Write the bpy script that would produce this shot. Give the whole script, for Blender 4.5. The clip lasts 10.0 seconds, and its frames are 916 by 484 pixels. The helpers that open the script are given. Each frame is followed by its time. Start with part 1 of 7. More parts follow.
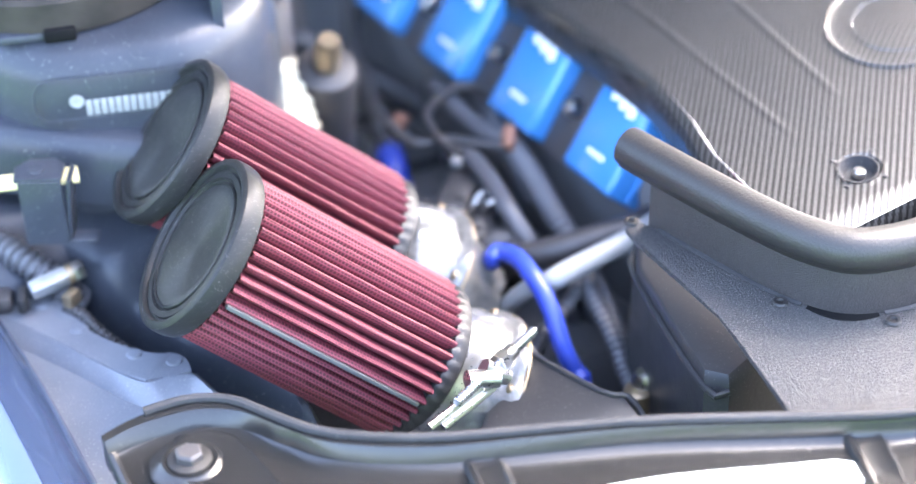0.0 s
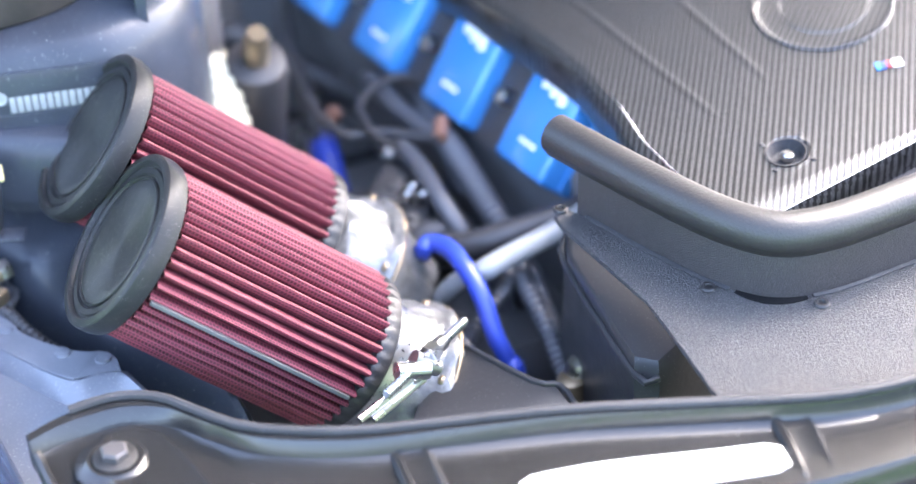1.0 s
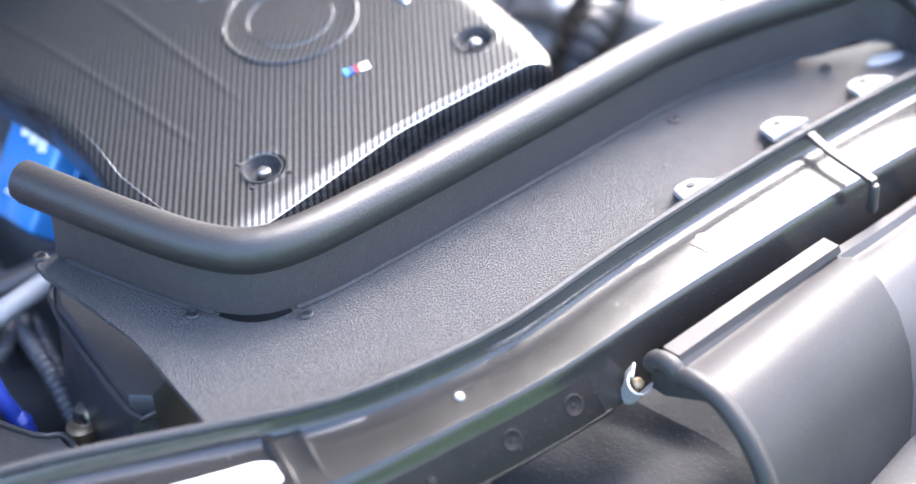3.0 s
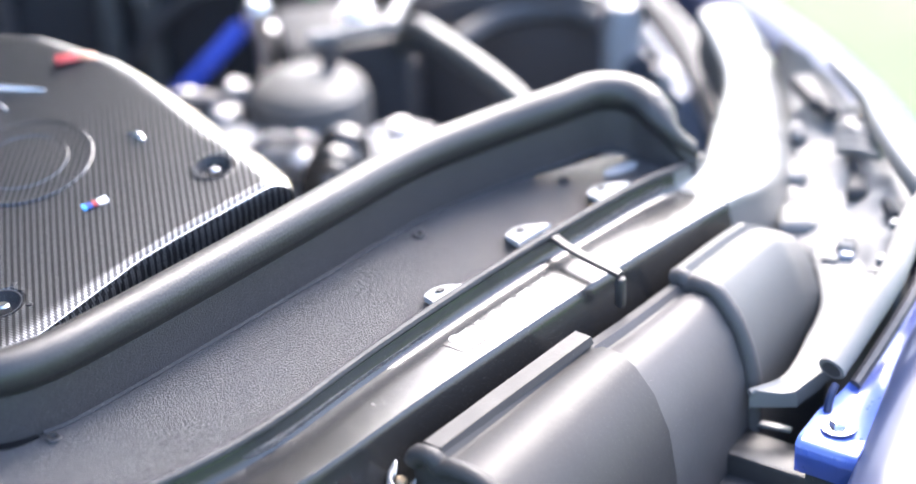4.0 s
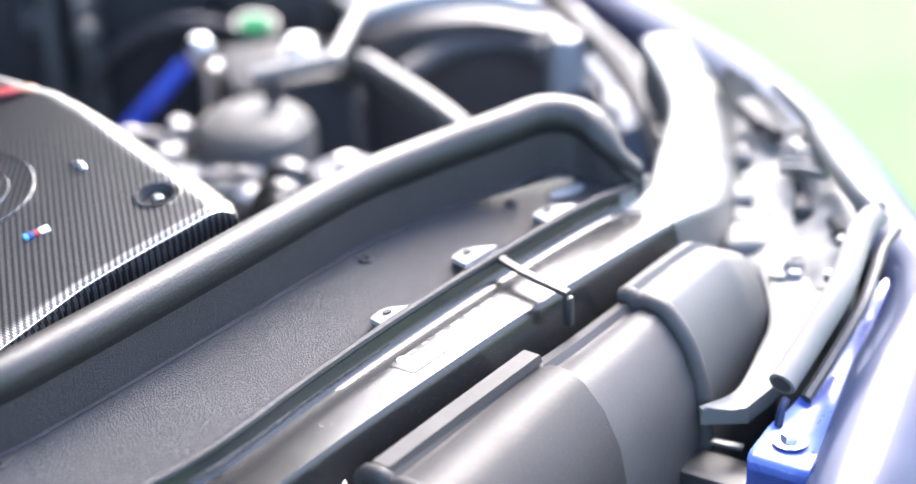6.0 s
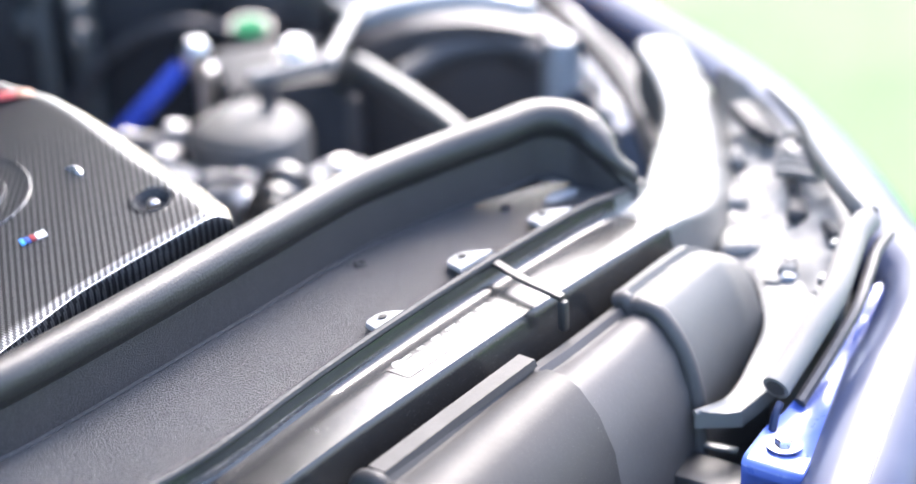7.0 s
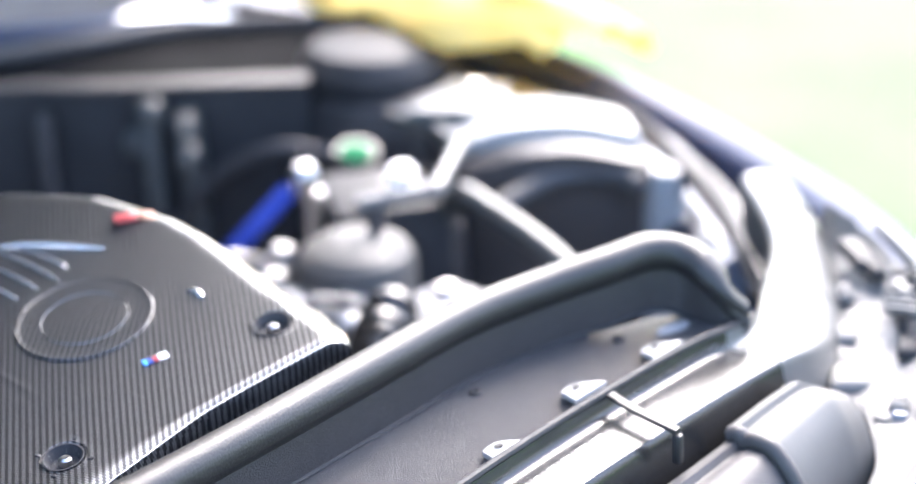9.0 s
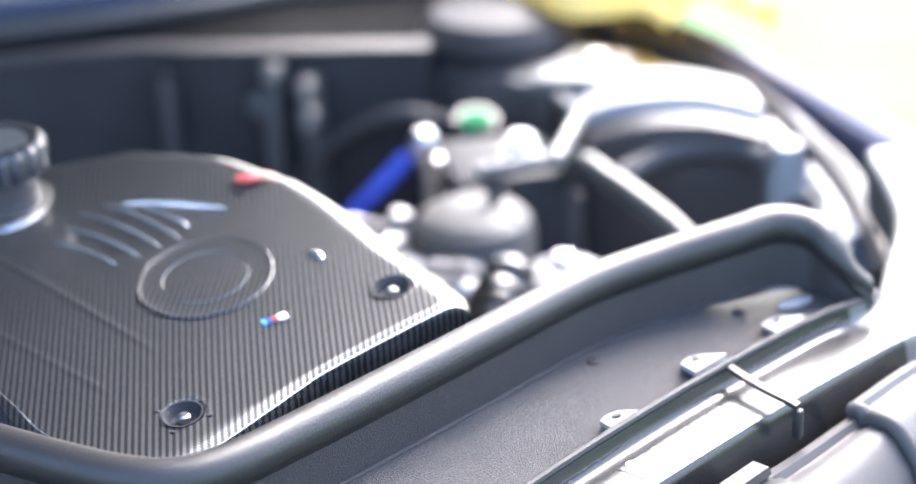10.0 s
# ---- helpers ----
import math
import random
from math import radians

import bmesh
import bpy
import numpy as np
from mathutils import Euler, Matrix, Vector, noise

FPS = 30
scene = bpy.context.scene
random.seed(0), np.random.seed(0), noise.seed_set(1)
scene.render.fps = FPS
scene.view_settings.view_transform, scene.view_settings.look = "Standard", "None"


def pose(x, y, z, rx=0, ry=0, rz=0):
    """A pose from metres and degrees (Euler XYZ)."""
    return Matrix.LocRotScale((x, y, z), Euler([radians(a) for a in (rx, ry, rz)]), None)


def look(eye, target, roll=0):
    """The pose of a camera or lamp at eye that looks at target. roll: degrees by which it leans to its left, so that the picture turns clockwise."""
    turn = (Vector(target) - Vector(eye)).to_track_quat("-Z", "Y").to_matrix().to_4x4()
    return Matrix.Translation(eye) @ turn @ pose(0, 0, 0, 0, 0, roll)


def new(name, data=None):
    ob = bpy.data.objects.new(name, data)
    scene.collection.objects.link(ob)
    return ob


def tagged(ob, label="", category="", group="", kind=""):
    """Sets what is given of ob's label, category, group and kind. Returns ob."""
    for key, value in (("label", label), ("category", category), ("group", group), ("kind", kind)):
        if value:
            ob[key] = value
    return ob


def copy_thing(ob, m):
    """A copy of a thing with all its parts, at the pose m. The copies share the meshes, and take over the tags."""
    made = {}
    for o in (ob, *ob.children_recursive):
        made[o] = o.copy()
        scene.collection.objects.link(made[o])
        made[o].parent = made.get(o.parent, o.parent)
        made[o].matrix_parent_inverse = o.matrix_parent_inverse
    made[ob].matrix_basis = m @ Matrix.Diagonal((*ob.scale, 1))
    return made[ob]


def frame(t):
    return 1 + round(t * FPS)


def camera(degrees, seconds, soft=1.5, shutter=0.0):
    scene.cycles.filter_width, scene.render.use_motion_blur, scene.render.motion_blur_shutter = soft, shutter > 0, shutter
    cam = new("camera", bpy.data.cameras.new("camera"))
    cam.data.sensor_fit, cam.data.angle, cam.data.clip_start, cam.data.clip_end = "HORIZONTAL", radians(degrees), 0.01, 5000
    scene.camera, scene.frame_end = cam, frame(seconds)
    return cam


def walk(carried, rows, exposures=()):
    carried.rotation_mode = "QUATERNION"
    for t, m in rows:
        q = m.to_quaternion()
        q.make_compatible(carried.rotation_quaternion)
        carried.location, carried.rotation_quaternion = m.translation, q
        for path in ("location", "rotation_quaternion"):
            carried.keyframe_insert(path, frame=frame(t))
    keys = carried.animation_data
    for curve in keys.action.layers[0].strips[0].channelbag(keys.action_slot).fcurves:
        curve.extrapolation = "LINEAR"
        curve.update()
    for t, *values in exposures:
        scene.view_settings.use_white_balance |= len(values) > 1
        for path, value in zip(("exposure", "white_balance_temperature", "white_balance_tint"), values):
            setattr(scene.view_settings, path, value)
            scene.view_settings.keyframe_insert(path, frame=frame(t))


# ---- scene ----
cam = camera(26, 10.0, soft=1.5)
cam.data.dof.use_dof = True
cam.data.dof.focus_distance = 1.12
cam.data.dof.aperture_fstop = 2.7

walk(cam, [
    (0.0, pose(-0.6593, -0.6069, 1.4885, 54.038, 1.674, -33.284)),
    (0.5, pose(-0.6518, -0.6106, 1.4879, 54.026, 2.026, -33.107)),
    (1.0, pose(-0.6374, -0.6172, 1.4819, 53.849, 2.080, -34.676)),
    (1.5, pose(-0.6170, -0.6286, 1.4727, 53.771, 1.929, -37.975)),
    (2.0, pose(-0.6005, -0.6387, 1.4678, 53.696, 2.007, -41.639)),
    (2.5, pose(-0.5836, -0.6520, 1.4686, 53.916, 2.215, -44.290)),
    (3.0, pose(-0.5624, -0.6745, 1.4658, 54.377, 2.575, -47.564)),
    (3.2, pose(-0.5541, -0.6843, 1.4624, 54.704, 2.640, -49.202)),
    (4.3, pose(-0.5986, -0.6996, 1.3626, 63.510, 2.425, -56.680)),
    (4.5, pose(-0.5982, -0.6997, 1.3603, 63.665, 2.454, -56.770)),
    (5.0, pose(-0.5943, -0.7028, 1.3596, 63.594, 2.610, -56.729)),
    (5.5, pose(-0.5928, -0.7038, 1.3585, 63.540, 2.632, -57.122)),
    (7.0, pose(-0.5939, -0.7053, 1.3645, 63.309, 2.688, -57.507)),
    (7.5, pose(-0.5999, -0.7065, 1.3770, 64.971, 2.488, -57.593)),
    (8.0, pose(-0.6072, -0.7064, 1.3812, 66.951, 2.539, -57.788)),
    (8.5, pose(-0.6170, -0.6975, 1.3802, 67.120, 2.164, -57.420)),
    (9.0, pose(-0.6193, -0.6862, 1.3787, 66.828, 2.321, -55.189)),
    (9.5, pose(-0.6223, -0.6792, 1.3755, 66.619, 2.424, -52.810)),
    (10.0, pose(-0.6208, -0.6784, 1.3729, 66.193, 2.292, -51.710)),
], exposures=[(0.0, 4.45, 6460, 14), (2.0, 4.02, 6200, 14), (3.2, 3.74, 6080, 13), (4.3, 3.25, 6050, 13), (8.0, 3.16, 6050, 13), (10.0, 3.38, 6030, 13)])

# ---- light ----
world = bpy.data.worlds.new("sky")
scene.world = world
world.use_nodes = True
wn = world.node_tree
sky = wn.nodes.new("ShaderNodeTexSky")
sky.sky_type = 'NISHITA'
sky.sun_disc = False
sky.sun_elevation = radians(47)
sky.sun_rotation = radians(74)
sky.air_density, sky.dust_density, sky.ozone_density = 1.0, 4.5, 1.0
wn.links.new(sky.outputs[0], wn.nodes["Background"].inputs[0])
wn.nodes["Background"].inputs[1].default_value = 0.15

sun = new("sun", bpy.data.lights.new("sun", 'SUN'))
sun.data.energy = 1.0
sun.data.angle = radians(42)
sun.data.color = (1.0, 0.96, 0.9)
sun.matrix_world = look((2.0, 0.58, 2.25), (0.0, 0.0, 0.0))

# ---- materials ----


def surface(name, color, rough=0.5, metal=0.0, second=None, scale=30.0, mix=0.5, bump=0.0, bump_scale=400.0,
            coat=0.0, rough_var=0.1, spec=0.5, dust=0.0, dust_scale=900.0, bump_depth=0.001, dust_at=0.66):
    """A plain material with two scales of tone, uneven gloss, fine relief and specks of dust."""
    m = bpy.data.materials.new(name)
    m.use_nodes = True
    nt = m.node_tree
    n, ln = nt.nodes, nt.links
    b = n["Principled BSDF"]
    b.inputs["Metallic"].default_value = metal
    b.inputs["Coat Weight"].default_value = coat
    b.inputs["Coat Roughness"].default_value = 0.08
    b.inputs["Specular IOR Level"].default_value = spec
    tc = n.new("ShaderNodeTexCoord")
    big = n.new("ShaderNodeTexNoise")
    big.inputs["Scale"].default_value = scale
    big.inputs["Detail"].default_value = 6
    ln.new(tc.outputs["Object"], big.inputs["Vector"])
    two = second or tuple(c * 0.7 for c in color)
    ramp = n.new("ShaderNodeValToRGB")
    ramp.color_ramp.elements[0].position, ramp.color_ramp.elements[1].position = 0.5 - mix / 2, 0.5 + mix / 2
    ramp.color_ramp.elements[0].color, ramp.color_ramp.elements[1].color = (*two, 1), (*color, 1)
    ln.new(big.outputs["Fac"], ramp.inputs["Fac"])
    tone = ramp.outputs["Color"]
    if dust:
        sp = n.new("ShaderNodeTexNoise")
        sp.inputs["Scale"].default_value = dust_scale
        sp.inputs["Detail"].default_value = 2
        ln.new(tc.outputs["Object"], sp.inputs["Vector"])
        r2 = n.new("ShaderNodeValToRGB")
        r2.color_ramp.elements[0].position, r2.color_ramp.elements[1].position = dust_at, dust_at + 0.08
        ln.new(sp.outputs["Fac"], r2.inputs["Fac"])
        sc = n.new("ShaderNodeMath")
        sc.operation = 'MULTIPLY'
        sc.inputs[1].default_value = dust
        ln.new(r2.outputs["Color"], sc.inputs[0])
        mx = n.new("ShaderNodeMix")
        mx.data_type = 'RGBA'
        mx.inputs[7].default_value = (0.42, 0.39, 0.36, 1)
        ln.new(sc.outputs[0], mx.inputs[0])
        ln.new(tone, mx.inputs[6])
        tone = mx.outputs[2]
    ln.new(tone, b.inputs["Base Color"])
    rr = n.new("ShaderNodeMapRange")
    rr.inputs["To Min"].default_value = max(0.03, rough - rough_var)
    rr.inputs["To Max"].default_value = min(1.0, rough + rough_var)
    mid = n.new("ShaderNodeTexNoise")
    mid.inputs["Scale"].default_value = scale * 5
    mid.inputs["Detail"].default_value = 4
    ln.new(tc.outputs["Object"], mid.inputs["Vector"])
    ln.new(mid.outputs["Fac"], rr.inputs["Value"])
    ln.new(rr.outputs[0], b.inputs["Roughness"])
    if bump:
        fine = n.new("ShaderNodeTexNoise")
        fine.inputs["Scale"].default_value = bump_scale
        fine.inputs["Detail"].default_value = 3
        ln.new(tc.outputs["Object"], fine.inputs["Vector"])
        bp = n.new("ShaderNodeBump")
        bp.inputs["Strength"].default_value = bump
        bp.inputs["Distance"].default_value = bump_depth
        ln.new(fine.outputs["Fac"], bp.inputs["Height"])
        ln.new(bp.outputs["Normal"], b.inputs["Normal"])
    return m


def carbon_twill():
    """Two-by-two twill: tows 1.4 mm wide that run two over, two under, beneath clear lacquer."""
    m = bpy.data.materials.new("carbon_twill")
    m.use_nodes = True
    nt = m.node_tree
    n, ln = nt.nodes, nt.links
    b = n["Principled BSDF"]
    tc = n.new("ShaderNodeTexCoord")
    wob = n.new("ShaderNodeTexNoise")
    wob.inputs["Scale"].default_value = 9.0
    ln.new(tc.outputs["Object"], wob.inputs["Vector"])
    wv = n.new("ShaderNodeVectorMath")
    wv.operation = 'MULTIPLY_ADD'
    wv.inputs[1].default_value = (0.0012, 0.0012, 0.0)
    ln.new(wob.outputs["Color"], wv.inputs[0])
    ln.new(tc.outputs["Object"], wv.inputs[2])
    sep = n.new("ShaderNodeSeparateXYZ")
    ln.new(wv.outputs[0], sep.inputs[0])

    def math(op, a, c=None):
        k = n.new("ShaderNodeMath")
        k.operation = op
        for i, v in enumerate((a, c)):
            if v is None:
                continue
            if isinstance(v, (int, float)):
                k.inputs[i].default_value = v
            else:
                ln.new(v, k.inputs[i])
        return k.outputs[0]
    s = 1 / 0.0014
    u, v = math('MULTIPLY', sep.outputs[0], s), math('MULTIPLY', sep.outputs[1], s)
    fu, fv = math('FLOOR', u), math('FLOOR', v)
    d = math('FLOORED_MODULO', math('SUBTRACT', fu, fv), 4.0)
    over = math('LESS_THAN', d, 2.0)
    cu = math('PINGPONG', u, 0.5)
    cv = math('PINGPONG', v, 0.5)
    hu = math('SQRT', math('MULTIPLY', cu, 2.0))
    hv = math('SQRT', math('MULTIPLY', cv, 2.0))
    hmix = n.new("ShaderNodeMix")
    ln.new(over, hmix.inputs[0])
    ln.new(hu, hmix.inputs[2])
    ln.new(hv, hmix.inputs[3])
    # the tows' differing sheen is put into the base colour, light against dark
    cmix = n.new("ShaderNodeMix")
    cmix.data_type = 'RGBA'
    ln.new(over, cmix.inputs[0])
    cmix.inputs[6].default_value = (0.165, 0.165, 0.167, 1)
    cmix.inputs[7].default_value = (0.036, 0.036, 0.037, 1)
    # shade in the furrows between tows, multiplied into the colour
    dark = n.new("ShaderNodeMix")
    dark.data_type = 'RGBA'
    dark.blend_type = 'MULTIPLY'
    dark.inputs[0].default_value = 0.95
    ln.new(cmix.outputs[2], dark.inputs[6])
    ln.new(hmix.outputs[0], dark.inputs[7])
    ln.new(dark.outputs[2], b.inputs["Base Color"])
    bp = n.new("ShaderNodeBump")
    bp.inputs["Strength"].default_value = 0.35
    bp.inputs["Distance"].default_value = 0.0003
    ln.new(hmix.outputs[0], bp.inputs["Height"])
    ln.new(bp.outputs["Normal"], b.inputs["Normal"])
    b.inputs["Metallic"].default_value = 0.72
    b.inputs["Specular IOR Level"].default_value = 0.35
    b.inputs["Roughness"].default_value = 0.40
    b.inputs["Coat Weight"].default_value = 0.65
    b.inputs["Coat Roughness"].default_value = 0.07
    return m


def filter_gauze():
    """Oiled red cotton under a fine wire gauze."""
    m = surface("filter_gauze", (0.070, 0.0050, 0.0105), 0.7, second=(0.044, 0.0034, 0.0072), scale=60, mix=0.4, rough_var=0.1)
    nt = m.node_tree
    n, ln = nt.nodes, nt.links
    b = n["Principled BSDF"]
    old = b.inputs["Base Color"].links[0].from_socket
    uv = n.new("ShaderNodeUVMap")
    br = n.new("ShaderNodeTexBrick")
    br.inputs["Scale"].default_value = 1.0
    br.inputs["Brick Width"].default_value = 0.0026
    br.inputs["Row Height"].default_value = 0.0018
    br.inputs["Mortar Size"].default_value = 0.00042
    br.inputs["Mortar Smooth"].default_value = 0.4
    ln.new(uv.outputs[0], br.inputs["Vector"])
    mx = n.new("ShaderNodeMix")
    mx.data_type = 'RGBA'
    inv = n.new("ShaderNodeMath")
    inv.operation = 'MULTIPLY'
    inv.inputs[1].default_value = 0.75
    ln.new(br.outputs["Fac"], inv.inputs[0])
    ln.new(inv.outputs[0], mx.inputs[0])
    ln.new(old, mx.inputs[6])
    mx.inputs[7].default_value = (0.21, 0.034, 0.052, 1)
    ln.new(mx.outputs[2], b.inputs["Base Color"])
    bp = n.new("ShaderNodeBump")
    bp.inputs["Strength"].default_value = 0.6
    bp.inputs["Distance"].default_value = 0.0004
    ln.new(br.outputs["Fac"], bp.inputs["Height"])
    ln.new(bp.outputs["Normal"], b.inputs["Normal"])
    return m


def turned_disc():
    """Dark moulded face with fine turning marks that draw the light into a bow tie, and specks of dust."""
    m = surface("turned_grey_rubber", (0.024, 0.024, 0.024), 0.36, second=(0.017, 0.017, 0.017), scale=30, bump=0.05, bump_scale=900, dust=0.9, dust_scale=1400, dust_at=0.66, spec=0.2)
    n, ln = m.node_tree.nodes, m.node_tree.links
    tg = n.new("ShaderNodeTangent")
    tg.direction_type, tg.axis = 'RADIAL', 'Z'
    b = n["Principled BSDF"]
    b.inputs["Anisotropic"].default_value = 0.75
    ln.new(tg.outputs[0], b.inputs["Tangent"])
    return m


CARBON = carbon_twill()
GAUZE = filter_gauze()
CAPDISC = turned_disc()
# the tray's dense pale specks put the sparkle of its grain into colour
TRAY = surface("textured_black_plastic", (0.034, 0.0333, 0.0360), 0.36, second=(0.026, 0.0256, 0.0278), scale=14, bump=1.0, bump_scale=850, bump_depth=0.0036, rough_var=0.08, dust=0.32, dust_scale=1050, dust_at=0.55)
RIM = surface("smooth_black_plastic", (0.020, 0.0186, 0.0183), 0.46, second=(0.015, 0.014, 0.0138), scale=18, bump=0.35, bump_scale=620, rough_var=0.06, spec=0.45, dust=0.08, dust_scale=1300)
WALL = surface("grained_black_plastic", (0.030, 0.0270, 0.0272), 0.45, second=(0.023, 0.0207, 0.0208), scale=16, bump=0.55, bump_scale=1100, bump_depth=0.0016, rough_var=0.08, spec=0.4, dust=0.12, dust_scale=1300, dust_at=0.60)
PANEL = surface("glossy_black_plastic", (0.009, 0.0088, 0.0088), 0.24, second=(0.017, 0.0165, 0.0163), scale=22, mix=0.8, bump=0.06, bump_scale=90, rough_var=0.07, dust=0.2, dust_scale=1300, dust_at=0.68, spec=0.5)
RUBBER = surface("black_rubber", (0.046, 0.0425, 0.043), 0.45, scale=40, bump=0.3, bump_scale=300)
BLACK = surface("black_plastic", (0.040, 0.0365, 0.0365), 0.44, second=(0.055, 0.050, 0.0495), scale=25, bump=0.2, dust=0.15)
CAVITY = surface("sooty_metal", (0.09, 0.088, 0.090), 0.7, second=(0.13, 0.126, 0.124), scale=10, bump=0.3, bump_scale=80)
CAPRUBBER = surface("dusty_grey_rubber", (0.022, 0.022, 0.0222), 0.36, second=(0.016, 0.016, 0.0165), scale=30, bump=0.05, bump_scale=900, dust=0.8, dust_scale=1500, dust_at=0.68, spec=0.14)
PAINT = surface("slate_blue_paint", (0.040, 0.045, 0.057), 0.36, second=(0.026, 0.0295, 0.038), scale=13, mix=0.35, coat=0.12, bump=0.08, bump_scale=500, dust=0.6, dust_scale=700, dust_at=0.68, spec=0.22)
# Paler slate blue: stronger light on the carrier put into colour, plus dust
LITDUSTYPAINT = surface("lit_dusty_slate_blue_paint", (0.165, 0.172, 0.192), 0.34, second=(0.110, 0.118, 0.138), scale=14, mix=0.35, coat=0.3, bump=0.08, bump_scale=400, dust=0.45, dust_scale=900, dust_at=0.62)
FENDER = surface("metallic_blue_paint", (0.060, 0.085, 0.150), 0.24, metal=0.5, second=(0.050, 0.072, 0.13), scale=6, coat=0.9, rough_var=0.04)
# Darker, duller copy of the body blue: the far wing's shade put into colour
SHADEDBLUE = surface("shaded_body_blue", (0.014, 0.021, 0.052), 0.42, metal=0.05, second=(0.012, 0.018, 0.045), scale=6, coat=0.22, rough_var=0.05, spec=0.14)
COILBLUE = surface("blue_anodised", (0.055, 0.25, 0.58), 0.24, metal=0.1, second=(0.042, 0.21, 0.51), scale=20, coat=0.7, rough_var=0.05)
HOSEBLUE = surface("blue_silicone", (0.03, 0.062, 0.40), 0.35, scale=40, rough_var=0.08)
WHITE = surface("white_label", (0.85, 0.85, 0.84), 0.45, second=(0.8, 0.8, 0.79), scale=20)
STEEL = surface("bright_steel", (0.55, 0.54, 0.53), 0.30, metal=1.0, second=(0.45, 0.44, 0.43), scale=60, bump=0.1, rough_var=0.12)
ALLOY = surface("cast_alloy", (0.30, 0.30, 0.30), 0.42, metal=0.35, second=(0.24, 0.24, 0.243), scale=50, bump=0.5, bump_scale=220, rough_var=0.12)
FOIL = surface("sand_cast_alloy", (0.25, 0.25, 0.245), 0.34, metal=0.5, second=(0.09, 0.088, 0.086), scale=60, bump=1.0, bump_scale=90, bump_depth=0.002, rough_var=0.12)
FILLER = surface("smooth_grey_plastic", (0.12, 0.118, 0.111), 0.46, second=(0.104, 0.102, 0.096), scale=8, bump=0.08, rough_var=0.06)
GREYPL = surface("grey_plastic", (0.060, 0.063, 0.062), 0.40, second=(0.045, 0.048, 0.047), scale=16, bump=0.2, bump_scale=300, rough_var=0.1, dust=0.35)
LIGHTPL = surface("pale_grey_plastic", (0.29, 0.294, 0.294), 0.42, second=(0.22, 0.224, 0.224), scale=18, bump=0.2, rough_var=0.1)
GLOSSBLK = surface("glossy_black_nylon", (0.03, 0.03, 0.033), 0.2, scale=30, rough_var=0.06)
YELLOW = surface("pale_yellow_sleeve", (0.78, 0.66, 0.34), 0.45, second=(0.68, 0.56, 0.26), scale=60)
CREAM = surface("cream_plastic", (0.50, 0.46, 0.35), 0.5, second=(0.6, 0.54, 0.4), scale=30)
BRASS = surface("aged_brass", (0.34, 0.26, 0.17), 0.4, metal=0.8, scale=60)
GREEN = surface("green_label", (0.018, 0.15, 0.065), 0.8, spec=0.08, scale=30)
RED = surface("red_enamel", (0.36, 0.06, 0.06), 0.3, scale=40)
PALEBLUE = surface("light_blue_enamel", (0.1, 0.35, 0.75), 0.3, scale=40)
COPPER = surface("copper_terminal", (0.36, 0.18, 0.12), 0.45, metal=0.2, scale=60)
CLOTH = surface("yellow_microfibre", (0.95, 0.80, 0.34), 0.95, second=(0.82, 0.65, 0.18), scale=15, bump=1.0, bump_scale=250)
GRASS = surface("lawn", (0.070, 0.158, 0.044), 0.9, second=(0.047, 0.112, 0.029), spec=0.3, scale=3.0, bump=1.0, bump_scale=60)


def add_translucency(m, share):
    """Thin cloth lets light through from its far side."""
    nt = m.node_tree
    out, b = nt.nodes["Material Output"], nt.nodes["Principled BSDF"]
    tr, mx = nt.nodes.new("ShaderNodeBsdfTranslucent"), nt.nodes.new("ShaderNodeMixShader")
    nt.links.new(b.inputs["Base Color"].links[0].from_socket, tr.inputs["Color"])
    mx.inputs[0].default_value = share
    nt.links.new(b.outputs[0], mx.inputs[1])
    nt.links.new(tr.outputs[0], mx.inputs[2])
    nt.links.new(mx.outputs[0], out.inputs["Surface"])


add_translucency(CLOTH, 0.45)


def glass_mat():
    m = surface("windscreen_glass", (0.02, 0.025, 0.03), 0.04, scale=5, rough_var=0.01, coat=1.0)
    return m


GLASS = glass_mat()
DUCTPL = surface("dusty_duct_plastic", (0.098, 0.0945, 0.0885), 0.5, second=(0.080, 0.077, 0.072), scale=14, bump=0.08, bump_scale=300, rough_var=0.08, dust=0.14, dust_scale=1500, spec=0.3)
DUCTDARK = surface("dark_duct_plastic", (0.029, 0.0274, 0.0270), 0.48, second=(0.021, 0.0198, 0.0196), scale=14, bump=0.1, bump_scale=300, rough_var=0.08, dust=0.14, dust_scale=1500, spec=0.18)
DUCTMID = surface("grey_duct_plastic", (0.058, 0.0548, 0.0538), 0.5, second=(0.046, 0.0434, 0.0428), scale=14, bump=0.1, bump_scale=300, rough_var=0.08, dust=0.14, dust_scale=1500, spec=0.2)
LEDGE = surface("weathered_grey_plastic", (0.05, 0.048, 0.048), 0.6, second=(0.034, 0.033, 0.033), scale=14, bump=0.2, rough_var=0.1)
DULL = surface("dull_black_plastic", (0.022, 0.022, 0.023), 0.6, second=(0.034, 0.034, 0.036), scale=20, bump=0.3, bump_scale=300, spec=0.22, dust=0.25)
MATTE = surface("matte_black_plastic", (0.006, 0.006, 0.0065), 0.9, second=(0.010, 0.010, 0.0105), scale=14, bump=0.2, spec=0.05)
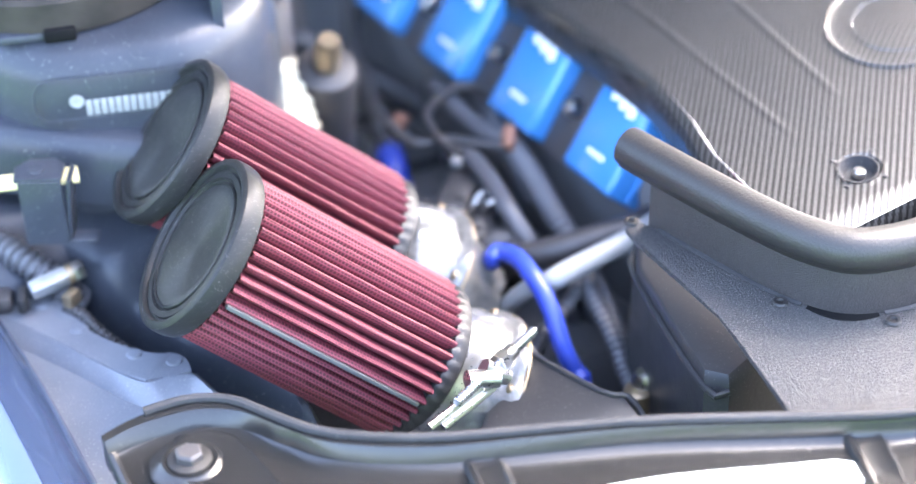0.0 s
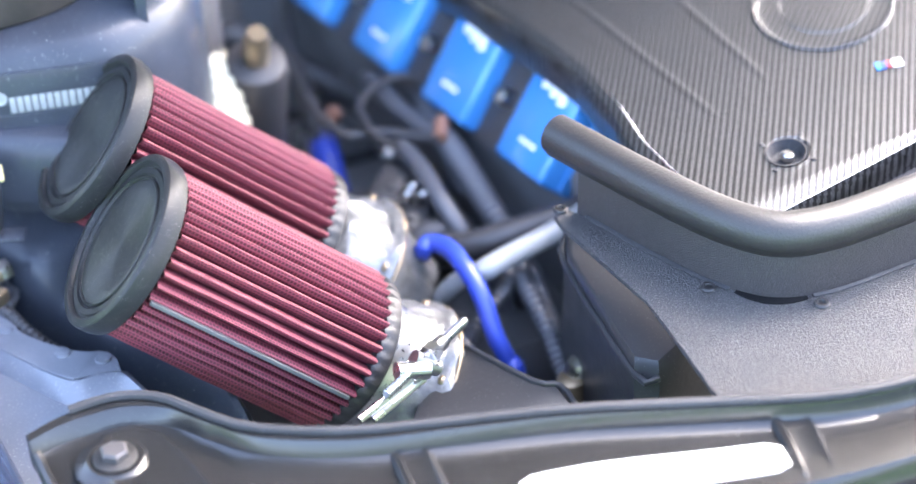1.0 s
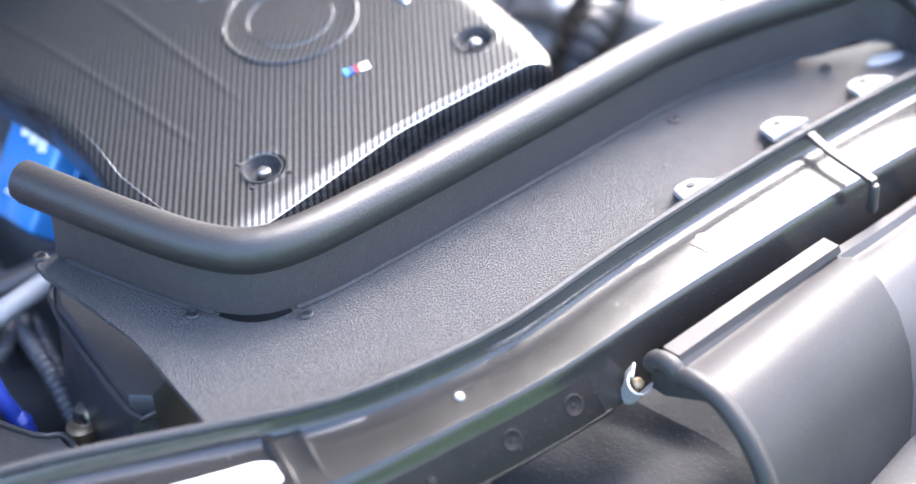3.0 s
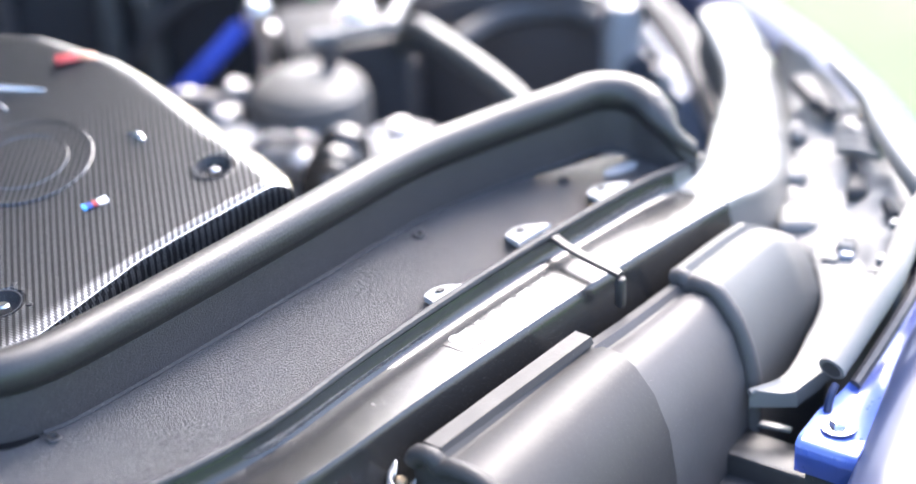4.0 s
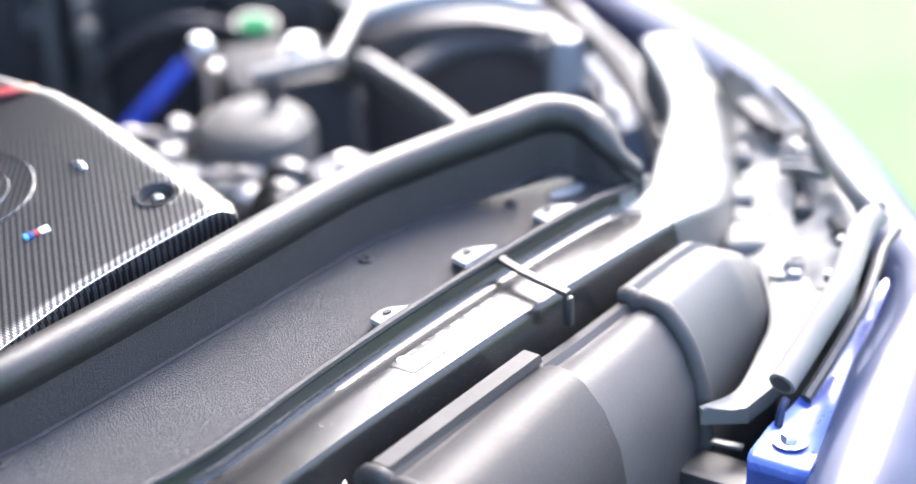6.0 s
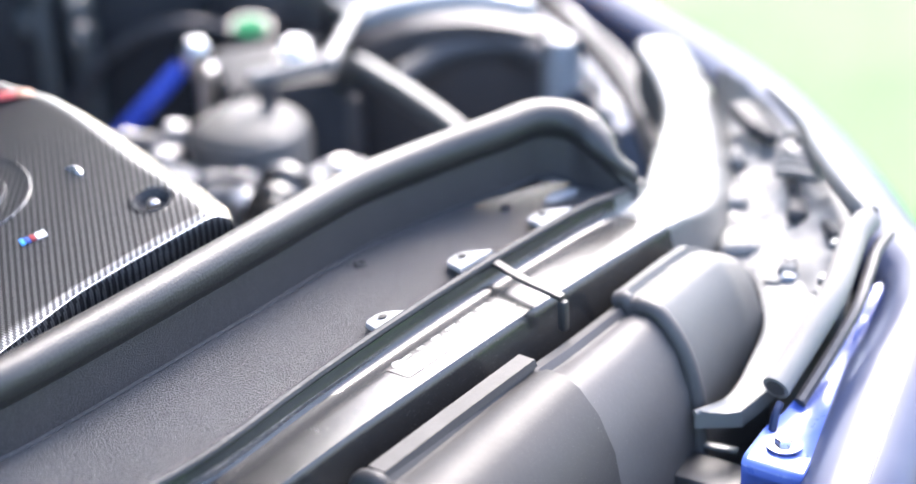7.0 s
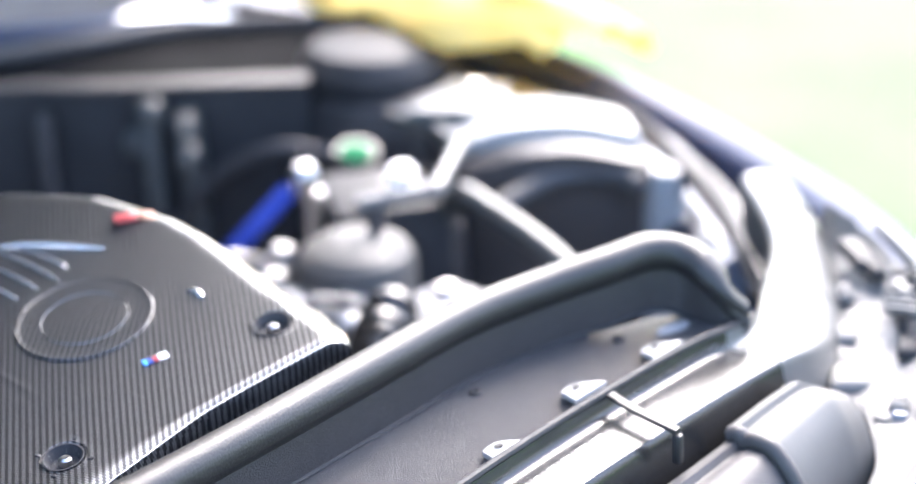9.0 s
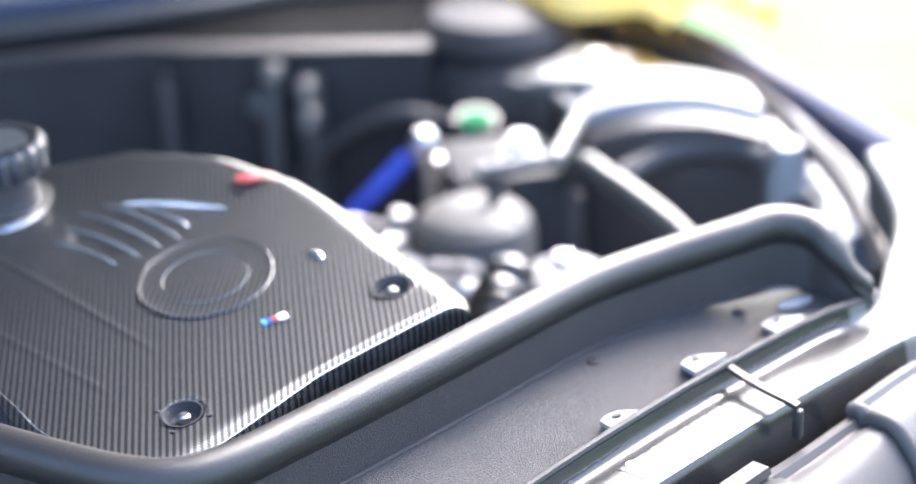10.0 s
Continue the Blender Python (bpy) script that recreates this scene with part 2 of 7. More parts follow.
HOUSING = surface("grey_lamp_plastic", (0.140, 0.136, 0.127), 0.6, second=(0.112, 0.109, 0.102), scale=30, mix=0.4, bump=0.2, bump_scale=200)
BRACKET = surface("blue_painted_steel", (0.050, 0.085, 0.29), 0.3, second=(0.040, 0.070, 0.25), scale=25, rough_var=0.08, coat=0.6)
SEALGREY = surface("pale_grey_rubber", (0.17, 0.160, 0.147), 0.6, second=(0.140, 0.132, 0.121), scale=20, bump=0.15, rough_var=0.08, spec=0.3)
UMBERED = surface("sooty_brown_rubber", (0.020, 0.0175, 0.016), 0.6, second=(0.040, 0.034, 0.030), scale=35, mix=0.35, bump=0.3, bump_scale=200, spec=0.15)
CONDUIT = surface("grey_conduit", (0.10, 0.10, 0.108), 0.38, second=(0.07, 0.07, 0.078), scale=30, bump=0.1, dust=0.3)
MIDPL = surface("mid_grey_plastic", (0.088, 0.090, 0.089), 0.36, second=(0.070, 0.072, 0.0715), scale=18, bump=0.15, rough_var=0.1)
# Pale blue: sky reflection on the wing gutter put into colour; also the connector
PALESKY = surface("pale_sky_blue", (0.17, 0.19, 0.235), 0.3, second=(0.13, 0.15, 0.195), scale=12, coat=0.6, rough_var=0.08)
# Pale metal for lacquer edges: the highlights along them are put into colour
GLINT = surface("lacquer_edge_glint", (0.60, 0.60, 0.61), 0.14, metal=0.8, second=(0.46, 0.46, 0.47), scale=60, rough_var=0.06, coat=1.0)

# ---- building helpers ----
Z = Vector((0, 0, 1))


def link_mesh(name, bm, material, smooth=True):
    me = bpy.data.meshes.new(name)
    bmesh.ops.recalc_face_normals(bm, faces=bm.faces[:])
    bm.to_mesh(me)
    bm.free()
    me.materials.append(material)
    if smooth:
        me.polygons.foreach_set("use_smooth", [True] * len(me.polygons))
        me.set_sharp_from_angle(angle=radians(38))
    return new(name, me)


def part(name, bm, material, parent, label=""):
    """One mesh under a thing or a part; its points are given in world metres."""
    ob = link_mesh(name, bm, material)
    ob.parent = parent
    ob.matrix_parent_inverse = parent.matrix_world.inverted()
    if label:
        ob["label"] = label
    return ob


def thing(name, at, label, category, group="", kind=""):
    ob = new(name)
    ob.empty_display_size = 0.02
    ob.matrix_world = Matrix.Translation(at)
    bpy.context.view_layer.update()
    return tagged(ob, label, category, group, kind)


def solid(name, bm, material, label, category, group="", kind=""):
    return tagged(link_mesh(name, bm, material), label, category, group, kind)


def spline(points, n=8):
    """A smooth curve through a few points."""
    p = [Vector(q) for q in points]
    if len(p) < 3:
        return [p[0].lerp(p[-1], i / n) for i in range(n + 1)]
    p = [2 * p[0] - p[1]] + p + [2 * p[-1] - p[-2]]
    out = []
    for i in range(1, len(p) - 2):
        a, b, c, d = p[i - 1:i + 3]
        for k in range(n):
            t = k / n
            out.append(0.5 * (2 * b + (c - a) * t + (2 * a - 5 * b + 4 * c - d) * t * t + (3 * b - a - 3 * c + d) * t ** 3))
    out.append(p[-2])
    return out


def skin(bm, rings, closed=True, cap=True, uv=None):
    """Joins rings of points, each of the same count, with quads."""
    vs = [[bm.verts.new(q) for q in r] for r in rings]
    m = len(vs[0])
    for a, b in zip(vs, vs[1:]):
        for i in range(m if closed else m - 1):
            j = (i + 1) % m
            bm.faces.new((a[i], a[j], b[j], b[i]))
    if cap and closed:
        bm.faces.new(vs[0][::-1])
        bm.faces.new(vs[-1])
    return vs


def along(path):
    """Tangent, side and up at each point of a path, without twist."""
    out = []
    side = None
    for i, q in enumerate(path):
        t = (path[min(i + 1, len(path) - 1)] - path[max(i - 1, 0)]).normalized()
        if side is None:
            side = t.cross(Z)
            if side.length < 0.2:
                side = t.cross(Vector((1, 0, 0)))
        side = (side - t * side.dot(t)).normalized()
        out.append((t, side, side.cross(t)))
    return out


def tube(bm, points, r, seg=12, n=8, ridges=0.0, pitch=0.006, raw=False):
    """A round tube along a curve; r is a radius or a function of 0..1. ridges: depth of its corrugations."""
    path = points if raw else spline(points, n)
    if ridges:
        total = sum((b - a).length for a, b in zip(path, path[1:]))
        steps = max(8, int(total / pitch) * 4)
        dense, acc = [], [0.0]
        for a, b in zip(path, path[1:]):
            acc.append(acc[-1] + (b - a).length)
        k = 0
        for i in range(steps + 1):
            d = total * i / steps
            while k < len(acc) - 2 and acc[k + 1] < d:
                k += 1
            dense.append(path[k].lerp(path[k + 1], (d - acc[k]) / max(acc[k + 1] - acc[k], 1e-9)))
        path = dense
    rings = []
    for i, (q, (t, s, u)) in enumerate(zip(path, along(path))):
        f = i / (len(path) - 1)
        rad = r(f) if callable(r) else r
        if ridges and i % 4 in (0, 3):
            rad -= ridges
        rings.append([q + (s * math.cos(a) + u * math.sin(a)) * rad for a in (2 * math.pi * k / seg for k in range(seg))])
    skin(bm, rings)
    return bm


def lathe(bm, profile, m=Matrix(), seg=24):
    """Turns (radius, height) pairs about the z axis of m."""
    rings = []
    for r, h in profile:
        rings.append([m @ Vector((max(r, 1e-5) * math.cos(a), max(r, 1e-5) * math.sin(a), h)) for a in (2 * math.pi * k / seg for k in range(seg))])
    skin(bm, rings)
    return bm


def block(bm, size, m=Matrix(), bevel=0.002, taper=1.0, segments=2):
    """A box with rounded edges, its base at z = 0 of m; taper scales its top."""
    sx, sy, sz = size
    vs = []
    for z, k in ((0, 1.0), (sz, taper)):
        vs += [bm.verts.new(Vector((x * sx / 2 * k, y * sy / 2 * k, z))) for x, y in ((-1, -1), (1, -1), (1, 1), (-1, 1))]
    fs = [bm.faces.new([vs[i] for i in q]) for q in ((3, 2, 1, 0), (4, 5, 6, 7), (0, 1, 5, 4), (1, 2, 6, 5), (2, 3, 7, 6), (3, 0, 4, 7))]
    made = list(vs)
    if bevel:
        es = list({e for f in fs for e in f.edges})
        res = bmesh.ops.bevel(bm, geom=es, offset=bevel, segments=segments, profile=0.5, affect='EDGES')
        made = list({v for f in res["faces"] for v in f.verts} | {v for v in vs if v.is_valid})
    bmesh.ops.transform(bm, matrix=m, verts=made)
    return bm


def plan_sweep(bm, path, profile, cap=True):
    """Sweeps a closed (side, up) profile along a path, upright; side points to the right of the way."""
    rings = []
    for i, q in enumerate(path):
        t = path[min(i + 1, len(path) - 1)] - path[max(i - 1, 0)]
        t.z = 0
        t.normalize()
        s = Vector((t.y, -t.x, 0))
        prof = profile(i / (len(path) - 1)) if callable(profile) else profile
        rings.append([q + s * a + Z * b for a, b in prof])
    skin(bm, rings, True, cap)
    return bm


def prism(bm, outline, z0, z1, bevel=0.0015):
    """An upright slab over a plan outline."""
    lo = [bm.verts.new((x, y, z0)) for x, y in outline]
    hi = [bm.verts.new((x, y, z1)) for x, y in outline]
    bm.faces.new(lo[::-1])
    top = bm.faces.new(hi)
    k = len(outline)
    for i in range(k):
        bm.faces.new((lo[i], lo[(i + 1) % k], hi[(i + 1) % k], hi[i]))
    if bevel:
        bmesh.ops.bevel(bm, geom=list(top.edges), offset=bevel, segments=2, profile=0.5, affect='EDGES')
    return bm


def aim(base, direction, spin=0.0):
    """A pose at base whose z axis points along direction."""
    return Matrix.Translation(base) @ Vector(direction).to_track_quat('Z', 'Y').to_matrix().to_4x4() @ Matrix.Rotation(radians(spin), 4, 'Z')


def bm_():
    return bmesh.new()


def hull(rings):
    """A closed mesh through rings of points."""
    bm = bm_()
    skin(bm, rings)
    return bm


def hex_bolt(name, at, direction, r, label, parent=None, washer=True, material=None):
    """A hexagon head with a washer."""
    mt = material or STEEL
    bm = lathe(bm_(), [(0, 0), (r, 0), (r, r * 0.75), (r * 0.82, r * 0.95), (0, r * 0.95)], aim(at, direction), 6)
    if parent is None:
        ob = thing(name, at, label, "bolt")
    else:
        ob = parent
    part("bolt_head", bm, mt, ob)
    if washer:
        part("washer", lathe(bm_(), [(0, 0), (r * 1.7, 0), (r * 1.7, r * 0.2), (r * 1.05, r * 0.3), (0, r * 0.3)], aim(at, direction), 24), mt, ob)
    return ob

# ---- ground and closed sides of the bay ----
bm = bm_()
n = 40
vs = [[bm.verts.new(((i / n - 0.5) * 160, (j / n - 0.5) * 160, 0.03 * noise.noise(Vector((i * 0.9, j * 0.9, 0))))) for i in range(n + 1)] for j in range(n + 1)]
for j in range(n):
    for i in range(n):
        bm.faces.new((vs[j][i], vs[j][i + 1], vs[j + 1][i + 1], vs[j + 1][i]))
solid("ground", bm, GRASS, "sunlit mown lawn around the car", "ground", kind="structure")

bm = block(bm_(), (1.36, 1.25, 0.02), pose(0.2, 0.32, 0.44), 0.004)
solid("floor", bm, CAVITY, "black undertray at the bottom of the engine bay", "undertray", kind="structure")
bm = block(bm_(), (1.5, 0.03, 0.52), pose(0.22, 0.93, 0.42), 0.004)
solid("wall_rear", bm, CAVITY, "black bulkhead behind the engine", "bulkhead", kind="structure")


# ---- engine mass under the cover ----
def build_engine():
    e = thing("engine", (0.13, 0.4, 0.46), "dark engine block under a carbon cover", "engine")
    bm = block(bm_(), (0.26, 0.62, 0.30), pose(0.15, 0.42, 0.46), 0.02)
    part("block", bm, CAVITY, e)
    # sloping valve cover flank under the coils
    bm = bm_()
    prof = [(0.012, 0.60), (0.014, 0.70), (0.022, 0.725), (0.062, 0.785), (0.08, 0.792), (0.12, 0.792), (0.12, 0.60)]
    skin(bm, [[Vector((x, y, z)) for x, z in prof] for y in (0.20, 0.30, 0.45, 0.60, 0.68)])
    part("valve_cover", bm, CAVITY, e, "black plastic valve cover")
    return e


build_engine()


# ---- carbon engine cover ----
RIDGES = ((0.057, 0.145, 0.06, 0.0008), (0.100, 0.150, 0.13, 0.0008))


def cover_height(x, y):
    z = 0.806 + 0.19 * x + 0.05 * (y - 0.05)
    fold = 0.022 - 0.010 * min(1.0, max(0.0, (y - 0.10) / 0.08))
    z -= 20.0 * max(0.0, fold - (cover_right(y) - x)) ** 2
    z -= 0.10 * max(0.0, 0.085 - 0.2 * x - y) ** 1.5
    z -= 0.02 * max(0.0, y - 0.40) / 0.12 + 0.22 * max(0.0, y - 0.265) ** 1.5

    for x0, y0, slope, top in RIDGES:
        if y > y0 - 0.02:
            line = x0 + slope * (y - y0)
            fade = min(1.0, max(0.0, (y - y0) / 0.02))
            z += top * fade * math.exp(-((x - line) / 0.0017) ** 2)
    return z


def lerp_table(v, table):
    """Straight lines between (v, value) pairs, eased."""
    for (a, p), (b, q) in zip(table, table[1:]):
        if v <= b:
            f = max(0.0, (v - a) / (b - a))
            return p + (q - p) * f
    return table[-1][1]


def cover_left(y):
    return lerp_table(y, ((0.05, 0.034), (0.068, 0.016), (0.11, 0.006), (0.165, 0.012), (0.20, 0.022), (0.25, 0.031), (0.40, 0.036), (0.6, 0.05)))


def cover_right(y):
    return lerp_table(y, ((0.0, 0.221), (0.03, 0.244), (0.06, 0.255), (0.10, 0.265), (0.15, 0.276), (0.21, 0.288), (0.28, 0.287), (0.35, 0.270), (0.42, 0.215)))


def build_cover():
    c = thing("engine_cover", (0.14, 0.3, 0.76), "glossy carbon fibre engine cover with a round emblem recess", "engine cover")
    bm = bm_()
    nx, ny = 150, 240
    y0, y1 = 0.082, 0.42
    grid = []
    for j in range(ny + 1):
        y = y0 + (y1 - y0) * j / ny
        row = []
        for i in range(nx + 1):
            y = y0 + (y1 - y0) * j / ny
            x = cover_left(y) + (cover_right(y) - cover_left(y)) * i / nx
            y -= 0.24 * (x - 0.02) * (1 - j / ny) ** 2
            x = cover_left(y) + (cover_right(y) - cover_left(y)) * i / nx
            z = cover_height(x, y)
            for bx, by in ((0.066, 0.096), (0.222, 0.066)):
                e = math.hypot(x - bx, y - by)
                z -= 0.007 * (1 if e < 0.0095 else max(0.0, 1 - (e - 0.0095) / 0.003))
                z += 0.0006 * math.exp(-((e - 0.0135) / 0.0012) ** 2)
            row.append(Vector((x, y, z)))
        grid.append(row)
    # folded edge all round: a chamfer, then a skirt
    def ring(off, dz):
        pts = []
        for j in range(ny + 1):
            w = 1 + 1.2 * max(0.0, 1 - j / 90)
            pts.append(grid[j][0] + Vector((-off * w, 0, -dz * w)))
        for i in range(1, nx):
            pts.append(grid[ny][i] + Vector((0, off, -dz)))
        for j in range(ny, -1, -1):
            pts.append(grid[j][nx] + Vector((off, 0, -dz)))
        for i in range(nx - 1, 0, -1):
            w = 1 + 2.0 * max(0.0, 1 - i / 70)
            pts.append(grid[0][i] + Vector((0, -off * w, -dz * (1 + 0.3 * (w - 1)))))
        return pts
    verts = [[bm.verts.new(p) for p in row] for row in grid]
    for j in range(ny):
        for i in range(nx):
            bm.faces.new((verts[j][i], verts[j][i + 1], verts[j + 1][i + 1], verts[j + 1][i]))
    edge = [verts[j][0] for j in range(ny + 1)] + [verts[ny][i] for i in range(1, nx)] + [verts[j][nx] for j in range(ny, -1, -1)] + [verts[0][i] for i in range(nx - 1, 0, -1)]
    prev = edge
    skirt = bm_()
    for off, dz in ((0.003, 0.0010), (0.0055, 0.0030)):
        cur = [bm.verts.new(p) for p in ring(off, dz)]
        for k in range(len(cur)):
            m2 = (k + 1) % len(cur)
            bm.faces.new((prev[k], prev[m2], cur[m2], cur[k]))
        prev = cur
    skin(skirt, [ring(0.0055, 0.0030), ring(0.0068, 0.0065), ring(0.0070, 0.013), ring(0.0045, 0.030)], True, False)
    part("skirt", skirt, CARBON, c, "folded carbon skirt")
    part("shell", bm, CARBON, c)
    # added beads: the bright lines along the folds are put into their colour
    bead = [grid[j][0] + Z * 0.0002 for j in range(0, 110, 5)]
    part("fold_edge", tube(bm_(), bead, lambda f: 0.0006 * (0.25 + 0.75 * math.sin(math.pi * min(1, 0.1 + 0.9 * f))), 8, 2), GLINT, c, "pale bead for the glint along the fold")
    front = [q + Vector((0, 0.0004, 0.0006)) for q in ring(0.0058, 0.0034)[-nx + 2::6]]
    part("front_fold", tube(bm_(), front, 0.0006, 8, 2), GLINT, c, "pale bead for the glint on the front fold")
    # round emblem: a turned disc of its own cloth, with raised rings
    nrm = Vector((-0.19, -0.05, 1.0)).normalized()
    em = lathe(bm_(), [(0, -0.003), (0.0445, -0.003), (0.0444, 0.0004), (0.0438, 0.0009), (0.0428, 0.0004), (0.040, 0.0), (0.0285, 0.0), (0.0280, 0.0007), (0.0275, 0.0), (0, 0.0003)], Matrix(), 96)
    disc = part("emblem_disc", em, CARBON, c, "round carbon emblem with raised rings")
    disc.matrix_parent_inverse = Matrix()
    disc.matrix_basis = c.matrix_world.inverted() @ aim((0.172, 0.181, cover_height(0.172, 0.181) + 0.0008), nrm, 62)
    # highlights of the inner ring put into pale metal arcs
    for k in range(3):
        a = radians(40 + 100 * k)
        p0 = [(0.172 + 0.0275 * math.cos(a + d), 0.181 + 0.0275 * math.sin(a + d), cover_height(0.172, 0.181) + 0.0018 + 0.19 * 0.0275 * math.cos(a + d) + 0.05 * 0.0275 * math.sin(a + d)) for d in (0, 0.25, 0.5, 0.75, 1.0)]
        part("emblem_arc", tube(bm_(), p0, 0.0004, 8, 4), GLINT, disc)
    rim = [(0.172 + 0.0437 * math.cos(a), 0.181 + 0.0437 * math.sin(a), cover_height(0.172, 0.181) + 0.0008 + 0.19 * 0.0437 * math.cos(a) + 0.05 * 0.0437 * math.sin(a)) for a in (2 * math.pi * k / 24 for k in range(25))]
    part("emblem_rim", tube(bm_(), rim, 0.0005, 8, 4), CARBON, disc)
    # screws in their recesses
    for bx, by in ((0.066, 0.096), (0.222, 0.066)):
        z = cover_height(bx, by) - 0.007
        part("grommet", lathe(bm_(), [(0, 0), (0.0090, 0), (0.0124, 0.0068), (0.0127, 0.0080), (0.0116, 0.0080), (0.0086, 0.0018), (0.006, 0.0012), (0, 0.0012)], pose(bx, by, z, 2, -10.5, 0), 28), DULL, c)
        part("screw", lathe(bm_(), [(0, 0.002), (0.0040, 0.002), (0.0040, 0.0055), (0.0026, 0.0068), (0, 0.0068)], pose(bx, by, z), 18), STEEL, c, "bright steel screw")
    for k in range(4):
        a = k * math.pi / 2 + 0.4
        bx, by = 0.066 + 0.0165 * math.cos(a), 0.096 + 0.0165 * math.sin(a)
        part("clip", block(bm_(), (0.004, 0.003, 0.0014), pose(bx, by, cover_height(bx, by) - 0.0008, 0, -10, math.degrees(a)), 0.0005), DULL, c)
    # coloured badge: three slanting bands and a silver block
    for k, (mt, w) in enumerate(((PALEBLUE, 0.0028), (BRACKET, 0.0028), (RED, 0.0026), (WHITE, 0.0062))):
        x = 0.1545 + (0.0, 0.0030, 0.0058, 0.0104)[k]
        y = 0.1135 - (x - 0.1535) * 0.55
        m = pose(x, y, cover_height(x, y) + 0.0001, 0, -10, -29)
        part("badge_band", block(bm_(), (w, 0.0078, 0.0010), m, 0.0003), mt, c)
    # raised louvres behind the emblem, their highlights put into pale metal
    for (x0, y0), (x1, y1) in (((0.1531, 0.3087), (0.1537, 0.2436)), ((0.1698, 0.3154), (0.1683, 0.2367)), ((0.1884, 0.3180), (0.1822, 0.2315)), ((0.2033, 0.3103), (0.1952, 0.2253)), ((0.2110, 0.2840), (0.2091, 0.2308))):
        pts = []
        for i in range(7):
            f = i / 6
            x, y = x0 + (x1 - x0) * f + 0.0022 * math.sin(math.pi * f), y0 + (y1 - y0) * f
            pts.append((x, y, cover_height(x, y) + 0.0006 * math.sin(math.pi * (0.15 + 0.8 * f))))
        part("louvre", tube(bm_(), pts, lambda f: 0.0004 + 0.0017 * f ** 0.7 * min(1.0, (1 - f) * 7), 10, 5), GLINT, c, "louvre edge with its glint in pale metal")
    # bright streak behind the louvres, put into a pale metal bead
    lip = [(0.2075, 0.296), (0.2165, 0.280), (0.2245, 0.2600), (0.2317, 0.2396), (0.2373, 0.2241)]
    part("vent_lip", tube(bm_(), [(x, y, cover_height(x, y) + 0.0008) for x, y in lip], lambda f: 0.0006 + 0.0022 * math.sin(math.pi * f) ** 0.7, 12, 6), GLINT, c)
    # a glint on the lacquer, put into a small pale bead
    part("stud", tube(bm_(), [(x, y, cover_height(x, y) + 0.0006) for x, y in ((0.2245, 0.1400), (0.2255, 0.1330), (0.2235, 0.1250))], lambda f: 0.0008 + 0.0022 * math.sin(math.pi * min(1, f * 0.9)), 10, 4), GLINT, c)
    m = pose(0.269, 0.234, cover_height(0.262, 0.234) + 0.0030, 0, 0, -35)
    part("emblem", block(bm_(), (0.016, 0.012, 0.003), m, 0.001), RED, c, "red enamel emblem")
    m = pose(0.2805, 0.226, cover_height(0.266, 0.226) + 0.0015, 0, 12, -35)
    part("emblem_wing", block(bm_(), (0.012, 0.012, 0.003), m, 0.001), COPPER, c)
    # front lip below the fold
    bm = bm_()
    path = [Vector((x, 0.074 - 0.23 * x, cover_height(x, 0.053) - 0.026)) for x in (0.03, 0.08, 0.12, 0.18, 0.225)]
    plan_sweep(bm, path, [(0, -0.03), (0.006, -0.03), (0.006, 0.0), (0, 0.004), (-0.02, 0.004), (-0.02, -0.03)])
    part("front_lip", bm, BLACK, c)
    return c


build_cover()


def build_oil_cap():
    m = aim((0.176, 0.378, 0.852), (-0.10, -0.05, 1.0))
    o = thing("oil_filler_cap", (0.176, 0.378, 0.845), "glossy black oil filler cap with a ribbed grip", "oil cap")
    part("neck", lathe(bm_(), [(0, -0.02), (0.034, -0.02), (0.034, -0.006), (0.025, -0.003), (0.022, 0.02), (0.024, 0.026), (0, 0.026)], m, 32), BLACK, o)
    bm = bm_()
    rings = []
    for r, h in ((0.0, 0.024), (0.029, 0.024), (0.031, 0.027), (0.031, 0.044), (0.029, 0.048), (0.024, 0.0485), (0.022, 0.047), (0.0, 0.047)):
        ring = []
        for k in range(96):
            a = 2 * math.pi * k / 96
            rr = r + (0.0022 if (k % 6) in (0, 1, 2) and 0.026 < h < 0.045 and r > 0.03 else 0)
            ring.append(m @ Vector((max(rr, 1e-5) * math.cos(a), max(rr, 1e-5) * math.sin(a), h)))
        rings.append(ring)
    skin(bm, rings)
    part("cap", bm, GLOSSBLK, o)
    part("inset", lathe(bm_(), [(0, 0.047), (0.020, 0.047), (0.020, 0.0482), (0.0, 0.0482)], m, 32), GREYPL, o, "grey inset disc")
    part("base_ring", lathe(bm_(), [(0.024, -0.003), (0.035, -0.007), (0.037, -0.004), (0.034, -0.001), (0.025, 0.001)], m, 36), STEEL, o, "bright steel ring")


build_oil_cap()


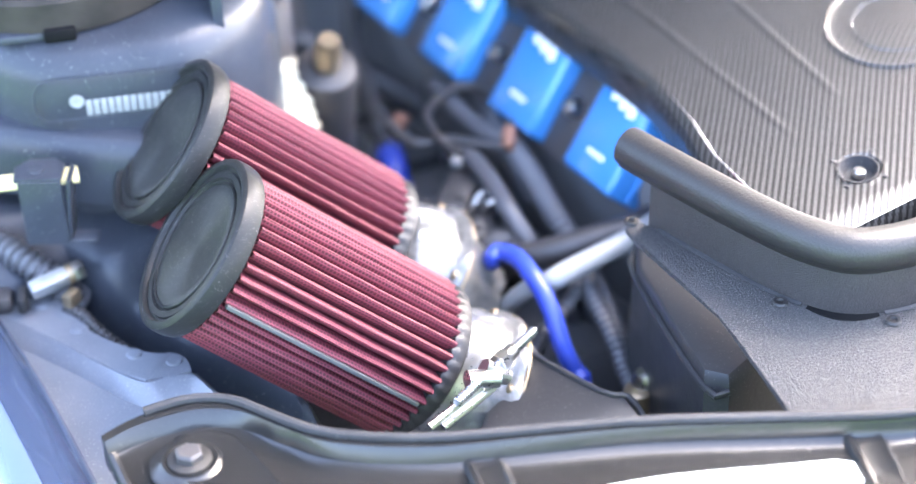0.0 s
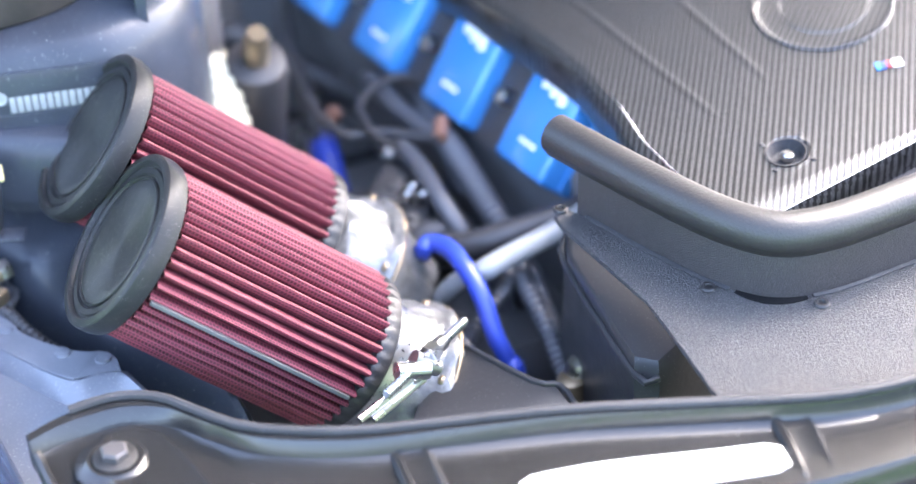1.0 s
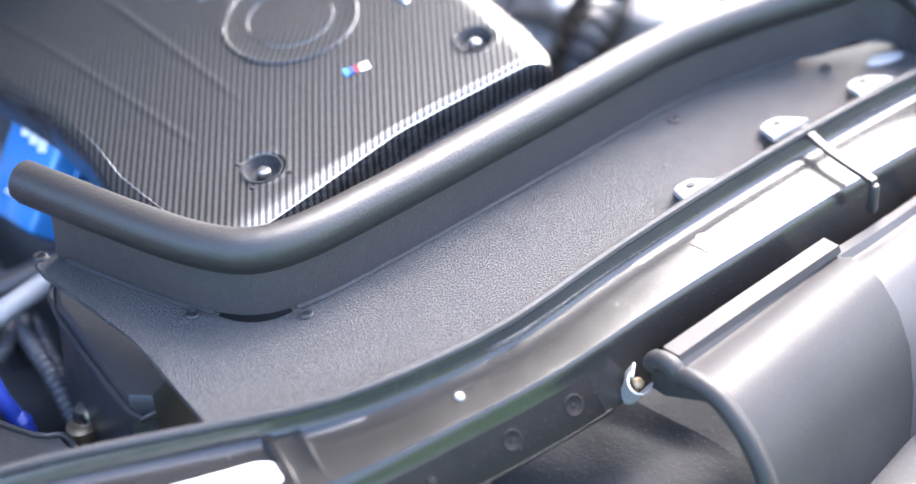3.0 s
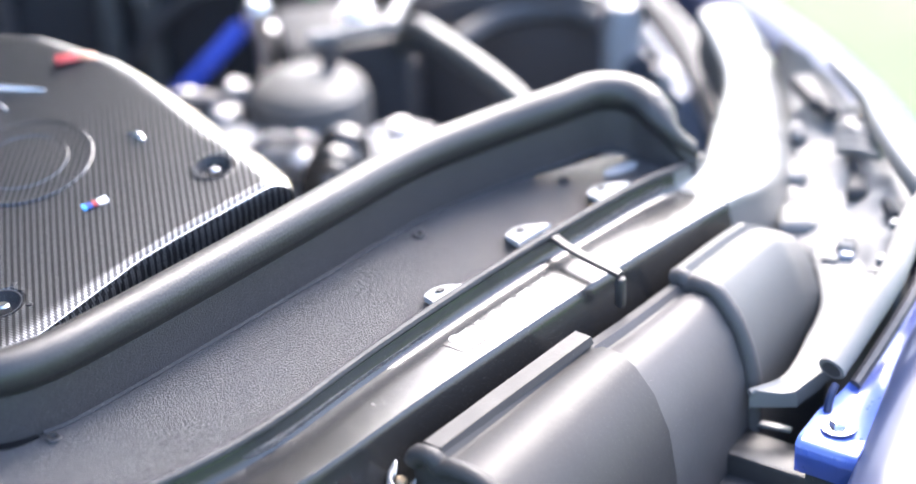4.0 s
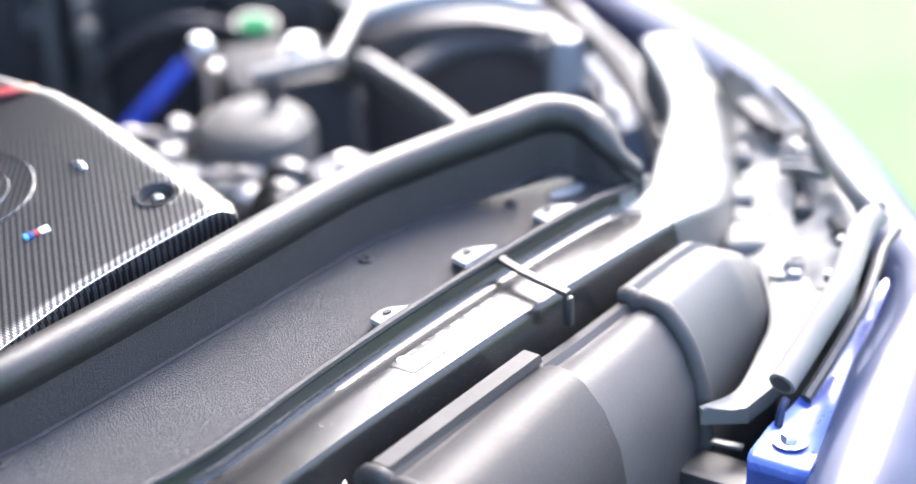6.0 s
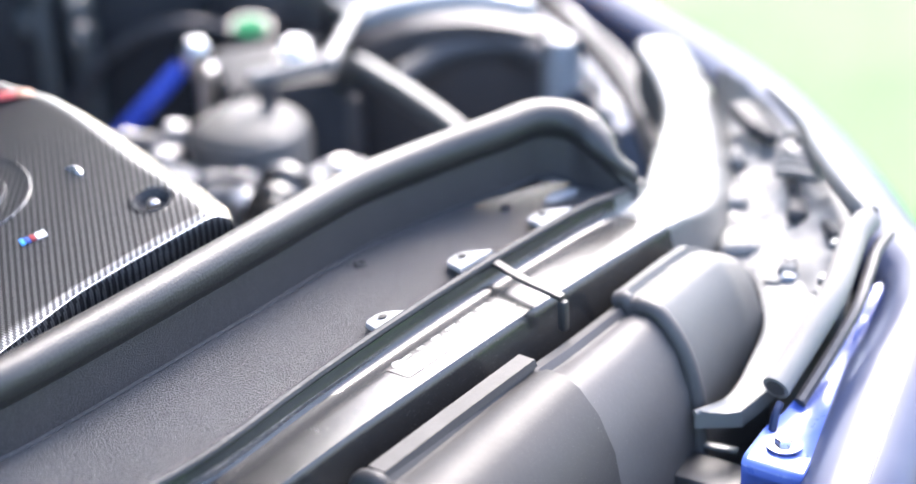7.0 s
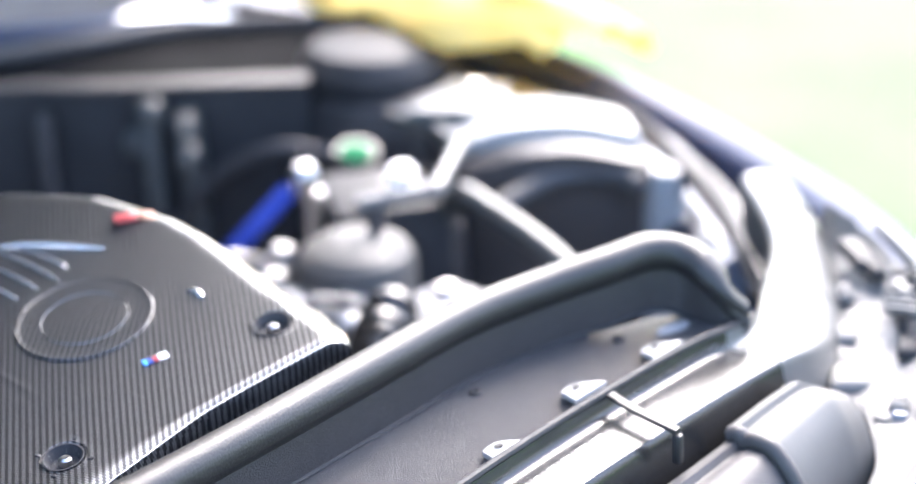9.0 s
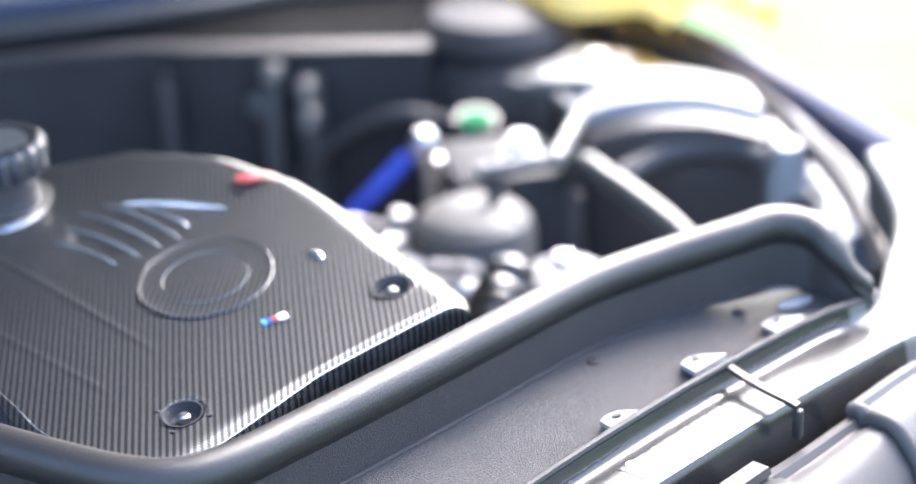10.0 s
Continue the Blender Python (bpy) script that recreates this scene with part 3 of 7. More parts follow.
# ---- ignition coils ----
def build_coil():
    d, up = Vector((0.047, 0, 0.065)).normalized(), Vector((-0.065, 0, 0.047)).normalized()
    base = Vector((0.027, 0, 0.7675))
    m = Matrix.Translation(base) @ Matrix((( d.x, 0, up.x, 0), (d.y, 1, up.y, 0), (d.z, 0, up.z, 0), (0, 0, 0, 1)))
    c = thing("ignition_coil", base, "bright blue ignition coil with white markings", "ignition coil", "row of ignition coils")
    bm = block(bm_(), (0.096, 0.058, 0.036), m @ pose(0.004, 0, -0.024), 0.004, 0.9, 3)
    part("body", bm, COILBLUE, c)
    part("plug", block(bm_(), (0.022, 0.030, 0.018), m @ pose(0.048, 0, -0.020), 0.002), COILBLUE, c)
    part("connector", block(bm_(), (0.020, 0.022, 0.014), m @ pose(0.066, 0, -0.019), 0.002), BLACK, c)
    part("rib", block(bm_(), (0.078, 0.003, 0.004), m @ pose(0, -0.0285, -0.010), 0.001), COILBLUE, c)
    for x, w, h, k in ((0.017, 0.008, 0.010, 0), (0.017, 0.008, 0.010, 1), (0.017, 0.008, 0.009, 2)):
        part("marking", block(bm_(), (h, w, 0.0006), m @ pose(x + 0.002 * k, -0.010 + 0.0095 * k, 0.0116, 0, 0, 14), 0.0002), WHITE, c)
    for k in range(3):
        part("marking", block(bm_(), (0.0035, 0.005, 0.0005), m @ pose(-0.021, -0.006 + 0.006 * k, 0.0116), 0.0001), WHITE, c)
    return c


coil = build_coil()
coil.matrix_world = Matrix.Translation((0.027, 0.277, 0.7675))
for k in range(1, 5):
    copy_thing(coil, Matrix.Translation((0.027, 0.277 + 0.091 * k, 0.7675)))


def build_coil_clip():
    d, up = Vector((0.047, 0, 0.065)).normalized(), Vector((-0.065, 0, 0.047)).normalized()
    base = Vector((0.024, 0, 0.765))
    m = Matrix.Translation(base) @ Matrix(((d.x, 0, up.x, 0), (d.y, 1, up.y, 0), (d.z, 0, up.z, 0), (0, 0, 0, 1)))
    c = thing("coil_bracket", base, "black plastic bracket with a chrome bolt between the coils", "bracket", "brackets between the coils")
    part("plate", block(bm_(), (0.080, 0.034, 0.012), m @ pose(0, 0, -0.014), 0.002), BLACK, c)
    part("bolt_head", lathe(bm_(), [(0, -0.004), (0.0065, -0.004), (0.007, 0.004), (0.005, 0.009), (0, 0.010)], m @ pose(-0.002, 0, 0), 20), STEEL, c, "chrome bolt head")
    return c


clip = build_coil_clip()
clip.matrix_world = Matrix.Translation((0.024, 0.3225, 0.765))
for k in range(1, 4):
    copy_thing(clip, Matrix.Translation((0.024, 0.3225 + 0.091 * k, 0.765)))


# ---- black tray with a rolled rim ----
RIM_PATH = [(-0.056, 0.172, 0.8), (-0.050, 0.13, 0.8), (-0.043, 0.085, 0.8), (-0.033, 0.042, 0.8), (-0.017, 0.014, 0.8), (0.012, 0.0, 0.8), (0.06, -0.007, 0.8),
            (0.13, -0.014, 0.8), (0.21, -0.021, 0.8), (0.30, -0.029, 0.8), (0.36, -0.045, 0.8), (0.41, -0.070, 0.804), (0.437, -0.083, 0.806), (0.449, -0.098, 0.802), (0.446, -0.119, 0.793), (0.447, -0.134, 0.782), (0.457, -0.146, 0.768)]


def build_tray():
    t = thing("air_guide_tray", (0.15, -0.07, 0.79), "black textured plastic air guide tray with a rolled rim", "tray")
    back = [(q.x, q.y) for q in spline(RIM_PATH, 4)][3:]
    front = [(0.440, -0.142), (0.40, -0.136), (0.298, -0.122), (0.211, -0.115), (0.137, -0.110), (0.058, -0.108), (0.0, -0.092), (-0.045, -0.074), (-0.098, -0.036)]
    left = [(-0.079, 0.035), (-0.074, 0.055), (-0.069, 0.140), (-0.066, 0.152), (-0.058, 0.158)]
    part("tray_floor", prism(bm_(), (left + back + front)[::-1], 0.7965, 0.80, 0.0008), TRAY, t)
    path = spline(RIM_PATH, 10)
    wall = path[6:]
    part("tray_wall", plan_sweep(bm_(), wall, [(0.0, -0.002), (0.0, 0.004), (-0.0008, 0.029), (-0.004, 0.029), (-0.004, -0.002)]), WALL, t)
    # a folded foot where the wall meets the floor
    foot = [(0.0004, 0.0), (0.0024, 0.0002), (0.0023, 0.0008), (0.0014, 0.0014), (0.0004, 0.0018)]
    part("wall_foot", plan_sweep(bm_(), wall[2:27], foot), DULL, t)
    part("wall_foot", plan_sweep(bm_(), wall[41:], foot), DULL, t)
    # the slot is not cut: its shade is put into a flat black strip
    part("corner_slot", plan_sweep(bm_(), wall[27:41], lambda f: [(-0.001, 0.0), (-0.001, 0.0008), (0.0025 + 0.0032 * math.sin(math.pi * f), 0.0009), (0.0025 + 0.0032 * math.sin(math.pi * f), 0.0)]), MATTE, t, "black strip for the shaded slot below the bend")

    def roll(f):
        """The rolled edge: a round bead that runs out into the wall in a soft hollow."""
        r = 0.0122 * (1.0 - 0.42 * max(0.0, f - 0.86) / 0.14)
        k = r / 0.0122
        bead = [(-0.0072 + r * math.cos(a), 0.0402 + r * math.sin(a)) for a in (radians(-28 + 268 * i / 26) for i in range(27))]
        hollow = [(-0.0020, 0.0270), (-0.0006, 0.0280), (0.0004, 0.0300), (0.0018 * k, 0.0322)]
        return hollow + bead + [(-0.0060, 0.0290)]
    part("rolled_rim", plan_sweep(bm_(), path, roll), RIM, t, "smooth rounded rim")
    for x, y in ((-0.060, 0.154), (-0.040, 0.043), (0.0, 0.0), (0.285, -0.036), (0.395, -0.075)):
        part("rivet", lathe(bm_(), [(0.0018, 0.0001), (0.0042, 0.0001), (0.0046, 0.0010), (0.0038, 0.0020), (0.0024, 0.0020), (0.0018, 0.0004)], pose(x, y - 0.006 if x > -0.02 else y, 0.80), 20), RIM, t)
    for x, y, a in ((0.225, -0.108, 0), (0.312, -0.108, 0), (0.386, -0.122, 0)):
        m = pose(x, y + 0.004, 0.8, 0, 0, -6)
        ear = [(-0.016, -0.008), (0.016, -0.008), (0.010, 0.004), (0.008, 0.009), (0.003, 0.0115), (-0.004, 0.0115), (-0.009, 0.009), (-0.011, 0.004)]
        bm = prism(bm_(), ear, 0.0, 0.0035, 0.0012)
        bm.transform(m @ pose(0, 0, 0.004, -10, 0, 0))
        tab = part("tab", bm, LIGHTPL, t, "pale clip tab")
        part("tab_hole", lathe(bm_(), [(0, 0), (0.0028, 0), (0.0028, 0.0006), (0, 0.0006)], m @ pose(0, 0.004, 0.0074, -10, 0, 0), 14), RIM, tab)
    part("slot_plate", prism(bm_(), [(0.428 + 0.013 * math.cos(a), -0.104 - 0.004 * math.cos(a) + 0.006 * math.sin(a)) for a in (2 * math.pi * k / 20 for k in range(20))], 0.8002, 0.8016, 0.0004), LIGHTPL, t)
    return t


build_tray()

# ---- slam panel along the nose ----
SLAM_BACK = [(-0.397, 0.180, 0.786), (-0.380, 0.1818, 0.787), (-0.3624, 0.1800, 0.788), (-0.344, 0.1730, 0.79), (-0.327, 0.159, 0.79), (-0.3155, 0.135, 0.79), (-0.300, 0.106, 0.791), (-0.262, 0.071, 0.793), (-0.215, 0.041, 0.796),
             (-0.162, 0.010, 0.798), (-0.100, -0.033, 0.80), (-0.050, -0.069, 0.803), (0.0, -0.089, 0.805), (0.060, -0.102, 0.806), (0.137, -0.105, 0.807), (0.211, -0.110, 0.808), (0.298, -0.118, 0.808),
             (0.400, -0.130, 0.806), (0.450, -0.140, 0.802), (0.495, -0.130, 0.79), (0.56, -0.102, 0.78), (0.632, -0.074, 0.777), (0.685, -0.040, 0.777), (0.745, 0.01, 0.778)]
SLAM_FRONT = [(-0.411, 0.078), (-0.398, 0.064), (-0.382, 0.046), (-0.366, 0.026), (-0.350, 0.008), (-0.336, -0.008), (-0.320, -0.021), (-0.287, -0.034), (-0.240, -0.044),
              (-0.185, -0.062), (-0.122, -0.092), (-0.066, -0.114), (-0.010, -0.129), (0.056, -0.142), (0.135, -0.149), (0.209, -0.157), (0.296, -0.166),
              (0.398, -0.178), (0.452, -0.184), (0.505, -0.182), (0.575, -0.160), (0.645, -0.122), (0.715, -0.078), (0.79, -0.015)]


def slam_point(s, u, dz=0.0):
    """A place on the panel: s along (0..1), u across from the bay to the nose."""
    a, b = slam_point.back, slam_point.front
    f = s * (len(a) - 1)
    i = min(int(f), len(a) - 2)
    p, q = a[i].lerp(a[i + 1], f - i), b[i].lerp(b[i + 1], f - i)
    r = p.lerp(q, u)
    return Vector((r.x, r.y, p.z - 0.006 * u + dz))


slam_point.back, slam_point.front = spline(SLAM_BACK, 8), spline([(x, y, 0.78) for x, y in SLAM_FRONT], 8)


UMBER = surface("worn_brown_plastic", (0.011, 0.0092, 0.0086), 0.55, second=(0.007, 0.0062, 0.006), scale=40, bump=0.2, spec=0.12, dust=0.15)
PRINT = surface("faded_print", (0.14, 0.14, 0.14), 0.3, second=(0.04, 0.04, 0.04), scale=160)


def build_slam():
    p = thing("slam_panel", (-0.1, -0.05, 0.76), "glossy black plastic slam panel above the radiator", "slam panel")
    prof = [(0.0, -0.022), (0.0, -0.002), (0.02, 0.0), (0.07, 0.0), (0.09, -0.003), (0.11, -0.0085), (0.16, -0.0105), (0.24, -0.0105), (0.32, -0.0095), (0.5, -0.0080), (0.7, -0.0068), (0.88, -0.0058), (0.94, -0.0056), (0.98, -0.0076), (1.0, -0.0115), (1.06, -0.022), (1.20, -0.045),
            (1.17, -0.047), (1.0, -0.024), (0.9, -0.020), (0.5, -0.016), (0.1, -0.02), (0.05, -0.022)]
    top_dz = lambda u: lerp_table(u, prof[:15])
    bm = bm_()
    k = 230

    def ring_at(i):
        # round the nose the front flange leans out, elsewhere it hangs steeply
        x = slam_point(i / k, 0.5).x
        w = max(0.0, min(1.0, (x + 0.22) / 0.09, (0.125 - x) / 0.04))
        out = []
        for j, (u, d) in enumerate(prof):
            e = {15: (1.07, -0.0185), 16: (1.36, -0.0345), 17: (1.33, -0.0370)}.get(j, (u, d))
            out.append(slam_point(i / k, u + (e[0] - u) * w, d + (e[1] - d) * w))
        return out
    skin(bm, [ring_at(i) for i in range(177)])
    part("moulding", bm, PANEL, p)
    # corner piece beyond the seam, smooth and domed
    dome = [(0.0, -0.006), (0.03, -0.001), (0.12, 0.002), (0.35, 0.003), (0.6, 0.002), (0.85, -0.003), (0.97, -0.010), (1.03, -0.022), (1.08, -0.05)]
    for a, b in ((176, 201), (201.4, 230)):
        bm = bm_()
        rings = []
        for i in range(31):
            s = a + (b - a) * i / 30
            w = min(1.0, max(0.0, (s - 177) / 20))
            ring = []
            for j, (u, d) in enumerate(prof):
                e = lerp_table(min(u, 1.08), dome) if j < 17 else -0.05
                ring.append(slam_point(s / k, u + (min(u, 1.08) - u) * w, d + (e - d) * w + 0.0003))
            rings.append(ring)
        skin(bm, rings)
        part("corner_section", bm, MIDPL, p, "pale glossy corner section")

    def s_at(x):
        return min(range(2001), key=lambda i: abs(slam_point(i / 2000, 0.0).x - x)) / 2000
    part("corner_plug", lathe(bm_(), [(0, -0.004), (0.0075, -0.004), (0.0075, 0.0012), (0.006, 0.0022), (0, 0.0024)], aim((0.7178, -0.0600, 0.7708), (0.33, -0.44, 0.83)), 18), DULL, p, "dark plug")
    # ribs across the panel
    for x, w in ((-0.238, 0.0115), (-0.070, 0.0115)):
        s = s_at(x)
        rings = []
        for i in range(11):
            u = 0.1 + 0.85 * i / 10
            c = slam_point(s, u, -0.009)
            side = (slam_point(s + 0.004, u) - slam_point(s - 0.004, u)).normalized()
            dz = -0.002 if i in (0, 10) else 0.0
            rings.append([c + side * a + Z * (b + dz) for a, b in ((-w, 0), (-w * 0.85, 0.0030), (-w * 0.65, 0.0036), (-w * 0.45, 0.0018), (w * 0.45, 0.0018), (w * 0.65, 0.0032), (w, 0), (0, -0.004))])
        bm = bm_()
        skin(bm, rings)
        part("cross_rib", bm, PANEL, p)
    # thin tie bar
    s = s_at(0.318)
    a, b = slam_point(s, 0.0), slam_point(s, 1.0)
    strap = spline([a + Vector((0, 0.004, 0.0)), a.lerp(b, 0.5) + Vector((-0.01, 0, 0.002)), b + Vector((-0.018, -0.012, 0.004))], 6)
    part("tie_bar", hull([[q + Vector((ox, 0.0, oz)) for ox, oz in ((-0.0034, -0.0012), (-0.0034, 0.0004), (-0.0026, 0.0012), (0.0026, 0.0012), (0.0034, 0.0004), (0.0034, -0.0012))] for q in strap]), RIM, p, "flat black strap")
    part("tie_foot", block(bm_(), (0.006, 0.006, 0.020), Matrix.Translation(b + Vector((-0.018, -0.012, -0.018))), 0.002), RIM, p)
    # raised dish round the corner bolt, inside an arched bead
    c = Vector((-0.3652, 0.138, 0.7803))
    part("bolt_dish", lathe(bm_(), [(0, 0.0), (0.0115, 0.0), (0.0125, 0.0012), (0.0150, 0.0014), (0.0165, 0.0002), (0.022, -0.002), (0, -0.002)], Matrix.Translation(c), 40), PANEL, p)
    arch = [(-0.3765, 0.090), (-0.3755, 0.125), (-0.3730, 0.148), (-0.3620, 0.1600), (-0.3470, 0.1590), (-0.3365, 0.1430), (-0.3341, 0.1205), (-0.3341, 0.0885), (-0.338, 0.050), (-0.352, 0.045), (-0.368, 0.058)]
    field = [Vector((x, y, 0.0)) for x, y in arch]
    mid = sum(field, Vector()) / len(field)
    part("raised_field", hull([[mid.lerp(q, g) + Z * h for q in field] for g, h in ((1.16, 0.7745), (1.06, 0.7775), (1.0, 0.7805), (0.95, 0.7814), (0.86, 0.7806), (0.4, 0.7800))]), PANEL, p)
    part("end_bead", tube(bm_(), [slam_point(0.006, u, -0.0085) for u in (0.1, 0.3, 0.5, 0.7, 0.9)], 0.0030, 8, 4), PANEL, p)
    b = thing("panel_bolt", c, "dull black hexagon bolt in the slam panel", "bolt")
    part("bolt_head", lathe(bm_(), [(0, 0.0), (0.0078, 0.0), (0.0078, 0.0066), (0.0064, 0.0078), (0, 0.0078)], Matrix.Translation(c) @ pose(0, 0, 0, 0, 0, 12), 6), BLACK, b)
    part("washer", lathe(bm_(), [(0, 0.0), (0.012, 0.0), (0.012, 0.0022), (0.009, 0.0032), (0, 0.0032)], Matrix.Translation(c), 28), RIM, b)
    # white label, lying on the moulding
    lab = bm_()
    s0, s1 = s_at(-0.198), s_at(-0.080)
    top, rows = [], 16
    for i in range(rows + 1):
        f = i / rows
        e = 0.06 * (1 if i in (0, rows) else 0)
        top.append([slam_point(s0 + (s1 - s0) * f, u, top_dz(u) + 0.0011) for u in (0.39 + 0.08 * (1 - f) + e, 0.52, 0.63, 0.76 - e)])
    lo = [[lab.verts.new(q) for q in r] for r in top]
    for a, b2 in zip(lo, lo[1:]):
        for i in range(3):
            lab.faces.new((a[i], a[i + 1], b2[i + 1], b2[i]))
    g = bmesh.ops.extrude_face_region(lab, geom=lab.faces[:])
    bmesh.ops.translate(lab, vec=(0, 0, -0.0006), verts=[v for v in g["geom"] if isinstance(v, bmesh.types.BMVert)])
    solid("label_sticker", lab, WHITE, "plain white paper sticker on the slam panel", "sticker")
    # second label, printed, on the straight part
    lab = bm_()
    s0, s1 = s_at(0.190), s_at(0.292)
    lo = [[lab.verts.new(slam_point(s0 + (s1 - s0) * i / 10, u, top_dz(u) + 0.0004)) for u in (0.36, 0.48, 0.60, 0.74)] for i in range(11)]
    for a, b2 in zip(lo, lo[1:]):
        for i in range(3):
            lab.faces.new((a[i], a[i + 1], b2[i + 1], b2[i]))
    st = thing("warning_sticker", slam_point(s0, 0.5, -0.008), "clear sticker with faded pale print on the slam panel", "sticker")
    part("film", lab, PANEL, st)
    part("print_dot", lathe(bm_(), [(0, 0), (0.005, 0), (0.005, 0.0001), (0, 0.0001)], Matrix.Translation(slam_point(s0 + 0.1 * (s1 - s0), 0.45, top_dz(0.45) + 0.0005)), 20), PRINT, st)
    for i in range(6):
        for j in range(4):
            w = (0.010, 0.007, 0.011, 0.005, 0.009)[(i * 3 + j * 2) % 5]
            q = slam_point(s0 + (0.18 + 0.14 * i) * (s1 - s0), 0.40 + 0.09 * j, 0.0005 + top_dz(0.40 + 0.09 * j))
            part("print_bar", block(bm_(), (w, 0.0019, 0.0001), Matrix.Translation(q) @ pose(0, 0, 0, 0, 0, -5), 0.0), PRINT, st)
    # flush rings on the leaning front flange, two of them with a small centre, and a worn brown lip
    for x, r in ((-0.060, 0.0030), (-0.020, 0.0034), (0.024, 0.0062), (0.062, 0.0064)):
        sx = s_at(x)
        q, lower = slam_point(sx, 1.18, -0.0245), slam_point(sx, 1.36, -0.0345)
        side = slam_point(sx + 0.004, 1.18) - slam_point(sx - 0.004, 1.18)
        nrm = (lower - q).cross(side)
        nrm = nrm if nrm.z > 0 else -nrm
        if r < 0.005:
            part("stud", lathe(bm_(), [(0, 0), (r, 0), (r * 0.9, 0.0008), (r * 0.5, 0.0013), (0, 0.0014)], aim(q, nrm), 20), UMBER, p)
        else:
            ring = part("ring", lathe(bm_(), [(r * 0.70, -0.0008), (r, -0.0008), (r * 1.02, 0.0004), (r * 0.86, 0.0008), (r * 0.72, 0.0003)], aim(q, nrm), 28), UMBER, p)
            part("ring_centre", lathe(bm_(), [(0, -0.0004), (0.0016, -0.0004), (0.0014, 0.0006), (0, 0.0008)], aim(q, nrm), 12), UMBER, ring)
    flange = [[slam_point(s_at(-0.13 + 0.008 * i), u, d) for u, d in ((1.03, -0.0148), (1.075, -0.0183), (1.36, -0.0340), (1.362, -0.0352), (1.07, -0.0200), (1.03, -0.0165))] for i in range(27)]
    part("front_flange", hull(flange), UMBER, p, "brown black leaning flange")
    part("front_lip", tube(bm_(), [slam_point(s_at(x), 1.352, -0.0352) for x in (-0.11, -0.08, -0.05, -0.02, 0.01, 0.04, 0.07, 0.082)], 0.0013, 8, 4), UMBER, p, "worn brown lip of the flange")
    part("stud", lathe(bm_(), [(0, 0), (0.0026, 0), (0.0022, 0.002), (0, 0.0025)], Matrix.Translation(slam_point(s_at(0.012), 0.55, top_dz(0.55) - 0.0004)), 14), LIGHTPL, p, "pale rivet head")
    # seal along the bay edge
    part("edge_seal", tube(bm_(), [slam_point(i / 60, 0.015, 0.001) for i in range(4, 50)], 0.0028, 8, 1, raw=True), DULL, p)


build_slam()


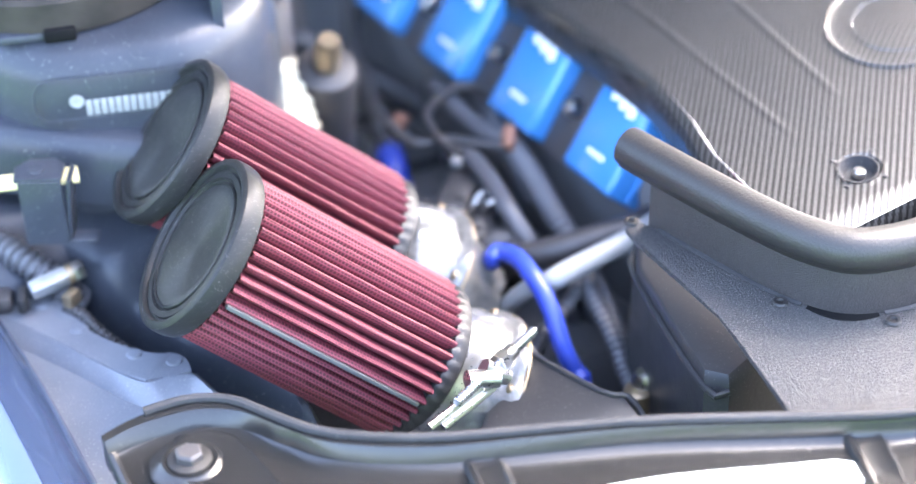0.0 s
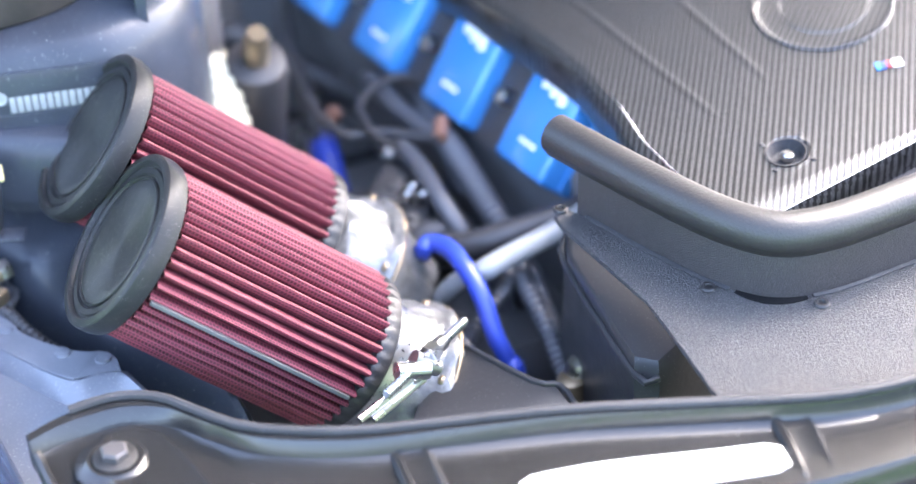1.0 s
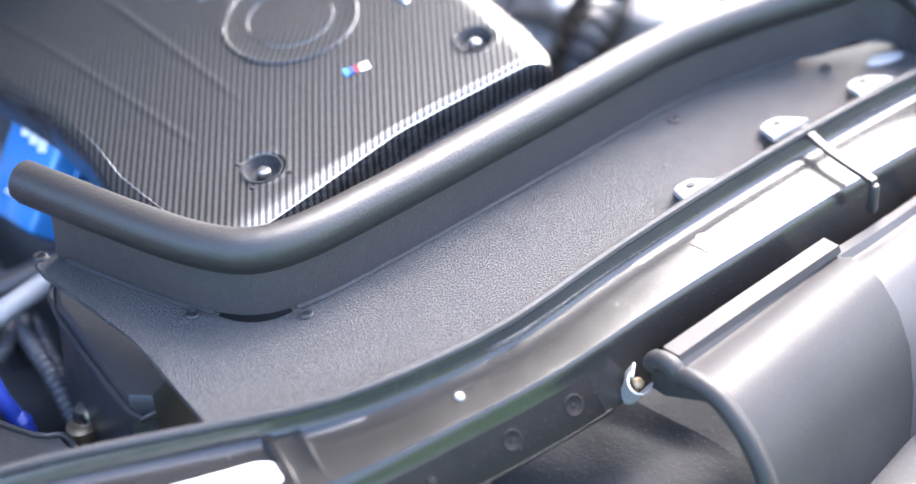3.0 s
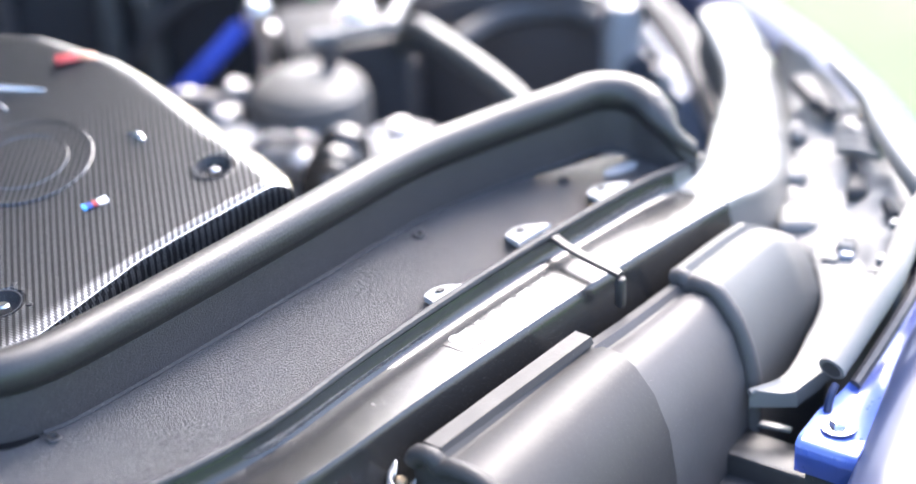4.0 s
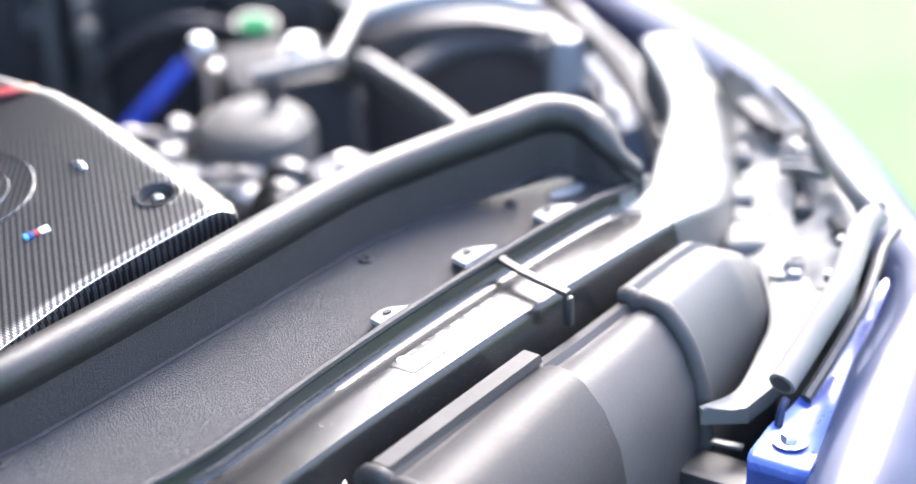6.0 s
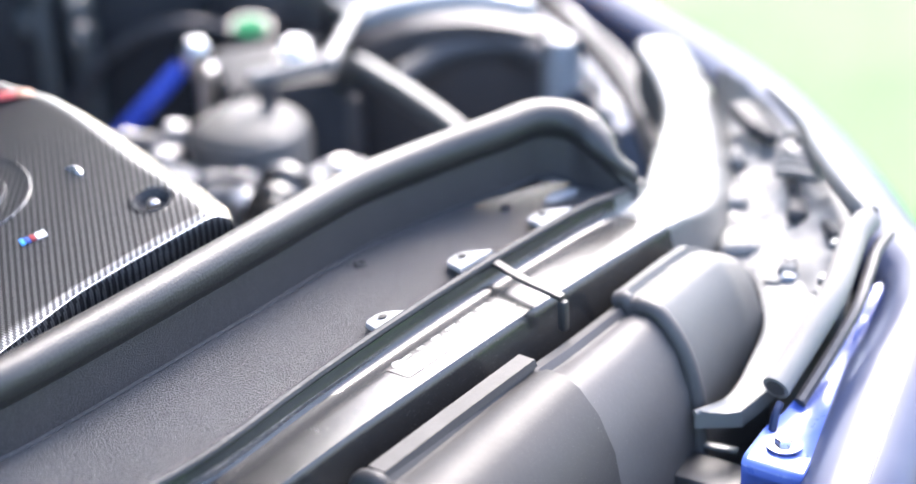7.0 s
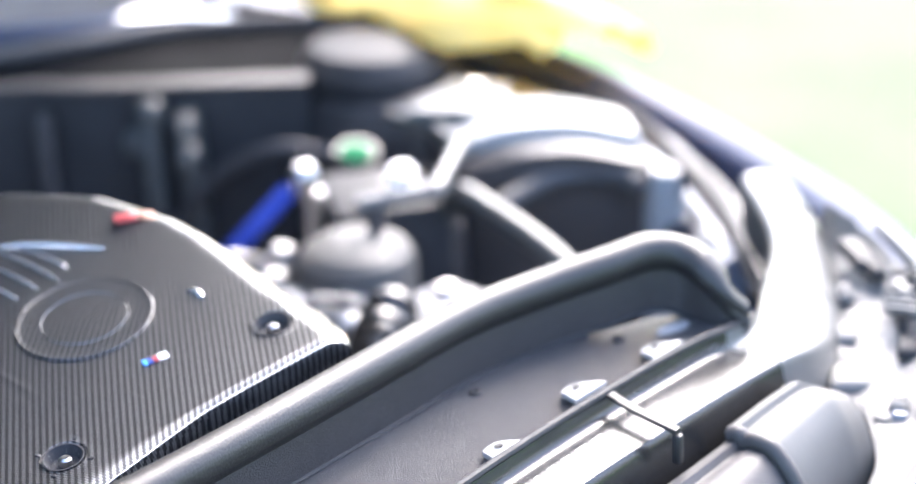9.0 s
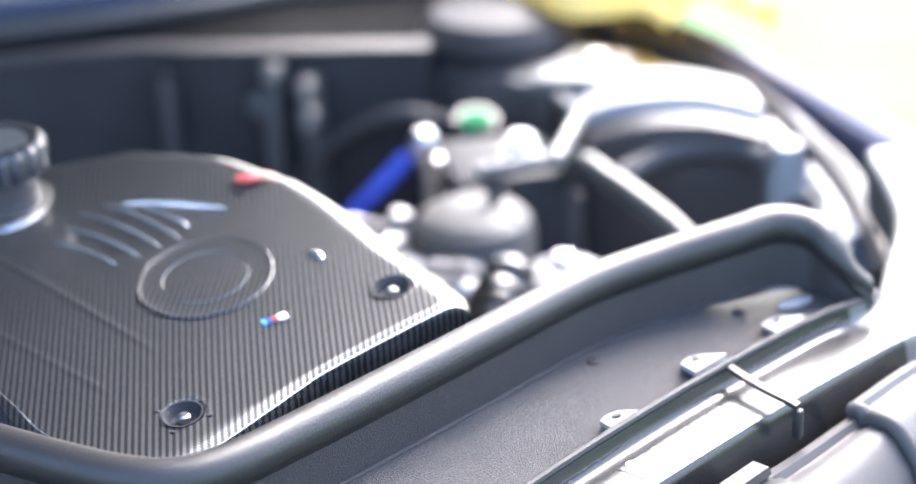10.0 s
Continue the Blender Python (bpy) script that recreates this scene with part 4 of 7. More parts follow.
# ---- pod air filters ----
def build_filter(cap_at, base_at, label, seam):
    """A pleated pod: rubber cap, red gauze on ridges, grey beads at the hem and a collar with a worm clamp."""
    cap_at, base_at = Vector(cap_at), Vector(base_at)
    m = aim(base_at, cap_at - base_at)
    length = (cap_at - base_at).length
    f = thing("air_filter", base_at, label, "air filter", "pair of pod filters")
    ra, rb, pleats, sub = 0.0565, 0.0585, 40, 8
    bm = bm_()
    uv = bm.loops.layers.uv.new("UVMap")
    rows, ring = 14, pleats * sub
    vs, co = [], {}
    for j in range(rows + 1):
        h = 0.007 + (length - 0.025) * j / rows
        r0 = rb + (ra - rb) * j / rows
        row = []
        for i in range(ring):
            ph = (i % sub) / sub
            d = 0.0115 * (abs(math.sin(math.pi * ph)) ** 0.8) - 0.0115
            d += 0.0006 * noise.noise(Vector((i // sub * 1.7, j * 0.35, 3.0)))
            a = 2 * math.pi * i / ring + 0.010 * noise.noise(Vector((i // sub * 2.3, j * 0.3, 0)))
            r = r0 + d
            v = bm.verts.new(m @ Vector((r * math.cos(a), r * math.sin(a), h)))
            row.append(v)
        vs.append(row)
    step = 2 * math.pi * ra / ring * 1.35
    for j in range(rows):
        for i in range(ring):
            k = (i + 1) % ring
            fc = bm.faces.new((vs[j][i], vs[j][k], vs[j + 1][k], vs[j + 1][i]))
            dy = (length - 0.03) / rows
            for lp, (x, y) in zip(fc.loops, ((i * step, j * dy), ((i + 1) * step, j * dy), ((i + 1) * step, (j + 1) * dy), (i * step, (j + 1) * dy))):
                lp[uv].uv = (y, x)
    part("pleated_gauze", bm, GAUZE, f, "red oiled cotton under wire gauze")
    # hem beads and collar at the base
    bm = bm_()
    rings = []
    for dr, h in ((-0.012, -0.005), (-0.004, -0.005), (-0.0012, -0.0025), (-0.0006, 0.004), (-0.0025, 0.0075), (-0.009, 0.0085)):
        rings.append([])
        for i in range(pleats * 6):
            a = 2 * math.pi * i / (pleats * 6)
            wv = 0.0003 * math.cos(pleats * a) if h > 0.003 else 0
            hh = h + (0.0010 * math.cos(pleats * a) if h > 0.007 else 0)
            rings[-1].append(m @ Vector(((rb + dr + wv) * math.cos(a), (rb + dr + wv) * math.sin(a), hh)))
    skin(bm, rings)
    part("base_ring", bm, RIM, f, "black rubber base ring with a scalloped hem")
    part("neck", lathe(bm_(), [(0, -0.034), (0.036, -0.034), (0.038, -0.030), (0.038, -0.006), (0.046, -0.003), (0, -0.003)], m, 40), CAPRUBBER, f)
    # cap: rolled wall, a groove and a sunk disc
    h = length
    prof = [(0, h - 0.016), (ra - 0.001, h - 0.016), (ra + 0.0035, h - 0.0145), (ra + 0.0046, h - 0.010), (ra + 0.0046, h - 0.004), (ra + 0.0040, h - 0.0012), (ra + 0.0025, h), (ra - 0.0012, h + 0.0002), (ra - 0.0022, h - 0.0006), (ra - 0.0030, h - 0.0032), (ra - 0.0044, h - 0.0034), (ra - 0.0052, h - 0.0022), (ra - 0.0090, h - 0.0020), (ra - 0.0100, h - 0.0036), (ra - 0.0112, h - 0.0040), (ra - 0.0116, h - 0.0022), (ra - 0.0124, h - 0.0018), (ra - 0.0132, h - 0.0024), (ra - 0.0134, h - 0.0046), (0, h - 0.0046)]
    cap = part("end_cap", lathe(bm_(), prof, m, 72), CAPRUBBER, f, "dusty grey rubber end cap")
    disc = part("centre_disc", lathe(bm_(), [(0, -0.006), (ra - 0.0119, -0.006), (ra - 0.0122, -0.0034), (ra - 0.0140, -0.0028), (ra - 0.02, -0.0030), (0.010, -0.0042), (0, -0.0043)], Matrix(), 72), CAPDISC, cap)
    disc.matrix_parent_inverse = Matrix()
    disc.matrix_basis = m @ Matrix.Translation((0, 0, h))
    # seam strip along the pleats, on the side that faces the seam direction
    e = m.to_3x3().inverted() @ Vector(seam)
    e.z = 0
    e.normalize()
    s = Vector((-e.y, e.x, 0))
    q0, q1 = e * (rb + 0.0012) + Z * 0.012, e * (ra + 0.0012) + Z * (h - 0.02)
    bm = bm_()
    skin(bm, [[m @ (q + s * x + e * y) for x, y in ((-0.0013, -0.002), (-0.0013, 0.0007), (0, 0.0011), (0.0013, 0.0007), (0.0013, -0.002))] for q in (q0, q0.lerp(q1, 0.5), q1)])
    part("seam_strip", bm, MIDPL, f, "bare metal seam strip")
    return f, m


f1, M1 = build_filter((-0.258, 0.356, 0.750), (-0.129, 0.3014, 0.6295), "red pleated pod air filter with a dusty rubber cap", (-0.36, -0.93, 0.03))
f2, M2 = build_filter((-0.225, 0.462, 0.762), (-0.102, 0.410, 0.647), "red pleated pod air filter standing behind its twin", (0.5, 0.82, 0.0))


def build_horn(m, label, seed):
    """The alloy inlet that the neck of a filter sits on, flaring to a worn flange."""
    bm = bm_()
    rings = []
    for r, h in ((0.036, -0.010), (0.044, -0.014), (0.048, -0.022), (0.051, -0.034), (0.053, -0.044), (0.057, -0.047), (0.059, -0.051), (0.055, -0.056), (0.047, -0.068), (0.038, -0.100)):
        ring = []
        for k in range(64):
            a = 2 * math.pi * k / 64
            q = Vector((math.cos(a), math.sin(a), 0))
            rr = r + 0.0040 * noise.noise(q * 3 + Vector((seed, h * 40, 0))) + 0.0022 * noise.noise(q * 9 + Vector((seed, h * 90, 0)))
            ring.append(m @ (q * rr + Z * h))
        rings.append(ring)
    skin(bm, rings)
    hn = thing("inlet_horn", m @ Vector((0, 0, -0.1)), label, "inlet horn")
    part("shell", bm, FOIL, hn)
    part("gasket", lathe(bm_(), [(0.050, -0.0528), (0.0588, -0.0528), (0.0592, -0.0538), (0.0588, -0.0548), (0.050, -0.0548)], m, 48), BRASS, hn, "rusty brown gasket edge")
    for k in range(4):
        a = 0.7 + 1.57 * k
        part("rivet", lathe(bm_(), [(0, 0), (0.004, 0), (0.003, 0.002), (0, 0.0026)], m @ pose(0.0545 * math.cos(a), 0.0545 * math.sin(a), -0.0455), 12), BRASS, hn)


build_horn(M1, "dull silver alloy inlet horn behind the filter", 1.0)
build_horn(M2, "dull silver alloy inlet horn of the rear filter", 5.0)


def build_clamp(m, tip, tail, label):
    """A T-bolt clamp: band, two trunnions, and the long bolt from tail to tip."""
    c = thing("hose_clamp", m.translation, label, "hose clamp")
    part("band", lathe(bm_(), [(0.0385, -0.026), (0.0470, -0.026), (0.0470, -0.008), (0.0385, -0.008)], m, 48), STEEL, c)
    tip, tail = Vector(tip), Vector(tail)
    d = (tip - tail).normalized()
    bolt = part("t_bolt", tube(bm_(), [tail, tail.lerp(tip, 0.5), tip], 0.0036, 10, 20, ridges=0.0006, pitch=0.0022), STEEL, c)
    part("nut", lathe(bm_(), [(0, 0), (0.0072, 0), (0.0072, 0.008), (0, 0.008)], aim(tail.lerp(tip, 0.52), d), 6), STEEL, bolt)
    part("nut_collar", lathe(bm_(), [(0, 0), (0.0058, 0), (0.0052, 0.012), (0, 0.012)], aim(tail.lerp(tip, 0.58), d), 16), STEEL, bolt)
    part("trunnion", tube(bm_(), [tail.lerp(tip, 0.30) + Vector((-0.008, 0.004, 0.002)), tail.lerp(tip, 0.34) + Vector((0.010, -0.002, -0.004))], 0.0062, 12, 3), STEEL, c)
    part("trunnion", tube(bm_(), [tail.lerp(tip, 0.46) + Vector((-0.006, 0.002, 0.004)), tail.lerp(tip, 0.50) + Vector((0.006, -0.004, -0.010))], 0.0055, 12, 3), STEEL, c)
    for k in (0.0, 0.010):
        part("strap_end", tube(bm_(), [tail + Vector((-0.02 + k, 0.002, -0.012 - k * 0.5)), tail.lerp(tip, 0.30) + Vector((k, 0, -0.006 - k * 0.4))], 0.0030, 8, 4), STEEL, c)
    return c


build_clamp(M1, (-0.068, 0.246, 0.662), (-0.150, 0.216, 0.660), "shiny steel T-bolt clamp on the neck of the filter")


# ---- intake pipes and hoses beside the filters ----
def pipe(name, points, r, material, label, category, seg=16, n=8, ridges=0.0, pitch=0.006, group=""):
    return solid(name, tube(bm_(), points, r, seg, n, ridges, pitch), material, label, category, group)


pipe("vent_hose", [(-0.070, 0.300, 0.67), (-0.0961, 0.253, 0.728), (-0.0917, 0.2490, 0.735), (-0.0885, 0.2335, 0.738), (-0.0900, 0.2130, 0.735), (-0.0905, 0.1958, 0.724), (-0.0927, 0.1792, 0.705), (-0.0884, 0.1706, 0.685), (-0.0867, 0.1634, 0.665), (-0.09, 0.15, 0.46)], 0.0060, HOSEBLUE, "glossy blue silicone hose", "hose")
pipe("breather_hose", [(-0.02, 0.55, 0.46), (-0.03, 0.50, 0.64), (-0.040, 0.478, 0.672), (-0.052, 0.445, 0.66), (-0.06, 0.42, 0.60), (-0.06, 0.40, 0.46)], 0.0115, HOSEBLUE, "blue silicone breather hose with a steel clip", "hose")
solid("hose_clip", tube(bm_(), [(-0.040, 0.482, 0.674), (-0.046, 0.468, 0.676)], 0.0135, 16, 3), STEEL, "steel clip around the blue hose", "hose clip")
pipe("coolant_pipe", [(-0.096, 0.245, 0.690), (-0.0880, 0.2260, 0.716), (-0.0770, 0.2130, 0.7275), (-0.0574, 0.2100, 0.733), (-0.0359, 0.2090, 0.7355), (-0.0108, 0.2106, 0.737), (0.03, 0.222, 0.735)], lambda f: 0.0055 + 0.0020 * min(1.0, f * 2.5), LIGHTPL, "smooth pale grey coolant pipe", "pipe")
pipe("rubber_hose", [(-0.070, 0.300, 0.66), (-0.067, 0.276, 0.705), (-0.066, 0.257, 0.715), (-0.0415, 0.2387, 0.725), (-0.0023, 0.2277, 0.73), (0.03, 0.232, 0.725)], 0.0095, RUBBER, "black rubber hose behind the grey pipe", "hose")
pipe("wiring_conduit", [(0.03, 0.46, 0.70), (0.016, 0.42, 0.715), (0.001, 0.386, 0.722), (-0.015, 0.329, 0.726), (-0.025, 0.285, 0.720), (-0.024, 0.26, 0.698), (-0.015, 0.24, 0.62), (-0.01, 0.22, 0.46)], 0.0088, CONDUIT, "grey corrugated wiring conduit", "conduit", 14, 8, 0.0014, 0.005)
pipe("wiring_conduit", [(-0.020, 0.252, 0.69), (-0.040, 0.222, 0.704), (-0.0463, 0.2126, 0.705), (-0.0515, 0.194, 0.702), (-0.0554, 0.1751, 0.695), (-0.0610, 0.156, 0.685), (-0.0649, 0.1406, 0.675), (-0.066, 0.13, 0.63), (-0.066, 0.12, 0.46)], 0.0062, CONDUIT, "corrugated conduit running down to the radiator", "conduit", 14, 8, 0.0013, 0.005)
pipe("wiring_conduit", [(-0.034, 0.25, 0.69), (-0.0500, 0.2230, 0.706), (-0.0620, 0.213, 0.705), (-0.0789, 0.2061, 0.702), (-0.0925, 0.2096, 0.680), (-0.098, 0.215, 0.64), (-0.10, 0.22, 0.46)], 0.0056, CONDUIT, "thin corrugated conduit branching off", "conduit", 12, 8, 0.0012, 0.0045)
pipe("wiring_conduit", [(-0.010, 0.262, 0.68), (-0.033, 0.218, 0.698), (-0.042, 0.196, 0.694), (-0.047, 0.176, 0.686), (-0.053, 0.156, 0.672), (-0.056, 0.14, 0.63), (-0.056, 0.13, 0.46)], 0.0060, CONDUIT, "corrugated conduit beside its twin", "conduit", 12, 8, 0.0012, 0.0045)
pipe("fuel_line", [(-0.02, 0.42, 0.69), (-0.036, 0.379, 0.722), (-0.042, 0.34, 0.726), (-0.049, 0.302, 0.720), (-0.046, 0.276, 0.700), (-0.035, 0.25, 0.66), (-0.03, 0.24, 0.46)], 0.0068, CONDUIT, "dark grey plastic fuel line", "line")
pipe("cable_loop", [(-0.054, 0.3497, 0.742), (-0.0575, 0.368, 0.742), (-0.0543, 0.386, 0.742), (-0.0441, 0.409, 0.742), (-0.0169, 0.4247, 0.742), (0.0016, 0.4194, 0.742), (0.0077, 0.398, 0.742), (0.0002, 0.3703, 0.742), (-0.0108, 0.3544, 0.740), (-0.0202, 0.3447, 0.738)], 0.0032, RUBBER, "thin black cable in a loop", "cable", 10)
pipe("cable", [(-0.0594, 0.4559, 0.73), (-0.0699, 0.4186, 0.735), (-0.0673, 0.3896, 0.735), (-0.0462, 0.3787, 0.735), (-0.0292, 0.3579, 0.735), (-0.0202, 0.3447, 0.736)], 0.0036, RUBBER, "black cable across the harness", "cable", 10)
pipe("cable", [(0.010, 0.485, 0.70), (-0.0069, 0.4554, 0.725), (-0.0135, 0.4148, 0.728), (-0.0148, 0.377, 0.728), (-0.0103, 0.3567, 0.722), (-0.006, 0.34, 0.69)], 0.0068, CONDUIT, "thick grey cable beneath the loop", "cable", 12)
solid("cable_tie", tube(bm_(), [(-0.0100, 0.3570, 0.741), (-0.0205, 0.3440, 0.737)], 0.0050, 12, 3), COPPER, "coppery cable tie round the loop", "cable tie")
pipe("vacuum_hose", [(0.03, 0.64, 0.75), (-0.01, 0.575, 0.712), (-0.028, 0.53, 0.706), (-0.040, 0.494, 0.70), (-0.045, 0.478, 0.69), (-0.05, 0.46, 0.60)], 0.008, RUBBER, "black vacuum hose from the bulkhead", "hose")
pipe("heater_hose", [(-0.10, 0.62, 0.50), (-0.06, 0.60, 0.70), (-0.03, 0.58, 0.70), (0.0, 0.55, 0.68), (0.03, 0.50, 0.66)], 0.010, RUBBER, "black heater hose by the bulkhead", "hose")
solid("red_terminal", block(bm_(), (0.010, 0.010, 0.014), pose(-0.035, 0.470, 0.690, 15, 10, 30), 0.002), COPPER, "small reddish connector on the harness", "connector")


def build_connector(name, at, size, rz, label):
    c = thing(name, at, label, "connector")
    m = pose(*at, 8, -10, rz)
    part("body", block(bm_(), size, m, 0.003), BLACK, c)
    part("latch", block(bm_(), (size[0] * 0.5, size[1] * 0.35, 0.004), m @ pose(0, 0, size[2] - 0.001), 0.0012), BLACK, c)
    part("shroud", block(bm_(), (size[0] * 0.6, size[1] * 0.8, size[2] * 0.8), m @ pose(size[0] * 0.6, 0, 0.002), 0.003), BLACK, c)
    return c


build_connector("sensor_plug", (-0.056, 0.352, 0.672), (0.034, 0.030, 0.046), 35, "black multi pin plug on the harness")
build_connector("sensor_plug", (-0.079, 0.360, 0.660), (0.026, 0.026, 0.045), -20, "small black plug beside the filter")
build_connector("sensor_plug", (-0.066, 0.322, 0.675), (0.026, 0.024, 0.036), 50, "black plug with a bright clip")
solid("latch_clip", block(bm_(), (0.018, 0.008, 0.006), pose(-0.0475, 0.3677, 0.724, 10, 0, 48), 0.002), ALLOY, "pale grey latch on the harness plug", "latch")
va = thing("vacuum_actuator", (-0.063, 0.293, 0.67), "round black vacuum actuator", "actuator")
m = aim((-0.060, 0.297, 0.690), (-0.30, -0.50, 0.45))
part("drum", lathe(bm_(), [(0, -0.03), (0.0165, -0.03), (0.0175, -0.024), (0.0175, 0.012), (0.0165, 0.015), (0.0150, 0.016), (0, 0.0165)], m, 32), BLACK, va)
part("rim", lathe(bm_(), [(0.0172, 0.004), (0.0188, 0.005), (0.0188, 0.009), (0.0172, 0.010)], m, 32), DULL, va)
for k, (x, y, z) in enumerate(((-0.0654, 0.3156, 0.724), (-0.0600, 0.3190, 0.726), (-0.0560, 0.3120, 0.722))):
    solid("spring_clip", tube(bm_(), [(x - 0.006, y + 0.004, z - 0.004), (x - 0.002, y, z + 0.002), (x + 0.004, y + 0.001, z + 0.001), (x + 0.007, y + 0.005, z - 0.004)], 0.0018, 8, 5), STEEL, "bent bright steel wire clip", "clip", "wire clips on the plug")
hb = thing("harness_base", (-0.02, 0.42, 0.55), "sooty black harness channel beside the engine", "channel")
part("channel", block(bm_(), (0.13, 0.42, 0.10), pose(-0.02, 0.42, 0.55, 0, 10, 0), 0.02), CAVITY, hb)
for y in (0.30, 0.38, 0.47, 0.55):
    part("strap", block(bm_(), (0.10, 0.010, 0.006), pose(-0.005, y, 0.648, 0, 10, 4), 0.002), DULL, hb)


SHROUD = surface("satin_black_plastic", (0.036, 0.0355, 0.037), 0.36, second=(0.026, 0.0256, 0.027), scale=12, bump=0.15, bump_scale=250, dust=0.2, spec=0.3)


def build_radiator_box():
    b = thing("fan_shroud", (-0.03, 0.10, 0.46), "black plastic fan shroud corner below the tray", "shroud")
    # a bright slanting top face, a bevelled edge and dark flanks
    top = [(-0.044, 0.168, 0.777), (-0.058, 0.150, 0.770), (-0.0865, 0.050, 0.768), (-0.079, 0.0375, 0.769), (-0.060, 0.040, 0.773), (0.010, 0.055, 0.776), (0.020, 0.170, 0.778)]
    ctr = Vector((-0.045, 0.10, 0.0))
    rings = []
    for grow, dz in ((0.90, 0.0), (0.96, -0.0008), (1.0, -0.004), (1.03, -0.012), (1.12, -0.10), (1.12, -0.30)):
        rings.append([Vector((ctr.x + (x - ctr.x) * grow, ctr.y + (y - ctr.y) * grow, z + dz)) for x, y, z in top])
    part("housing", hull(rings), SHROUD, b)
    lip = [Vector((ctr.x + (x - ctr.x) * 1.02, ctr.y + (y - ctr.y) * 1.02, z - 0.010)) for x, y, z in top[:4]]
    part("edge_bead", tube(bm_(), lip, 0.0022, 8, 3), SHROUD, b)
    return b


build_radiator_box()
SCOOP = [(-0.131, 0.1685, 0.727), (-0.1155, 0.1085, 0.7265), (-0.104, 0.0965, 0.725), (-0.1076, 0.0728, 0.724), (-0.160, 0.080, 0.720), (-0.192, 0.125, 0.718), (-0.165, 0.150, 0.720)]
sc = thing("intake_scoop", (-0.14, 0.115, 0.46), "black plastic scoop behind the slam panel", "air scoop")
part("shell", hull([[Vector((-0.14 + (x + 0.14) * g, 0.115 + (y - 0.115) * g, z + d)) for x, y, z in SCOOP] for g, d in ((0.93, 0.0), (1.0, -0.002), (1.02, -0.02), (1.03, -0.26))]), SHROUD, sc)
part("edge_bead", tube(bm_(), [Vector((x, y, z + 0.0006)) for x, y, z in SCOOP[:4]], 0.0018, 8, 3), SHROUD, sc)
st = thing("rivet_stud", (-0.0661, 0.1293, 0.68), "bright domed stud in a brown socket", "stud")
part("socket", lathe(bm_(), [(0, -0.05), (0.009, -0.05), (0.009, 0.004), (0.006, 0.006), (0, 0.006)], pose(-0.0725, 0.1275, 0.690), 16), BRASS, st)
part("head", lathe(bm_(), [(0, 0), (0.008, 0), (0.0082, 0.006), (0.006, 0.012), (0, 0.014)], pose(-0.0661, 0.1293, 0.692), 20), STEEL, st)

# ---- right wing: strut tower, rails, bracket ----
TOWER_AT, TOWER_FACE = Vector((-0.188, 0.616, 0.0)), math.atan2(-0.92, -0.39)


def build_tower():
    t = thing("strut_tower", (-0.22, 0.62, 0.46), "slate blue painted strut tower with a stamped plate recess", "strut tower")
    rings = []
    for r, z in ((0.126, 0.46), (0.123, 0.60), (0.121, 0.70), (0.120, 0.765), (0.1185, 0.782), (0.113, 0.796), (0.103, 0.804), (0.09, 0.808), (0.0, 0.812)):
        ring = []
        for k in range(96):
            a = 2 * math.pi * k / 96
            turn = math.cos(a - TOWER_FACE)
            rr = max(r, 1e-4)
            if turn > 0.3 and r > 0.01:
                flat = 0.93 * rr / turn
                rr = -math.log(math.exp(-rr / 0.003) + math.exp(-flat / 0.003)) * 0.003
            ring.append(TOWER_AT + Vector((rr * math.cos(a), rr * math.sin(a), z)))
        rings.append(ring)
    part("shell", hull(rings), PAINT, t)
    # two-stepped black mount ring with a notch, and the turned-up corner beside it
    at = (-0.2155, 0.648, 0.808)
    part("mount_ring", lathe(bm_(), [(0.06, 0), (0.102, 0), (0.105, 0.003), (0.105, 0.026), (0.102, 0.029), (0.097, 0.029), (0.096, 0.034), (0.06, 0.036)], pose(*at), 56), UMBERED, t, "brown black two-stepped strut mount ring")
    part("mount_cap", lathe(bm_(), [(0, 0.034), (0.088, 0.034), (0.090, 0.046), (0.08, 0.052), (0, 0.054)], pose(*at), 48), RUBBER, t)
    part("notch", block(bm_(), (0.022, 0.012, 0.010), pose(-0.252, 0.551, 0.806, 0, 0, -23), 0.002), MATTE, t)
    part("clip", block(bm_(), (0.034, 0.014, 0.007), pose(-0.274, 0.565, 0.806, 0, 0, -23), 0.003), PAINT, t)
    part("corner_lip", prism(bm_(), [(-0.152, 0.517), (-0.146, 0.512), (-0.120, 0.575), (-0.126, 0.578)], 0.790, 0.850, 0.002), PAINT, t)
    # folded flange where the tower meets the inner wing
    path = spline([(-0.345, 0.590, 0.752), (-0.3097, 0.5633, 0.752), (-0.270, 0.528, 0.748), (-0.232, 0.4995, 0.744), (-0.20, 0.480, 0.738)], 6)
    part("base_flange", plan_sweep(bm_(), path, [(-0.03, -0.004), (-0.03, 0.0), (-0.002, 0.0), (0.002, -0.001), (0.006, -0.006), (0.010, -0.018), (0.012, -0.05), (0.006, -0.05), (0.002, -0.012)]), PAINT, t, "folded blue flange")
    return t


build_tower()


